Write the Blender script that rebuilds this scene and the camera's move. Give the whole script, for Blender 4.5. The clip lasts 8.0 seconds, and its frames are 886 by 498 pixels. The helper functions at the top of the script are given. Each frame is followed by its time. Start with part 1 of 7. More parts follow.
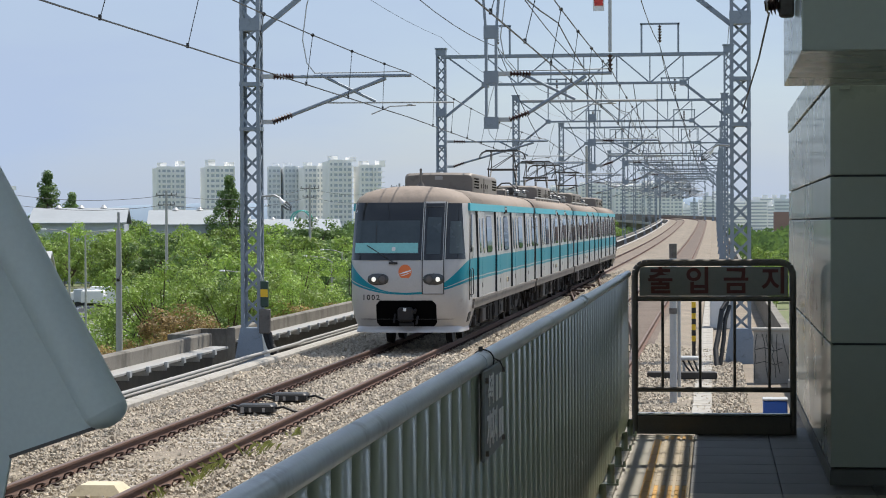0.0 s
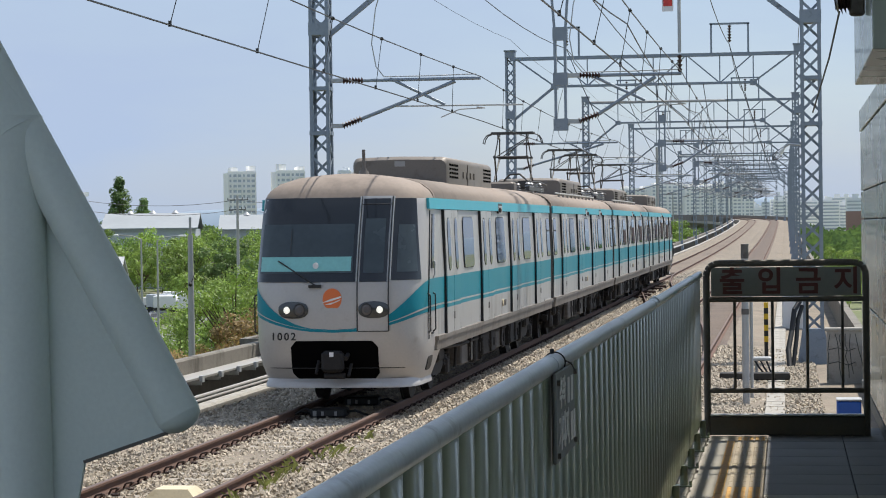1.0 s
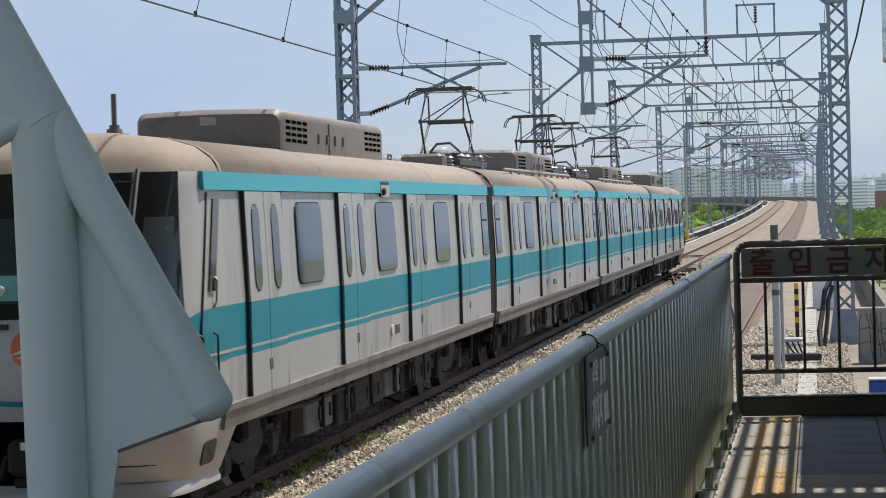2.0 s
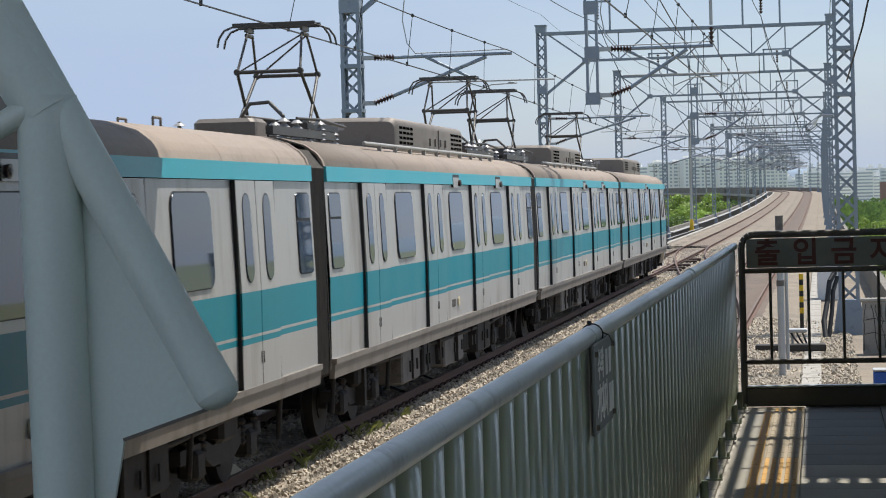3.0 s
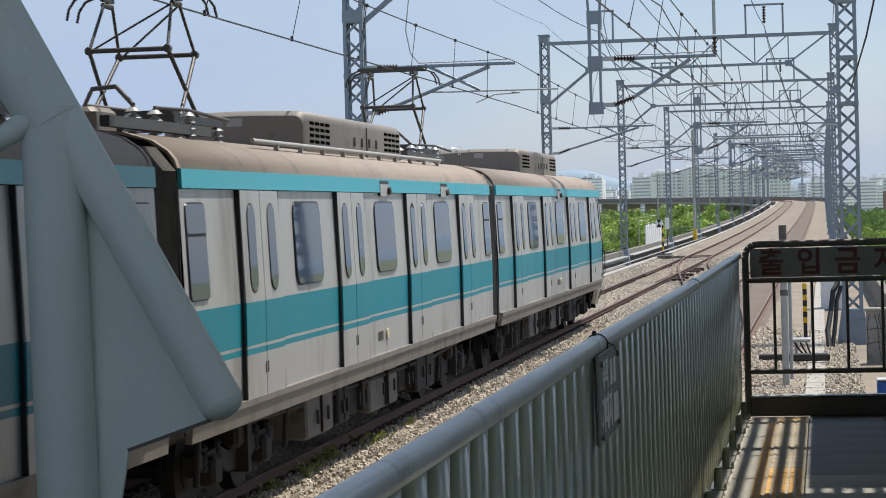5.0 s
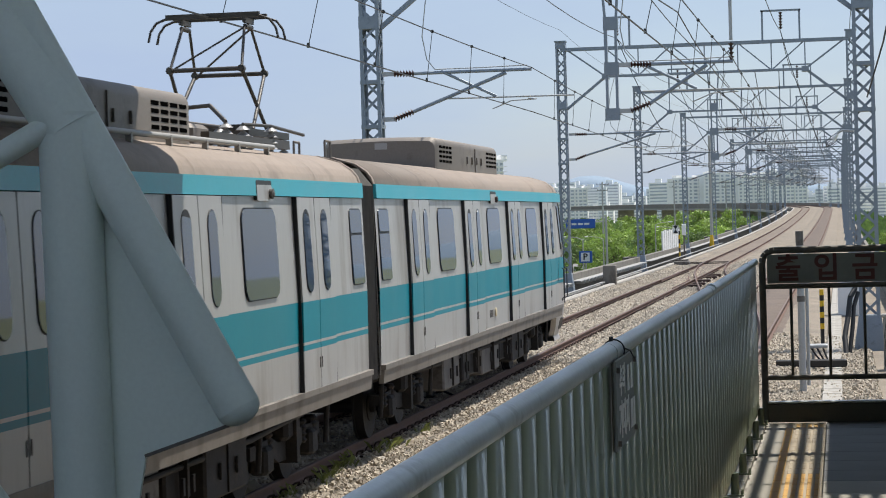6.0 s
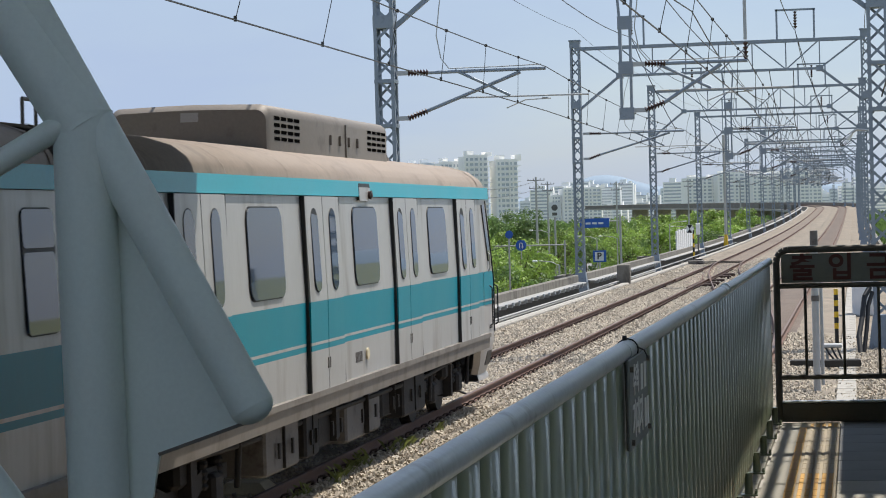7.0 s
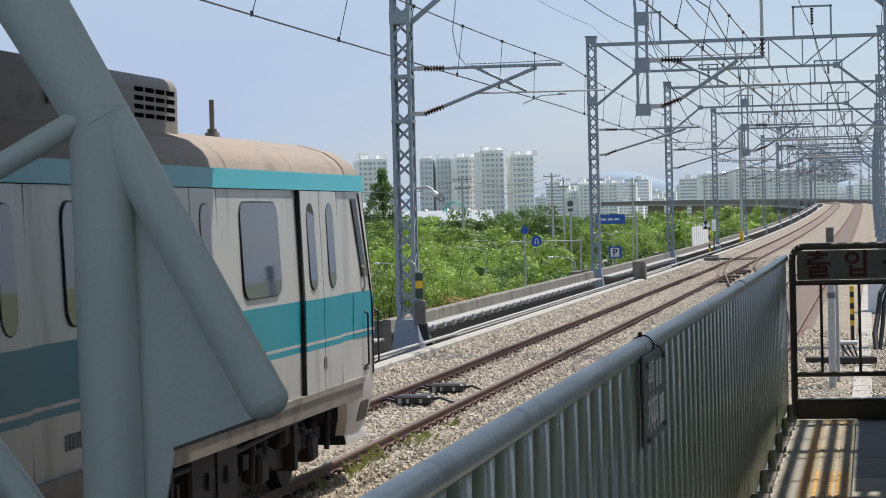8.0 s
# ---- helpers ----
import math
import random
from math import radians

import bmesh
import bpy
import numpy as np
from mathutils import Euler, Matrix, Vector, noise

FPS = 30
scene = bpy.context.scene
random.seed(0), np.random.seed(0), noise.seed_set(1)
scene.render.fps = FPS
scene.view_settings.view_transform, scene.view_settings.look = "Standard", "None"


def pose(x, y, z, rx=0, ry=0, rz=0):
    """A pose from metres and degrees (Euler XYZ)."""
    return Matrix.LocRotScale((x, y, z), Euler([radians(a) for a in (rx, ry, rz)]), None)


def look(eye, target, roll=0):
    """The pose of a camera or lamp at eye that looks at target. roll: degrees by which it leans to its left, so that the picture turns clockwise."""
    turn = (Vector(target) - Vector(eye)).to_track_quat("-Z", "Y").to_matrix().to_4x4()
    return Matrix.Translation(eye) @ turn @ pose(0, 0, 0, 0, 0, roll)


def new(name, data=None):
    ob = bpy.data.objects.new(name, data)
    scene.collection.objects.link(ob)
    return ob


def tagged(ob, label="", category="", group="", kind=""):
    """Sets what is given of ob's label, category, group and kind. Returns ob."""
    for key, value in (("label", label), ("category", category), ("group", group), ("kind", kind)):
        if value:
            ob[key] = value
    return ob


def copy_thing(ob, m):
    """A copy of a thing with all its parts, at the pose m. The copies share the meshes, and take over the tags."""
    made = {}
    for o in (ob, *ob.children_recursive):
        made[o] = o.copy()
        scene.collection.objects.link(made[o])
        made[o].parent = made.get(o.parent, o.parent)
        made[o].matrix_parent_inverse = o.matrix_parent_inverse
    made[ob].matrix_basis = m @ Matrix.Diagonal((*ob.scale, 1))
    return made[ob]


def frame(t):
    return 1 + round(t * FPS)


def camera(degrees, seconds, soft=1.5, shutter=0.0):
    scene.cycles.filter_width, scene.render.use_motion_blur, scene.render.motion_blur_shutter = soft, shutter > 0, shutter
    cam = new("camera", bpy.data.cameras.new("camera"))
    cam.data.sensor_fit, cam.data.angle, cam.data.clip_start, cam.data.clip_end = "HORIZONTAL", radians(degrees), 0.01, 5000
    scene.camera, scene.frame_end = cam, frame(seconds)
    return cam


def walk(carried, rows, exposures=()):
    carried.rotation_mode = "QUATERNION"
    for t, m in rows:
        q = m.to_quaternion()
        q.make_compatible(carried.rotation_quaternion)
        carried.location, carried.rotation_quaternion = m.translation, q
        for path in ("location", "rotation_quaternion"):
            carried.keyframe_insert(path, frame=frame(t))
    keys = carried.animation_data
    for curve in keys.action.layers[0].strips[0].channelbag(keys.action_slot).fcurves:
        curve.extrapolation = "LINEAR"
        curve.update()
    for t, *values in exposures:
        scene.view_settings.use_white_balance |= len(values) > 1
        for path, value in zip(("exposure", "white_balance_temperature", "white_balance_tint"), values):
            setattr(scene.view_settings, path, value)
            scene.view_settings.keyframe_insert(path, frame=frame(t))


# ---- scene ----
# ---- camera and its path ----
cam = camera(21.99, 8.0, soft=1.0, shutter=0.1)
walk(cam, [
    (0, look((0.008, 0, 2.966), (-5.910, 49.645, 2.388), -0.24)),
    (0.5, look((0.009, 0, 2.965), (-6.955, 49.510, 2.425), -0.51)),
    (1, look((0.009, 0, 2.967), (-7.444, 49.439, 2.459), -0.74)),
    (1.5, look((0.005, 0, 2.964), (-7.762, 49.390, 2.383), -1.29)),
    (2, look((0.004, 0, 2.960), (-8.077, 49.336, 2.168), -1.67)),
    (3.5, look((-0.003, 0, 2.958), (-8.199, 49.313, 1.934), -1.47)),
    (4, look((-0.005, 0, 2.960), (-8.128, 49.326, 1.984), -1.41)),
    (4.5, look((-0.004, 0, 2.960), (-8.140, 49.326, 2.068), -1.51)),
    (6, look((-0.005, 0, 2.958), (-8.607, 49.250, 2.310), -1.62)),
    (6.5, look((-0.005, 0, 2.959), (-8.794, 49.217, 2.322), -1.61)),
    (7, look((-0.004, 0, 2.957), (-8.908, 49.196, 2.299), -1.56)),
    (7.5, look((-0.005, 0, 2.957), (-9.004, 49.178, 2.255), -1.42)),
    (8, look((-0.004, 0, 2.958), (-9.246, 49.133, 2.210), -1.36)),
])

# ---- plan, in metres: y runs along the tracks, x across, z = 0 on the rail heads ----
TRACK_1, TRACK_2 = -7.24, -2.55
FLOOR = 1.2          # platform floor
GROUND = -8.0        # land beside the viaduct


def bend(y):
    """Sideways shift of the tracks: straight, then a wide curve to the left."""
    return -((y - 480) ** 2) / 3000 if y > 480 else 0.0


def rise(y):
    """Height of the rail heads along the line."""
    if y < 100:
        return 0.0
    if y < 500:
        return 2e-5 * (y - 100) ** 2
    return 3.2 + (y - 500) * 0.0065


# ---- world and sun ----
SUN_EL, SUN_AZ = radians(62), radians(36)      # azimuth from +y towards +x
world = bpy.data.worlds.new("world")
scene.world = world
world.use_nodes = True
wn, wl = world.node_tree.nodes, world.node_tree.links
wn.clear()
sky = wn.new("ShaderNodeTexSky")
sky.sky_type, sky.sun_disc = "NISHITA", False
sky.sun_elevation, sky.sun_rotation = SUN_EL, SUN_AZ
sky.air_density, sky.dust_density, sky.ozone_density, sky.altitude = 1.0, 1.0, 2.0, 50
back = wn.new("ShaderNodeBackground")
back.inputs["Strength"].default_value = 0.11
out = wn.new("ShaderNodeOutputWorld")
coord = wn.new("ShaderNodeTexCoord")
mapping = wn.new("ShaderNodeMapping")
mapping.inputs["Scale"].default_value = (1.2, 1.2, 5.0)
cloud = wn.new("ShaderNodeTexNoise")
cloud.inputs["Scale"].default_value, cloud.inputs["Detail"].default_value, cloud.inputs["Roughness"].default_value = 2.2, 6.0, 0.55
ramp = wn.new("ShaderNodeValToRGB")
ramp.color_ramp.elements[0].position, ramp.color_ramp.elements[0].color = 0.34, (0.50, 0.50, 0.50, 1)
ramp.color_ramp.elements[1].position, ramp.color_ramp.elements[1].color = 0.66, (1.0, 1.0, 1.0, 1)
blend = wn.new("ShaderNodeMixRGB")
blend.inputs[2].default_value = (3.5, 4.35, 5.9, 1)
wl.new(coord.outputs["Generated"], mapping.inputs["Vector"])
wl.new(mapping.outputs["Vector"], cloud.inputs["Vector"])
wl.new(cloud.outputs["Fac"], ramp.inputs["Fac"])
wl.new(ramp.outputs["Color"], blend.inputs["Fac"])
wl.new(sky.outputs["Color"], blend.inputs[1])
wl.new(blend.outputs["Color"], back.inputs["Color"])
wl.new(back.outputs["Background"], out.inputs["Surface"])
sun = new("sun", bpy.data.lights.new("sun", "SUN"))
sun.data.energy, sun.data.angle, sun.data.color = 5.0, radians(0.5), (1.0, 0.95, 0.87)
sun_way = Vector((math.sin(SUN_AZ) * math.cos(SUN_EL), math.cos(SUN_AZ) * math.cos(SUN_EL), math.sin(SUN_EL)))
sun.matrix_world = look(sun_way * 200, (0, 0, 0))
scene.view_settings.exposure = 0.25


# ---- materials ----
def mat(name, color, rough=0.6, metal=0.0, vary=0.15, scale=3.0, fine=60.0, bump=0.0, stretch=(1, 1, 1), stain=None, stain_at=0.6, per=0.0, coat=0.0, spec=0.5):
    """Base colour broken up at two scales, with stains of another colour, relief and a varied gloss; per: spread from piece to piece."""
    m = bpy.data.materials.new(name)
    m.use_nodes = True
    n, l = m.node_tree.nodes, m.node_tree.links
    b = n["Principled BSDF"]
    b.inputs["Roughness"].default_value, b.inputs["Metallic"].default_value = rough, metal
    b.inputs["Coat Weight"].default_value = coat
    b.inputs["Specular IOR Level"].default_value = spec
    tc = n.new("ShaderNodeTexCoord")
    mp = n.new("ShaderNodeMapping")
    mp.inputs["Scale"].default_value = stretch
    l.new(tc.outputs["Object"], mp.inputs["Vector"])
    big, small = n.new("ShaderNodeTexNoise"), n.new("ShaderNodeTexNoise")
    big.inputs["Scale"].default_value, big.inputs["Detail"].default_value = scale, 5
    small.inputs["Scale"].default_value, small.inputs["Detail"].default_value = fine, 4
    l.new(mp.outputs["Vector"], big.inputs["Vector"])
    l.new(mp.outputs["Vector"], small.inputs["Vector"])
    add = n.new("ShaderNodeMath")
    add.operation = "ADD"
    l.new(big.outputs["Fac"], add.inputs[0])
    l.new(small.outputs["Fac"], add.inputs[1])
    rg = n.new("ShaderNodeMapRange")
    rg.inputs["From Min"].default_value, rg.inputs["From Max"].default_value = 0.6, 1.4
    rg.inputs["To Min"].default_value, rg.inputs["To Max"].default_value = 1 - vary, 1 + vary
    l.new(add.outputs[0], rg.inputs["Value"])
    value = rg.outputs["Result"]
    if per:
        info, geo = n.new("ShaderNodeObjectInfo"), n.new("ShaderNodeNewGeometry")
        pick = n.new("ShaderNodeMath")
        pick.operation = "ADD"
        l.new(info.outputs["Random"], pick.inputs[0])
        l.new(geo.outputs["Random Per Island"], pick.inputs[1])
        pr = n.new("ShaderNodeMapRange")
        pr.inputs["From Max"].default_value = 2.0
        pr.inputs["To Min"].default_value, pr.inputs["To Max"].default_value = 1 - per, 1 + per
        l.new(pick.outputs[0], pr.inputs["Value"])
        mul = n.new("ShaderNodeMath")
        mul.operation = "MULTIPLY"
        l.new(value, mul.inputs[0])
        l.new(pr.outputs["Result"], mul.inputs[1])
        value = mul.outputs[0]
    vm = n.new("ShaderNodeVectorMath")
    vm.operation = "SCALE"
    vm.inputs[0].default_value = color
    l.new(value, vm.inputs["Scale"])
    colour = vm.outputs["Vector"]
    if stain:
        sn = n.new("ShaderNodeTexNoise")
        sn.inputs["Scale"].default_value, sn.inputs["Detail"].default_value, sn.inputs["Roughness"].default_value = scale * 2.3, 7, 0.65
        l.new(mp.outputs["Vector"], sn.inputs["Vector"])
        sr = n.new("ShaderNodeMapRange")
        sr.inputs["From Min"].default_value, sr.inputs["From Max"].default_value = stain_at - 0.08, stain_at + 0.12
        l.new(sn.outputs["Fac"], sr.inputs["Value"])
        mx = n.new("ShaderNodeMixRGB")
        mx.inputs[2].default_value = (*stain, 1)
        l.new(sr.outputs["Result"], mx.inputs["Fac"])
        l.new(colour, mx.inputs[1])
        colour = mx.outputs["Color"]
    l.new(colour, b.inputs["Base Color"])
    rr = n.new("ShaderNodeMapRange")
    rr.inputs["To Min"].default_value, rr.inputs["To Max"].default_value = max(0.02, rough - min(0.12, rough * 0.5)), min(1, rough + min(0.12, rough * 0.5))
    l.new(big.outputs["Fac"], rr.inputs["Value"])
    l.new(rr.outputs["Result"], b.inputs["Roughness"])
    if bump:
        bp = n.new("ShaderNodeBump")
        bp.inputs["Strength"].default_value, bp.inputs["Distance"].default_value = 0.6, bump
        l.new(small.outputs["Fac"], bp.inputs["Height"])
        l.new(bp.outputs["Normal"], b.inputs["Normal"])
    return m


def leafy(m):
    """Lets some light pass through the leaves."""
    n, l = m.node_tree.nodes, m.node_tree.links
    b, o = n["Principled BSDF"], n["Material Output"]
    t, x = n.new("ShaderNodeBsdfTranslucent"), n.new("ShaderNodeMixShader")
    l.new(b.inputs["Base Color"].links[0].from_socket, t.inputs["Color"])
    x.inputs["Fac"].default_value = 0.36
    l.new(b.outputs[0], x.inputs[1])
    l.new(t.outputs[0], x.inputs[2])
    l.new(x.outputs[0], o.inputs["Surface"])
    return m


def glow(name, color, strength):
    m = bpy.data.materials.new(name)
    m.use_nodes = True
    b = m.node_tree.nodes["Principled BSDF"]
    b.inputs["Base Color"].default_value = (*color, 1)
    b.inputs["Emission Color"].default_value = (*color, 1)
    b.inputs["Emission Strength"].default_value = strength
    return m


SILVER = mat("brushed_silver", (0.43, 0.425, 0.415), 0.38, 0.25, 0.07, 0.8, 25, stretch=(1, 1, 0.15), stain=(0.25, 0.225, 0.20), stain_at=0.60)
SILL = mat("dirty_silver", (0.20, 0.178, 0.155), 0.5, 0.15, 0.12, 1.0, 30, stretch=(1, 1, 0.5), stain=(0.12, 0.10, 0.083), stain_at=0.56)
FRONT = mat("silver_paint", (0.46, 0.44, 0.42), 0.38, 0.25, 0.06, 1.2, 30, stain=(0.36, 0.32, 0.29), stain_at=0.68)
TEAL = mat("teal_paint", (0.0, 0.21, 0.275), 0.42, 0.0, 0.08, 0.7, 40, stretch=(1, 1, 0.2), spec=0.3)
TEAL_BAND = mat("light_teal_paint", (0.035, 0.37, 0.46), 0.4, 0.0, 0.08, 0.6, 30)
ROOF = mat("dusty_roof", (0.26, 0.208, 0.168), 0.75, 0.0, 0.14, 0.6, 14, stretch=(1, 1, 1), stain=(0.17, 0.135, 0.11), stain_at=0.62)
UNIT = mat("grey_brown_metal", (0.185, 0.162, 0.14), 0.6, 0.2, 0.12, 1.2, 30, stain=(0.11, 0.09, 0.075), stain_at=0.64)
RUBBER = mat("black_rubber", (0.012, 0.012, 0.013), 0.6, 0, 0.2, 6, 60)
UNDER = mat("sooty_steel", (0.02, 0.018, 0.017), 0.75, 0.2, 0.3, 3, 40, bump=0.004, stain=(0.05, 0.036, 0.028), stain_at=0.64)
UNDER_GREY = mat("dusty_grey_box", (0.13, 0.12, 0.11), 0.6, 0.2, 0.2, 2, 40, stain=(0.05, 0.04, 0.035), stain_at=0.6)
GLASS = mat("tinted_glass", (0.012, 0.030, 0.062), 0.03, 0.0, 0.1, 1, 3, spec=0.65)
BELLOWS = mat("dusty_dark_bellows", (0.095, 0.085, 0.075), 0.8, 0, 0.2, 3, 30, stretch=(1, 1, 0.3), stain=(0.05, 0.045, 0.04), stain_at=0.6)
SCREEN = mat("windscreen_glass", (0.012, 0.014, 0.016), 0.05, 0.0, 0.1, 1, 3, spec=0.6)
# Paler tone for patches that stand for reflections on the cab glass.
GLASS_SHEEN = mat("painted_glass_sheen", (0.04, 0.055, 0.062), 0.25, 0, 0.15, 1.5, 10)
DESK = mat("pale_teal_desk", (0.22, 0.52, 0.50), 0.35, 0, 0.1, 2, 20)
LAMP_GLASS = mat("dark_lamp_glass", (0.05, 0.052, 0.05), 0.12, 0, 0.1, 3, 20, coat=0.5)
LAMP_ON = glow("lit_headlight", (1.0, 0.97, 0.85), 0.55)
LAMP_OFF = mat("unlit_lamp", (0.10, 0.09, 0.085), 0.15, 0.0, 0.1)
ORANGE = mat("orange_decal", (0.72, 0.17, 0.045), 0.45, 0, 0.05)
WHITE = mat("white_decal", (0.75, 0.75, 0.74), 0.5, 0, 0.05)
BLACK = mat("black_paint", (0.015, 0.015, 0.015), 0.5, 0, 0.1)
PANTO = mat("dark_pantograph_steel", (0.085, 0.078, 0.072), 0.5, 0.5, 0.2, 5, 60)
BROWN_INS = mat("brown_porcelain", (0.05, 0.026, 0.023), 0.3, 0, 0.15, 8, 60)
GREY_INS = mat("grey_porcelain", (0.32, 0.31, 0.30), 0.35, 0, 0.1)
MAST = mat("blue_grey_mast_paint", (0.235, 0.275, 0.32), 0.5, 0.15, 0.12, 2, 40, stain=(0.09, 0.10, 0.115), stain_at=0.66)
GALV = mat("galvanised_steel", (0.42, 0.43, 0.43), 0.5, 0.2, 0.15, 5, 60)
WIRE = mat("dark_wire", (0.07, 0.07, 0.07), 0.5, 0.5, 0.1)
RAIL = mat("rusty_rail", (0.115, 0.062, 0.042), 0.8, 0.1, 0.2, 3, 70, bump=0.002, stain=(0.10, 0.055, 0.04), stain_at=0.6)
RAIL_TOP = mat("worn_rail_head", (0.125, 0.085, 0.068), 0.6, 0.2, 0.12, 2, 60, stretch=(1, 0.1, 1))
CLIP = mat("dark_rail_clip", (0.05, 0.03, 0.024), 0.7, 0.3, 0.2)
SLEEPER = mat("weathered_concrete_sleeper", (0.33, 0.30, 0.26), 0.9, 0, 0.2, 4, 60, bump=0.004, stain=(0.2, 0.14, 0.1), stain_at=0.6)
BALLAST = mat("ballast_bed", (0.215, 0.18, 0.138), 0.95, 0, 0.45, 0.6, 22, bump=0.03, stain=(0.20, 0.15, 0.115), stain_at=0.62)
RUST_BED = mat("rusty_ballast", (0.17, 0.135, 0.105), 0.95, 0, 0.4, 0.5, 14, bump=0.03, stain=(0.13, 0.095, 0.072), stain_at=0.58)
RUST_DARK = mat("dark_rusty_ballast", (0.125, 0.095, 0.075), 0.95, 0, 0.35, 0.4, 14, bump=0.03, stain=(0.16, 0.125, 0.095), stain_at=0.62)
STONE = mat("ballast_stone", (0.40, 0.345, 0.27), 0.9, 0, 0.2, 0.7, 60, per=0.55)
CONCRETE = mat("weathered_concrete", (0.34, 0.32, 0.285), 0.9, 0, 0.16, 1.2, 40, bump=0.004, stain=(0.17, 0.15, 0.125), stain_at=0.60)
DARK_CONCRETE = mat("tray_shade_concrete", (0.08, 0.075, 0.066), 0.9, 0, 0.25, 1.0, 40, bump=0.004, stretch=(1, 1, 0.3), stain=(0.06, 0.055, 0.05), stain_at=0.55)
PIPE = mat("pale_grey_pipe", (0.33, 0.32, 0.30), 0.5, 0, 0.1, 2, 40, stain=(0.3, 0.27, 0.23), stain_at=0.65)
TRUSS = mat("grey_green_truss_paint", (0.69, 0.76, 0.70), 0.42, 0.0, 0.05, 1.5, 60, bump=0.0006, stain=(0.60, 0.66, 0.61), stain_at=0.68)
FENCE = mat("weathered_fence_panel", (0.2, 0.228, 0.15), 0.34, 0.1, 0.16, 1.3, 50, stretch=(1, 1, 0.22), stain=(0.12, 0.13, 0.11), stain_at=0.66, coat=0.3)
FENCE_TOP = mat("worn_steel_handrail", (0.62, 0.67, 0.69), 0.32, 0.5, 0.12, 2, 50, stain=(0.20, 0.21, 0.205), stain_at=0.64)
GATE = mat("brown_grey_gate_paint", (0.12, 0.108, 0.092), 0.5, 0.1, 0.15, 4, 50, stain=(0.14, 0.11, 0.08), stain_at=0.66)
BOARD = mat("faded_sign_board", (0.23, 0.235, 0.21), 0.5, 0, 0.08, 3, 30)
LETTER = mat("dark_red_letters", (0.11, 0.022, 0.016), 0.5, 0, 0.12)
PANEL = mat("pale_green_wall_panel", (0.36, 0.41, 0.35), 0.28, 0.0, 0.04, 0.8, 20, coat=0.25)
JOINT = mat("dark_joint", (0.05, 0.055, 0.05), 0.7)
PLINTH = mat("dark_stone_plinth", (0.12, 0.125, 0.11), 0.5, 0, 0.1, 3, 50)
TILE = mat("platform_floor_tile", (0.25, 0.23, 0.188), 0.6, 0, 0.12, 2, 50, per=0.06, stain=(0.2, 0.19, 0.16), stain_at=0.66)
DARK_TILE = mat("dark_floor_tile", (0.095, 0.094, 0.092), 0.6, 0, 0.12, 2, 50, per=0.05)
TACTILE = mat("yellow_tactile", (0.52, 0.29, 0.07), 0.65, 0, 0.15, 4, 60, stain=(0.38, 0.27, 0.12), stain_at=0.64)
TACTILE_GREY = mat("grey_tactile", (0.32, 0.265, 0.185), 0.65, 0, 0.12, 4, 60)
YELLOW = mat("yellow_paint", (0.72, 0.45, 0.02), 0.5, 0, 0.1)
RED = mat("red_paint", (0.6, 0.05, 0.04), 0.5)
CREAM = mat("cream_plastic", (0.62, 0.53, 0.36), 0.5, 0, 0.08, 3, 40, stain=(0.45, 0.36, 0.23), stain_at=0.64)
# Lightless black: the shade inside recesses is put into this colour.
HOLE = mat("recess_shade_black", (0.004, 0.004, 0.004), 1.0, 0, 0.1, spec=0.0)
WALL_STAIN = mat("stained_parapet_concrete", (0.185, 0.17, 0.145), 0.9, 0, 0.2, 0.8, 40, bump=0.004, stretch=(1, 1, 0.4), stain=(0.09, 0.08, 0.065), stain_at=0.55)
PLATE = mat("grey_sign_plate", (0.19, 0.205, 0.20), 0.5, 0.1, 0.1)
GREEN_BOX = mat("dark_green_paint", (0.02, 0.05, 0.035), 0.45)
GROUND_M = mat("dry_land", (0.12, 0.14, 0.06), 0.95, 0, 0.35, 0.05, 1.5, bump=0.05, stain=(0.30, 0.26, 0.20), stain_at=0.60)
ASPHALT = mat("pale_asphalt", (0.20, 0.195, 0.185), 0.9, 0, 0.15, 0.3, 10)
BARK = mat("bark", (0.09, 0.065, 0.045), 0.9, 0, 0.25, 3, 30, bump=0.01)
LEAF = leafy(mat("green_leaves", (0.24, 0.345, 0.07), 0.55, 0, 0.35, 0.35, 6, per=0.6))
GRASS = leafy(mat("dry_weeds", (0.22, 0.24, 0.07), 0.7, 0, 0.3, 2, 20, per=0.4))
LEAF_DARK = leafy(mat("dark_green_leaves", (0.135, 0.215, 0.062), 0.6, 0, 0.25, 0.4, 6, per=0.5))
LEAF_RED = leafy(mat("reddish_leaves", (0.37, 0.255, 0.10), 0.6, 0, 0.25, 0.4, 6, per=0.6))
# Far walls and glass are lightened: distance haze is put into their colours.
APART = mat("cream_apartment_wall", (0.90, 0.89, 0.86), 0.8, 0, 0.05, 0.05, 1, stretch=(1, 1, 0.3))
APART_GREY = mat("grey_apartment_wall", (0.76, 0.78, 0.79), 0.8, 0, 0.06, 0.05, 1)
FAR_GLASS = mat("haze_pale_window_glass", (0.46, 0.50, 0.54), 0.15, 0, 0.2, 0.1, 1, spec=0.6)
SHED = mat("blue_grey_shed_roof", (0.31, 0.33, 0.34), 0.5, 0.1, 0.08, 0.1, 1)
SHED_WALL = mat("white_shed_wall", (0.45, 0.48, 0.52), 0.7, 0, 0.1, 0.2, 2)
BLUE = mat("blue_sign_face", (0.02, 0.10, 0.42), 0.45)
# Distance haze is put into the hills' blue-grey colour.
HILL = mat("haze_tinted_hill", (0.20, 0.26, 0.325), 1.0, 0, 0.06, 0.002, 0.02)
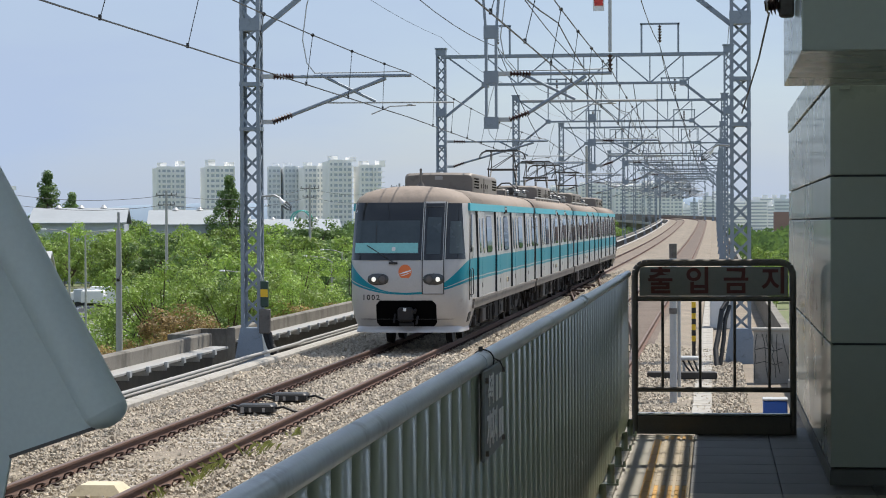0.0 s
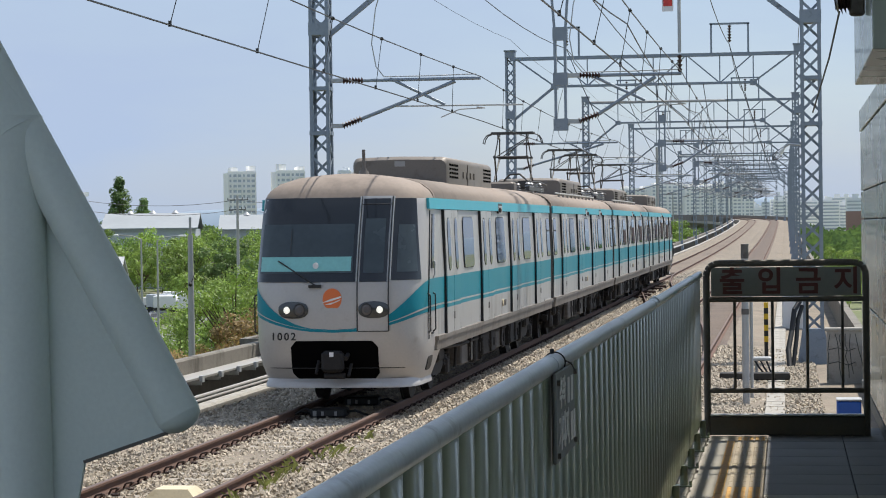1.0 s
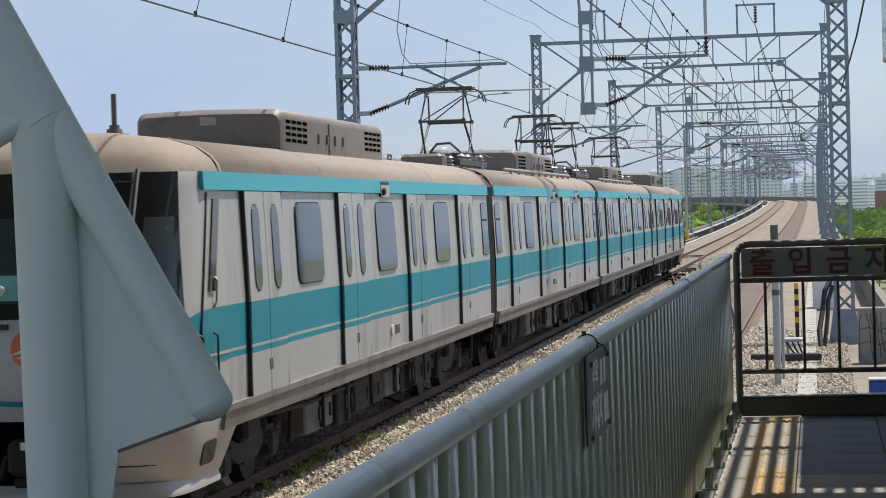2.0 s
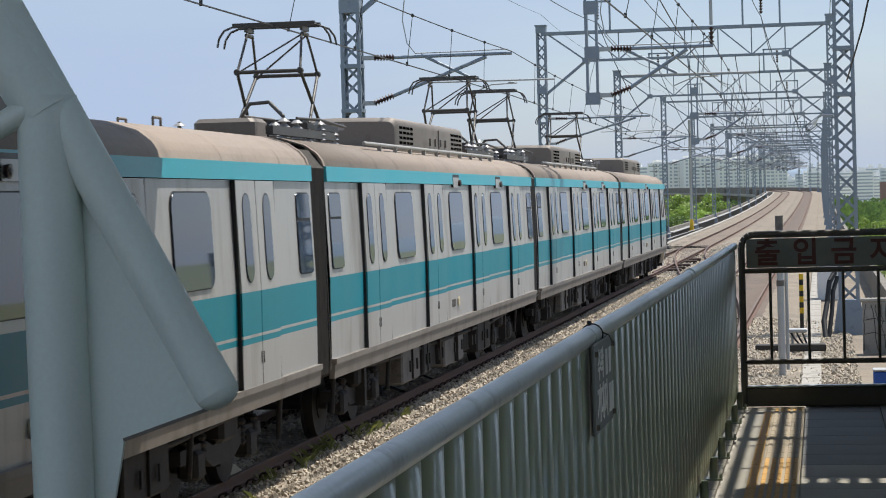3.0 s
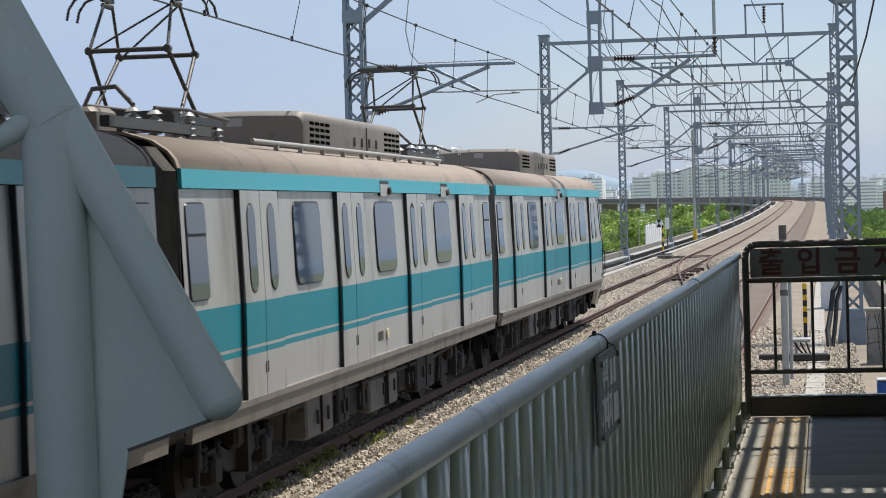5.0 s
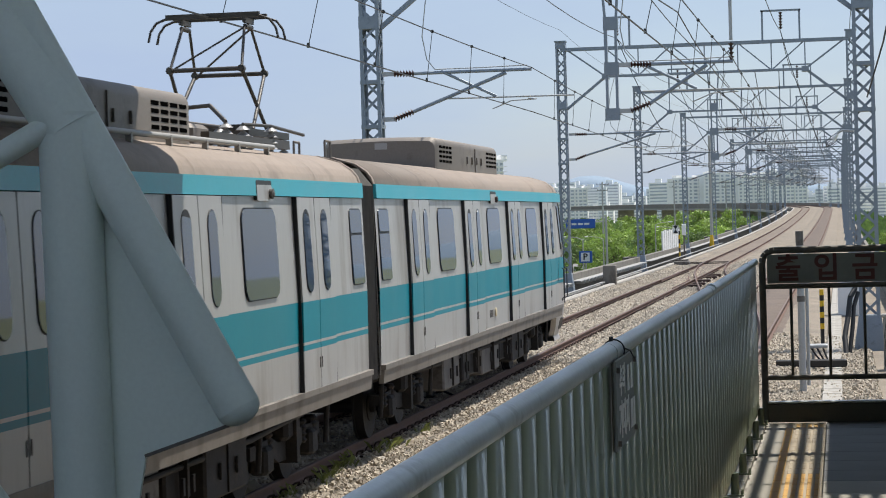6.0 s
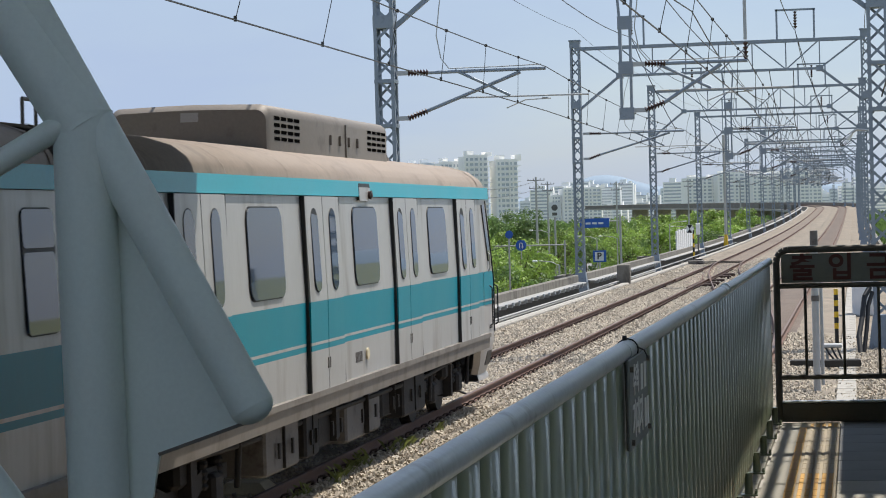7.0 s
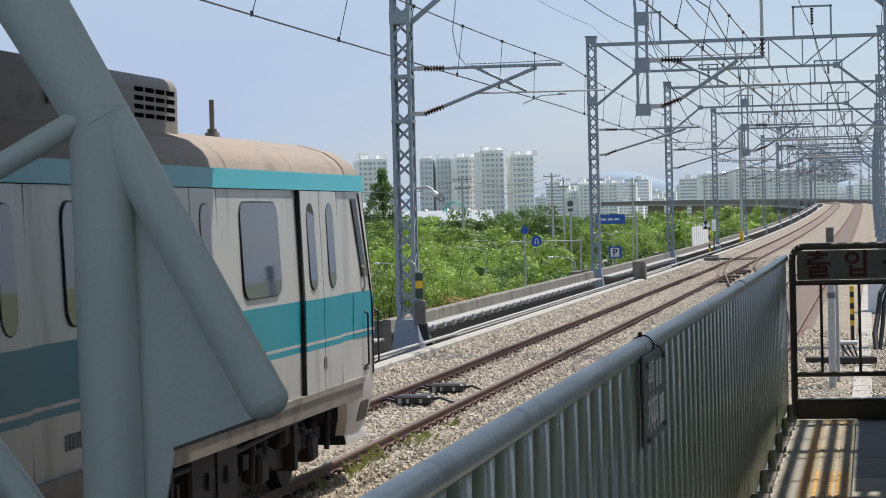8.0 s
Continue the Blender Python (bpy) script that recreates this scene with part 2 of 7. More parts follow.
POLE = mat("concrete_pole", (0.42, 0.41, 0.385), 0.8, 0, 0.1, 1, 20)


# ---- mesh tools ----
class Shape:
    """Collects faces of one mesh; mi is the material slot of what is added."""

    def __init__(self):
        self.v, self.f, self.m, self.smooth = [], [], [], []

    def add(self, verts, faces, mi=0, smooth=False):
        o = len(self.v)
        self.v += [tuple(p) for p in verts]
        for f in faces:
            self.f.append(tuple(o + i for i in f))
            self.m.append(mi)
            self.smooth.append(smooth)
        return self

    def box(self, x0, x1, y0, y1, z0, z1, mi=0, bev=0.0):
        """A box; bev cuts its upright and long edges."""
        x0, x1, y0, y1, z0, z1 = min(x0, x1), max(x0, x1), min(y0, y1), max(y0, y1), min(z0, z1), max(z0, z1)
        if bev:
            b = min(bev, 0.45 * min(x1 - x0, y1 - y0, z1 - z0))
            rings = []
            for z, c in ((z0, b), (z0 + b, 0), (z1 - b, 0), (z1, b)):
                X0, X1, Y0, Y1 = x0 + c, x1 - c, y0 + c, y1 - c
                k = b
                rings.append([(X0 + k, Y0, z), (X1 - k, Y0, z), (X1, Y0 + k, z), (X1, Y1 - k, z), (X1 - k, Y1, z), (X0 + k, Y1, z), (X0, Y1 - k, z), (X0, Y0 + k, z)])
            return self.loft(rings, mi, cap=True)
        v = [(x0, y0, z0), (x1, y0, z0), (x1, y1, z0), (x0, y1, z0), (x0, y0, z1), (x1, y0, z1), (x1, y1, z1), (x0, y1, z1)]
        return self.add(v, [(3, 2, 1, 0), (4, 5, 6, 7), (0, 1, 5, 4), (1, 2, 6, 5), (2, 3, 7, 6), (3, 0, 4, 7)], mi)

    def loft(self, rings, mi=0, cap=False, closed=True, smooth=False):
        n, v = len(rings[0]), [p for r in rings for p in r]
        f = []
        for i in range(len(rings) - 1):
            for j in range(n if closed else n - 1):
                a, b = i * n + j, i * n + (j + 1) % n
                f.append((a, b, b + n, a + n))
        self.add(v, f, mi, smooth)
        if cap:
            self.add(rings[0], [tuple(range(n - 1, -1, -1))], mi)
            self.add(rings[-1], [tuple(range(n))], mi)
        return self

    def tube(self, a, b, r, n=8, mi=0, r2=None, cap=True):
        a, b = Vector(a), Vector(b)
        d = b - a
        if d.length < 1e-6:
            return self
        q = d.to_track_quat("Z", "Y")
        rings = []
        for c, rad in ((a, r), (b, r if r2 is None else r2)):
            rings.append([tuple(c + q @ Vector((rad * math.cos(2 * math.pi * k / n), rad * math.sin(2 * math.pi * k / n), 0))) for k in range(n)])
        self.loft(rings, mi, cap=cap, smooth=n > 5)
        return self

    def path(self, pts, r, n=6, mi=0):
        for a, b in zip(pts, pts[1:]):
            self.tube(a, b, r, n, mi)
        return self

    def bar(self, a, b, w, h, mi=0):
        """A flat bar from a to b: w sideways, h upright."""
        a, b = Vector(a), Vector(b)
        d = (b - a).normalized()
        side = d.cross(Vector((0, 0, 1)))
        side = Vector((1, 0, 0)) if side.length < 1e-4 else side.normalized()
        up = side.cross(d)
        rings = [[tuple(c + side * sx * w / 2 + up * sz * h / 2) for sx, sz in ((-1, -1), (1, -1), (1, 1), (-1, 1))] for c in (a, b)]
        return self.loft(rings, mi, cap=True)

    def prism(self, poly, y0, y1, mi=0):
        """A polygon in x and z, drawn out from y0 to y1."""
        return self.loft([[(x, y0, z) for x, z in poly], [(x, y1, z) for x, z in poly]], mi, cap=True)

    def prism_x(self, poly, x0, x1, mi=0):
        """A polygon in y and z, drawn out from x0 to x1."""
        return self.loft([[(x0, y, z) for y, z in poly], [(x1, y, z) for y, z in poly]], mi, cap=True)

    def mesh(self, name, mats, weld=False):
        me = bpy.data.meshes.new(name)
        me.from_pydata(self.v, [], self.f)
        for m in mats:
            me.materials.append(m)
        me.polygons.foreach_set("material_index", self.m)
        me.polygons.foreach_set("use_smooth", self.smooth)
        bm = bmesh.new()
        bm.from_mesh(me)
        if weld:
            bmesh.ops.remove_doubles(bm, verts=bm.verts, dist=1e-5)
        if len(bm.faces) < 30000:
            bmesh.ops.recalc_face_normals(bm, faces=bm.faces)
        bm.to_mesh(me)
        bm.free()
        me.update()
        return me


def part(name, shape, material, parent=None, label="", at=None):
    """One mesh object, under its thing or part when there is one."""
    mats = material if isinstance(material, (list, tuple)) else [material]
    ob = new(name, shape.mesh(name, mats, name in ("body_side", "door_leaf", "roof", "cab_front")))
    if parent is not None:
        ob.parent = parent
    if at is not None:
        ob.matrix_basis = at
    if label:
        ob["label"] = label
    return ob


def again(ob, name, m, parent=None):
    """Another object on the same mesh."""
    o = new(name, ob.data)
    o.parent = parent
    o.matrix_basis = m
    return o


def thing(name, label, category, at=None, group="", kind=""):
    ob = new(name)
    if at is not None:
        ob.matrix_basis = at
    return tagged(ob, label, category, group, kind)


def solid(name, shape, material, label, category="", kind="", group=""):
    return tagged(part(name, shape, material), label, category, group, kind)


def letters(name, text, size, m, parent, material, depth=0.006):
    """Characters of the built-in font as a mesh, in the plane of m."""
    cu = bpy.data.curves.new(name, "FONT")
    cu.body, cu.size, cu.extrude, cu.align_x, cu.align_y = text, size, depth, "CENTER", "CENTER"
    cu.offset = size * 0.022
    ob = new(name, cu)
    bpy.context.view_layer.update()
    me = bpy.data.meshes.new_from_object(ob.evaluated_get(bpy.context.evaluated_depsgraph_get()))
    bpy.data.objects.remove(ob)
    me.materials.clear()
    me.materials.append(material)
    o = new(name, me)
    o.parent = parent
    o.matrix_basis = m
    return o


# ---- land and viaduct ----
def land():
    s = Shape()
    ys = [-120, 0, 60, 150, 300, 600, 1200, 3000, 4800]
    xs = [-4800, -2000, -800, -300, -100, 0, 100, 400, 1500, 4800]
    v = [(x, y, GROUND) for y in ys for x in xs]
    n = len(xs)
    s.add(v, [(j * n + i, j * n + i + 1, j * n + n + i + 1, j * n + n + i) for j in range(len(ys) - 1) for i in range(n - 1)])
    solid("ground", s, GROUND_M, "dry grassy land below the railway viaduct", "ground", "structure")
    r = Shape()
    r.box(-70, -52, -100, 900, GROUND + 0.02, GROUND + 0.06)
    r.box(-300, -70, 262, 276, GROUND + 0.02, GROUND + 0.06)
    solid("road", r, ASPHALT, "pale asphalt road below the viaduct", "road", "structure")
    h = Shape()
    rng = random.Random(4)
    top = []
    for k in range(123):
        x = -2600 + k * 30
        z = 16 + 30 * max(0, math.sin((x + 1700) / 420)) * math.exp(-((x + 900) / 900) ** 2) + 14 * noise.noise((x / 160.0, 2.0, 0.0)) + 18 * math.exp(-((x - 300) / 500) ** 2) + 52 * math.exp(-((x + 517) / 100) ** 2) + 36 * math.exp(-((x + 330) / 150) ** 2) + 24 * math.exp(-((x + 60) / 200) ** 2)
        top.append((x, z))
    h.loft([[(x, 4500, GROUND - 2) for x, z in top], [(x, 4560, z * 0.8) for x, z in top], [(x, 4700, z) for x, z in top], [(x, 4790, GROUND - 2) for x, z in top]], closed=False, smooth=True)
    # Hills out of view, added for the train windows to reflect.
    east = []
    for k in range(60):
        y = -1200 + k * 100
        east.append((y, 60 + 90 * noise.noise((y / 700.0, 5.0, 0.0)) + 25 * noise.noise((y / 150.0, 1.0, 0.0))))
    h.loft([[(4200, y, GROUND - 2) for y, z in east], [(4300, y, z * 0.8) for y, z in east], [(4450, y, z) for y, z in east], [(4600, y, GROUND - 2) for y, z in east]], closed=False, smooth=True)
    solid("backdrop", h, HILL, "hills on the horizon, tinted blue-grey for haze", "hill", "structure")


def stations(y0, y1):
    out_, y = [], y0
    while y < y1:
        out_.append(y)
        y += 20 if y < 100 else 12
    return out_ + [y1]


def sweep(poly, y0, y1, mi=0, s=None, x=0.0, smooth=False):
    """Carries a polygon in x and z along the line."""
    s = s or Shape()
    s.loft([[(x + px + bend(y), y, pz + rise(y)) for px, pz in poly] for y in stations(y0, y1)], mi, cap=True, smooth=smooth)
    return s


MASTS_Y = [53, 97, 134, 174, 214, 254, 294, 334, 374, 414, 454, 494, 534, 574, 614]


def viaduct():
    deck = sweep([(-12.6, -1.6), (2.2, -1.6), (2.2, -1.0), (-12.6, -1.0)], -40, 1060)
    solid("viaduct_deck", deck, CONCRETE, "weathered concrete deck of the railway viaduct", "viaduct", "structure")
    piers = Shape()
    for y in range(30, 1000, 40):
        b, r = bend(y), rise(y)
        piers.box(-8.5 + b, -1.5 + b, y - 1.2, y + 1.2, GROUND - 0.5, -1.605 + r, bev=0.3)
    solid("viaduct_piers", piers, CONCRETE, "concrete piers under the viaduct", "pier", "structure")
    bed = Shape()
    cols = [(-9.76, -0.15), (-9.3, -0.19), (-8.75, -0.18), (-8.2, -0.165), (-7.24, -0.185), (-6.3, -0.165), (-5.6, -0.2), (-4.9, -0.27), (-4.2, -0.2), (-3.5, -0.165), (-2.55, -0.185), (-1.6, -0.165), (-1.0, -0.2), (-0.42, -0.26)]
    rows, y = [], -40.0
    while y < 1060:
        row = []
        for x, z in cols:
            w = 0.05 * noise.noise((x * 1.3, y * 0.9, 0.0)) if y < 200 else 0
            row.append((x + bend(y), y, z + w * (abs(z + 0.165) > 0.01) + rise(y)))
        rows.append(row)
        y += 0.5 if 15 < y < 110 else 8
    bed.loft(rows, closed=False, smooth=True)
    solid("ballast_bed", bed, BALLAST, "brown-grey crushed stone ballast under the tracks", "ballast", "structure")
    for xt, ya, m, lab in ((TRACK_1, 99, RUST_BED, "rust-stained ballast between the far rails"), (TRACK_2, 58, RUST_DARK, "dark rust-stained ballast between the near rails")):
        strip = sweep([(-1.05, -0.175), (-0.85, -0.145), (0.85, -0.145), (1.05, -0.175)], ya, 1060, 0, x=xt)
        solid("ballast_strip", strip, m, lab, "ballast", "structure")
    # kerb, cable trough and outer wall on the far side
    kerb = sweep([(-10.0, -1.0), (-9.76, -1.0), (-9.76, -0.07), (-9.8, -0.03), (-10.0, -0.03)], -40, 900)
    solid("ballast_kerb", kerb, CONCRETE, "chipped concrete kerb beside the ballast", "kerb", "structure")
    edge = MASTS_Y + [700]
    y0 = -40
    wall, tray, dark, ret = Shape(), Shape(), Shape(), Shape()
    for k, ym in enumerate(edge):
        a, b = y0, ym - 1.3
        sweep([(-11.75, -1.0), (-11.55, -1.0), (-11.55, 0.41), (-11.58, 0.44), (-11.75, 0.44)], a, b, 0, wall)
        sweep([(-11.545, 0.085), (-11.15, 0.085), (-11.15, 0.125), (-11.545, 0.14)], a + 0.05, b - 0.05, 0, tray)
        # Dark facing sheet: the shade under the tray is put into its colour.
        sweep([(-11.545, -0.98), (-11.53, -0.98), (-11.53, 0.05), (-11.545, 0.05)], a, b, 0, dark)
        z = rise(ym)
        bx = bend(ym)
        ret.box(-12.55 + bx, -11.76 + bx, b - 0.18, b, -1.0 + z, 0.41 + z)
        ret.box(-12.55 + bx, -11.76 + bx, ym + 1.3, ym + 1.48, -1.0 + z, 0.41 + z)
        ret.box(-12.58 + bx, -12.4 + bx, b, ym + 1.3, -1.0 + z, 0.41 + z)
        y0 = ym + 1.3
    sweep([(-11.75, -1.0), (-11.55, -1.0), (-11.55, 0.44), (-11.75, 0.44)], 701.3, 1060, 0, wall)
    solid("parapet_wall_far_side", wall, WALL_STAIN, "grey concrete parapet wall of the viaduct", "wall", "structure")
    solid("parapet_niche", ret, WALL_STAIN, "concrete niche walls round the masts", "wall", "structure")
    solid("cable_tray", tray, PIPE, "long pale metal cable tray on the parapet", "cable tray", "structure")
    solid("parapet_face", dark, DARK_CONCRETE, "parapet face below the tray, darkened to stand for shade", "wall", "structure")
    br = Shape()
    y = 20.0
    while y < 130:
        if min(abs(y - m) for m in MASTS_Y) > 1.6:
            br.box(-11.52, -11.12, y, y + 0.06, -0.03, 0.055)
            br.box(-11.145, -11.08, y - 0.05, y + 0.12, 0.03, 0.15)
        y += 1.5
    solid("tray_bracket", br, GALV, "small steel brackets under the cable tray", "bracket", "stuff")
    pipe = Shape()
    pipe.path([(-10.22, y, 0.02 + rise(y)) for y in (-20, 30, 49.5)] + [(-10.05, 50.5, 0.06), (-10.05, 54.5, 0.05), (-10.22, 56.2, 0.02), (-10.22, 94, 0.02), (-10.1, 96, 0.07), (-10.22, 99, 0.02), (-10.22, 200, 0.22)], 0.04, 8)
    pipe.path([(-10.4, y, -0.1) for y in (-20, 49)] + [(-10.25, 51, 0.0), (-10.3, 54.5, -0.02), (-10.4, 57, -0.1), (-10.4, 120, -0.09)], 0.04, 8)
    solid("conduit", pipe, PIPE, "pale grey conduit along the ballast kerb", "pipe", "structure")
    # near side: walkway slabs and parapet
    near = sweep([(1.55, -1.0), (1.75, -1.0), (1.75, 0.5), (1.55, 0.5)], 20, 1060)
    solid("parapet_wall_near_side", near, WALL_STAIN, "grey concrete parapet wall of the viaduct", "wall", "structure")
    base = sweep([(-0.42, -1.0), (1.55, -1.0), (1.55, -0.3), (-0.42, -0.3)], 20, 1060)
    solid("walkway_base", base, BALLAST, "stony strip beside the near track", "walkway", "structure")
    slab = Shape()
    slab.box(-0.17, 0.17, -0.47, 0.47, -0.03, 0.03, bev=0.012)
    walkway = thing("walkway", "row of pale concrete trough covers beside the track", "walkway", kind="structure")
    first = part("slab", slab, CONCRETE, walkway, at=pose(-0.22, 37.5, -0.265))
    for k in range(1, 60):
        again(first, "slab", pose(-0.22, 37.5 + k * 0.97, -0.265 + 0.006 * math.sin(k * 2.1), 0, 0, 0.5 * math.sin(k * 1.7)), walkway)


RAIL_POLY = [(-0.075, -0.153), (0.075, -0.153), (0.075, -0.14), (0.02, -0.118), (0.011, -0.10), (0.011, -0.045), (0.035, -0.033), (0.035, -0.006), (0.028, 0.0), (-0.028, 0.0), (-0.035, -0.006), (-0.035, -0.033), (-0.011, -0.045), (-0.011, -0.10), (-0.02, -0.118), (-0.075, -0.14)]


def track(x, label):
    t = thing("railway_track", label, "railway track")
    for side in (-1, 1):
        rail = sweep(RAIL_POLY, -40, 1060, 0, x=x + side * 0.7525)
        o = part("rail", rail, RAIL, t, "rusty steel rail with a worn bright head")
        head = sweep([(-0.027, 0.0), (0.027, 0.0), (0.025, 0.003), (-0.025, 0.003)], -40, 1060, 0, x=x + side * 0.7525)
        part("rail_head", head, RAIL_TOP, o)
    return t


def fastenings():
    s = Shape()
    y = 20.0
    while y < 120:
        for x in (TRACK_1 - 0.7525, TRACK_1 + 0.7525):
            for d in (-1, 1):
                p = [(x + d * 0.07, y - 0.05, -0.14), (x + d * 0.10, y - 0.055, -0.085), (x + d * 0.16, y - 0.03, -0.075), (x + d * 0.17, y + 0.03, -0.085), (x + d * 0.12, y + 0.055, -0.12)]
                s.path(p, 0.013, 5)
                s.box(x + d * 0.075, x + d * 0.19, y - 0.075, y + 0.075, -0.165, -0.145)
        y += 0.6
    solid("rail_clips", s, CLIP, "dark looped spring clips along the rails", "rail clip", "stuff")
    sl = Shape()
    y = 20.0
    while y < 82:
        sl.box(TRACK_1 - 1.2, TRACK_1 + 1.2, y - 0.12, y + 0.12, -0.3, -0.168, bev=0.02)
        y += 0.6
    solid("sleepers", sl, SLEEPER, "concrete sleepers sunk in the ballast", "sleeper", "stuff")


def stones():
    rng = np.random.default_rng(5)
    n1, n2 = 76000, 9000
    y = 21 + (rng.random(n1) ** 1.55) * 78
    x = -9.75 + rng.random(n1) * 6.6
    x = np.concatenate([x, -2.0 + rng.random(n2) * 2.6])
    y = np.concatenate([y, 38 + rng.random(n2) * 20])
    n3 = 15000
    x = np.concatenate([x, -9.7 + rng.random(n3) * 7.4])
    y = np.concatenate([y, 96 + rng.random(n3) * 52])
    for xr in (TRACK_1 - 0.7525, TRACK_1 + 0.7525, TRACK_2 + 0.7525):
        keep = np.abs(x - xr) > 0.10
        x, y = x[keep], y[keep]
    xs = np.array([-9.76, -9.3, -8.75, -8.2, -7.24, -6.3, -5.6, -4.9, -4.2, -3.5, -2.55, -1.6, -1.0, -0.42])
    zs = np.array([-0.15, -0.19, -0.18, -0.165, -0.185, -0.165, -0.2, -0.27, -0.2, -0.165, -0.185, -0.165, -0.2, -0.28])
    z = np.interp(x, xs, zs) + rng.normal(0, 0.012, len(x)) + 0.004
    n = len(x)
    base = np.array([(1, 0, 0), (-1, 0, 0), (0, 1, 0), (0, -1, 0), (0, 0, 1), (0, 0, -1)], float)
    size = (0.018 + 0.024 * rng.random((n, 1, 1))) * (0.65 + 0.7 * rng.random((n, 6, 1))) * (1 + np.clip(y - 30, 0, 70) / 75)[:, None, None]
    a, b = rng.random(n) * 6.28, rng.random(n) * 1.2
    ca, sa, cb, sb = np.cos(a), np.sin(a), np.cos(b), np.sin(b)
    rot = np.stack([np.stack([ca, -sa * cb, sa * sb], -1), np.stack([sa, ca * cb, -ca * sb], -1), np.stack([0 * a, sb, cb], -1)], 1)
    v = np.einsum("nij,nkj->nki", rot, base[None] * size) + np.stack([x, y, z], -1)[:, None]
    f = np.array([(0, 2, 4), (2, 1, 4), (1, 3, 4), (3, 0, 4), (2, 0, 5), (1, 2, 5), (3, 1, 5), (0, 3, 5)])
    faces = (f[None] + 6 * np.arange(n)[:, None, None]).reshape(-1, 3)
    me = bpy.data.meshes.new("ballast_stones")
    me.from_pydata(v.reshape(-1, 3).tolist(), [], faces.tolist())
    me.materials.append(STONE)
    tagged(new("ballast_stones", me), "loose crushed ballast stones round the rails", "ballast", "", "stuff")


def turnout():
    """Crossover rails between the two tracks."""
    t = thing("track_crossover", "rusty crossover rails joining the two tracks", "railway track")
    for off in (-0.7525, 0.7525):
        s = Shape()
        pts = []
        for k in range(41):
            u = k / 40
            y = 45 + 93 * u
            w = u * u * (3 - 2 * u)
            pts.append((TRACK_2 + (TRACK_1 - TRACK_2) * w + off, y))
        s.loft([[(x + px * 0.9, y, pz + rise(y)) for px, pz in RAIL_POLY] for x, y in pts], 0, cap=True)
        part("rail", s, RAIL, t)
        h = Shape()
        h.loft([[(x + px, y, pz + rise(y)) for px, pz in ((-0.025, 0.001), (0.025, 0.001), (0.023, 0.004), (-0.023, 0.004))] for x, y in pts], 0, cap=True)
        part("rail_head", h, RAIL_TOP, t)


def switch_gear():
    """Check rails, timbers, rods and motors where the crossover meets the far track."""
    t = thing("point_timbers", "dark rusty timbers and rods of the points between the rails", "railway points")
    rng = random.Random(6)
    for k in range(16):
        y = 116 + k * 1.55
        s = Shape()
        s.box(TRACK_1 - 1.45, TRACK_1 + 1.75 - 0.05 * k, y - 0.11, y + 0.11, -0.19, -0.14 + 0.01 * rng.random(), bev=0.02)
        part("timber", s, RUST_DARK, t)
    for y in (134.2, 137.4):
        s = Shape()
        s.tube((TRACK_1 - 1.9, y, -0.05), (TRACK_1 + 0.8, y + 0.1, -0.05), 0.03, 6)
        part("rod", s, UNDER, t)
    for x, y0, y1, slew in ((TRACK_1 - 0.66, 101, 112, 0.0), (TRACK_1 + 0.66, 90, 100, 0.0), (TRACK_1 + 0.88, 97, 106, -0.55), (TRACK_1 + 0.42, 99, 107, -0.5)):
        s = Shape()
        s.bar((x - slew * 0.5, y0, -0.04), (x + slew * 0.5, y1, -0.04), 0.06, 0.11)
        part("check_rail", s, RAIL, t)
    for y in (95.0, 97.6, 101.4, 106.8, 110.2):
        s = Shape()
        s.box(TRACK_1 + 0.95, TRACK_1 + 1.5, y - 0.2, y + 0.2, -0.2, -0.02, bev=0.03)
        part("chair_plate", s, CLIP, t)
    m = thing("point_motor", "dark point motor box beside the far rail", "point motor", pose(TRACK_1 - 2.1, 135.8, -0.2))
    s = Shape()
    s.box(-0.45, 0.45, -0.6, 0.6, 0.0, 0.32, bev=0.06)
    part("case", s, UNDER_GREY, m)
    s = Shape()
    s.box(-0.4, 0.4, -0.5, 0.1, 0.325, 0.38, bev=0.02)
    part("lid", s, UNDER, m)
    for k in range(2):
        s = Shape()
        s.path([(-0.45, 0.2 * k, 0.15), (-0.7, 0.1 + 0.3 * k, 0.25), (-0.95, -0.2 + 0.4 * k, 0.05)], 0.035, 6)
        part("cable", s, RUBBER, m)
    g = thing("point_rods", "heap of dark rods by the points of the near track", "railway points", pose(TRACK_2 - 0.1, 160, rise(160) - 0.15))
    for k in range(14):
        s = Shape()
        a, b = rng.uniform(-1.2, 1.2), rng.uniform(-1.2, 1.2)
        s.bar((a, rng.uniform(-4, 4), 0.05 + 0.2 * rng.random()), (b, rng.uniform(-4, 4), 0.05 + 0.2 * rng.random()), 0.09, 0.09)
        part("rod", s, CLIP, g)


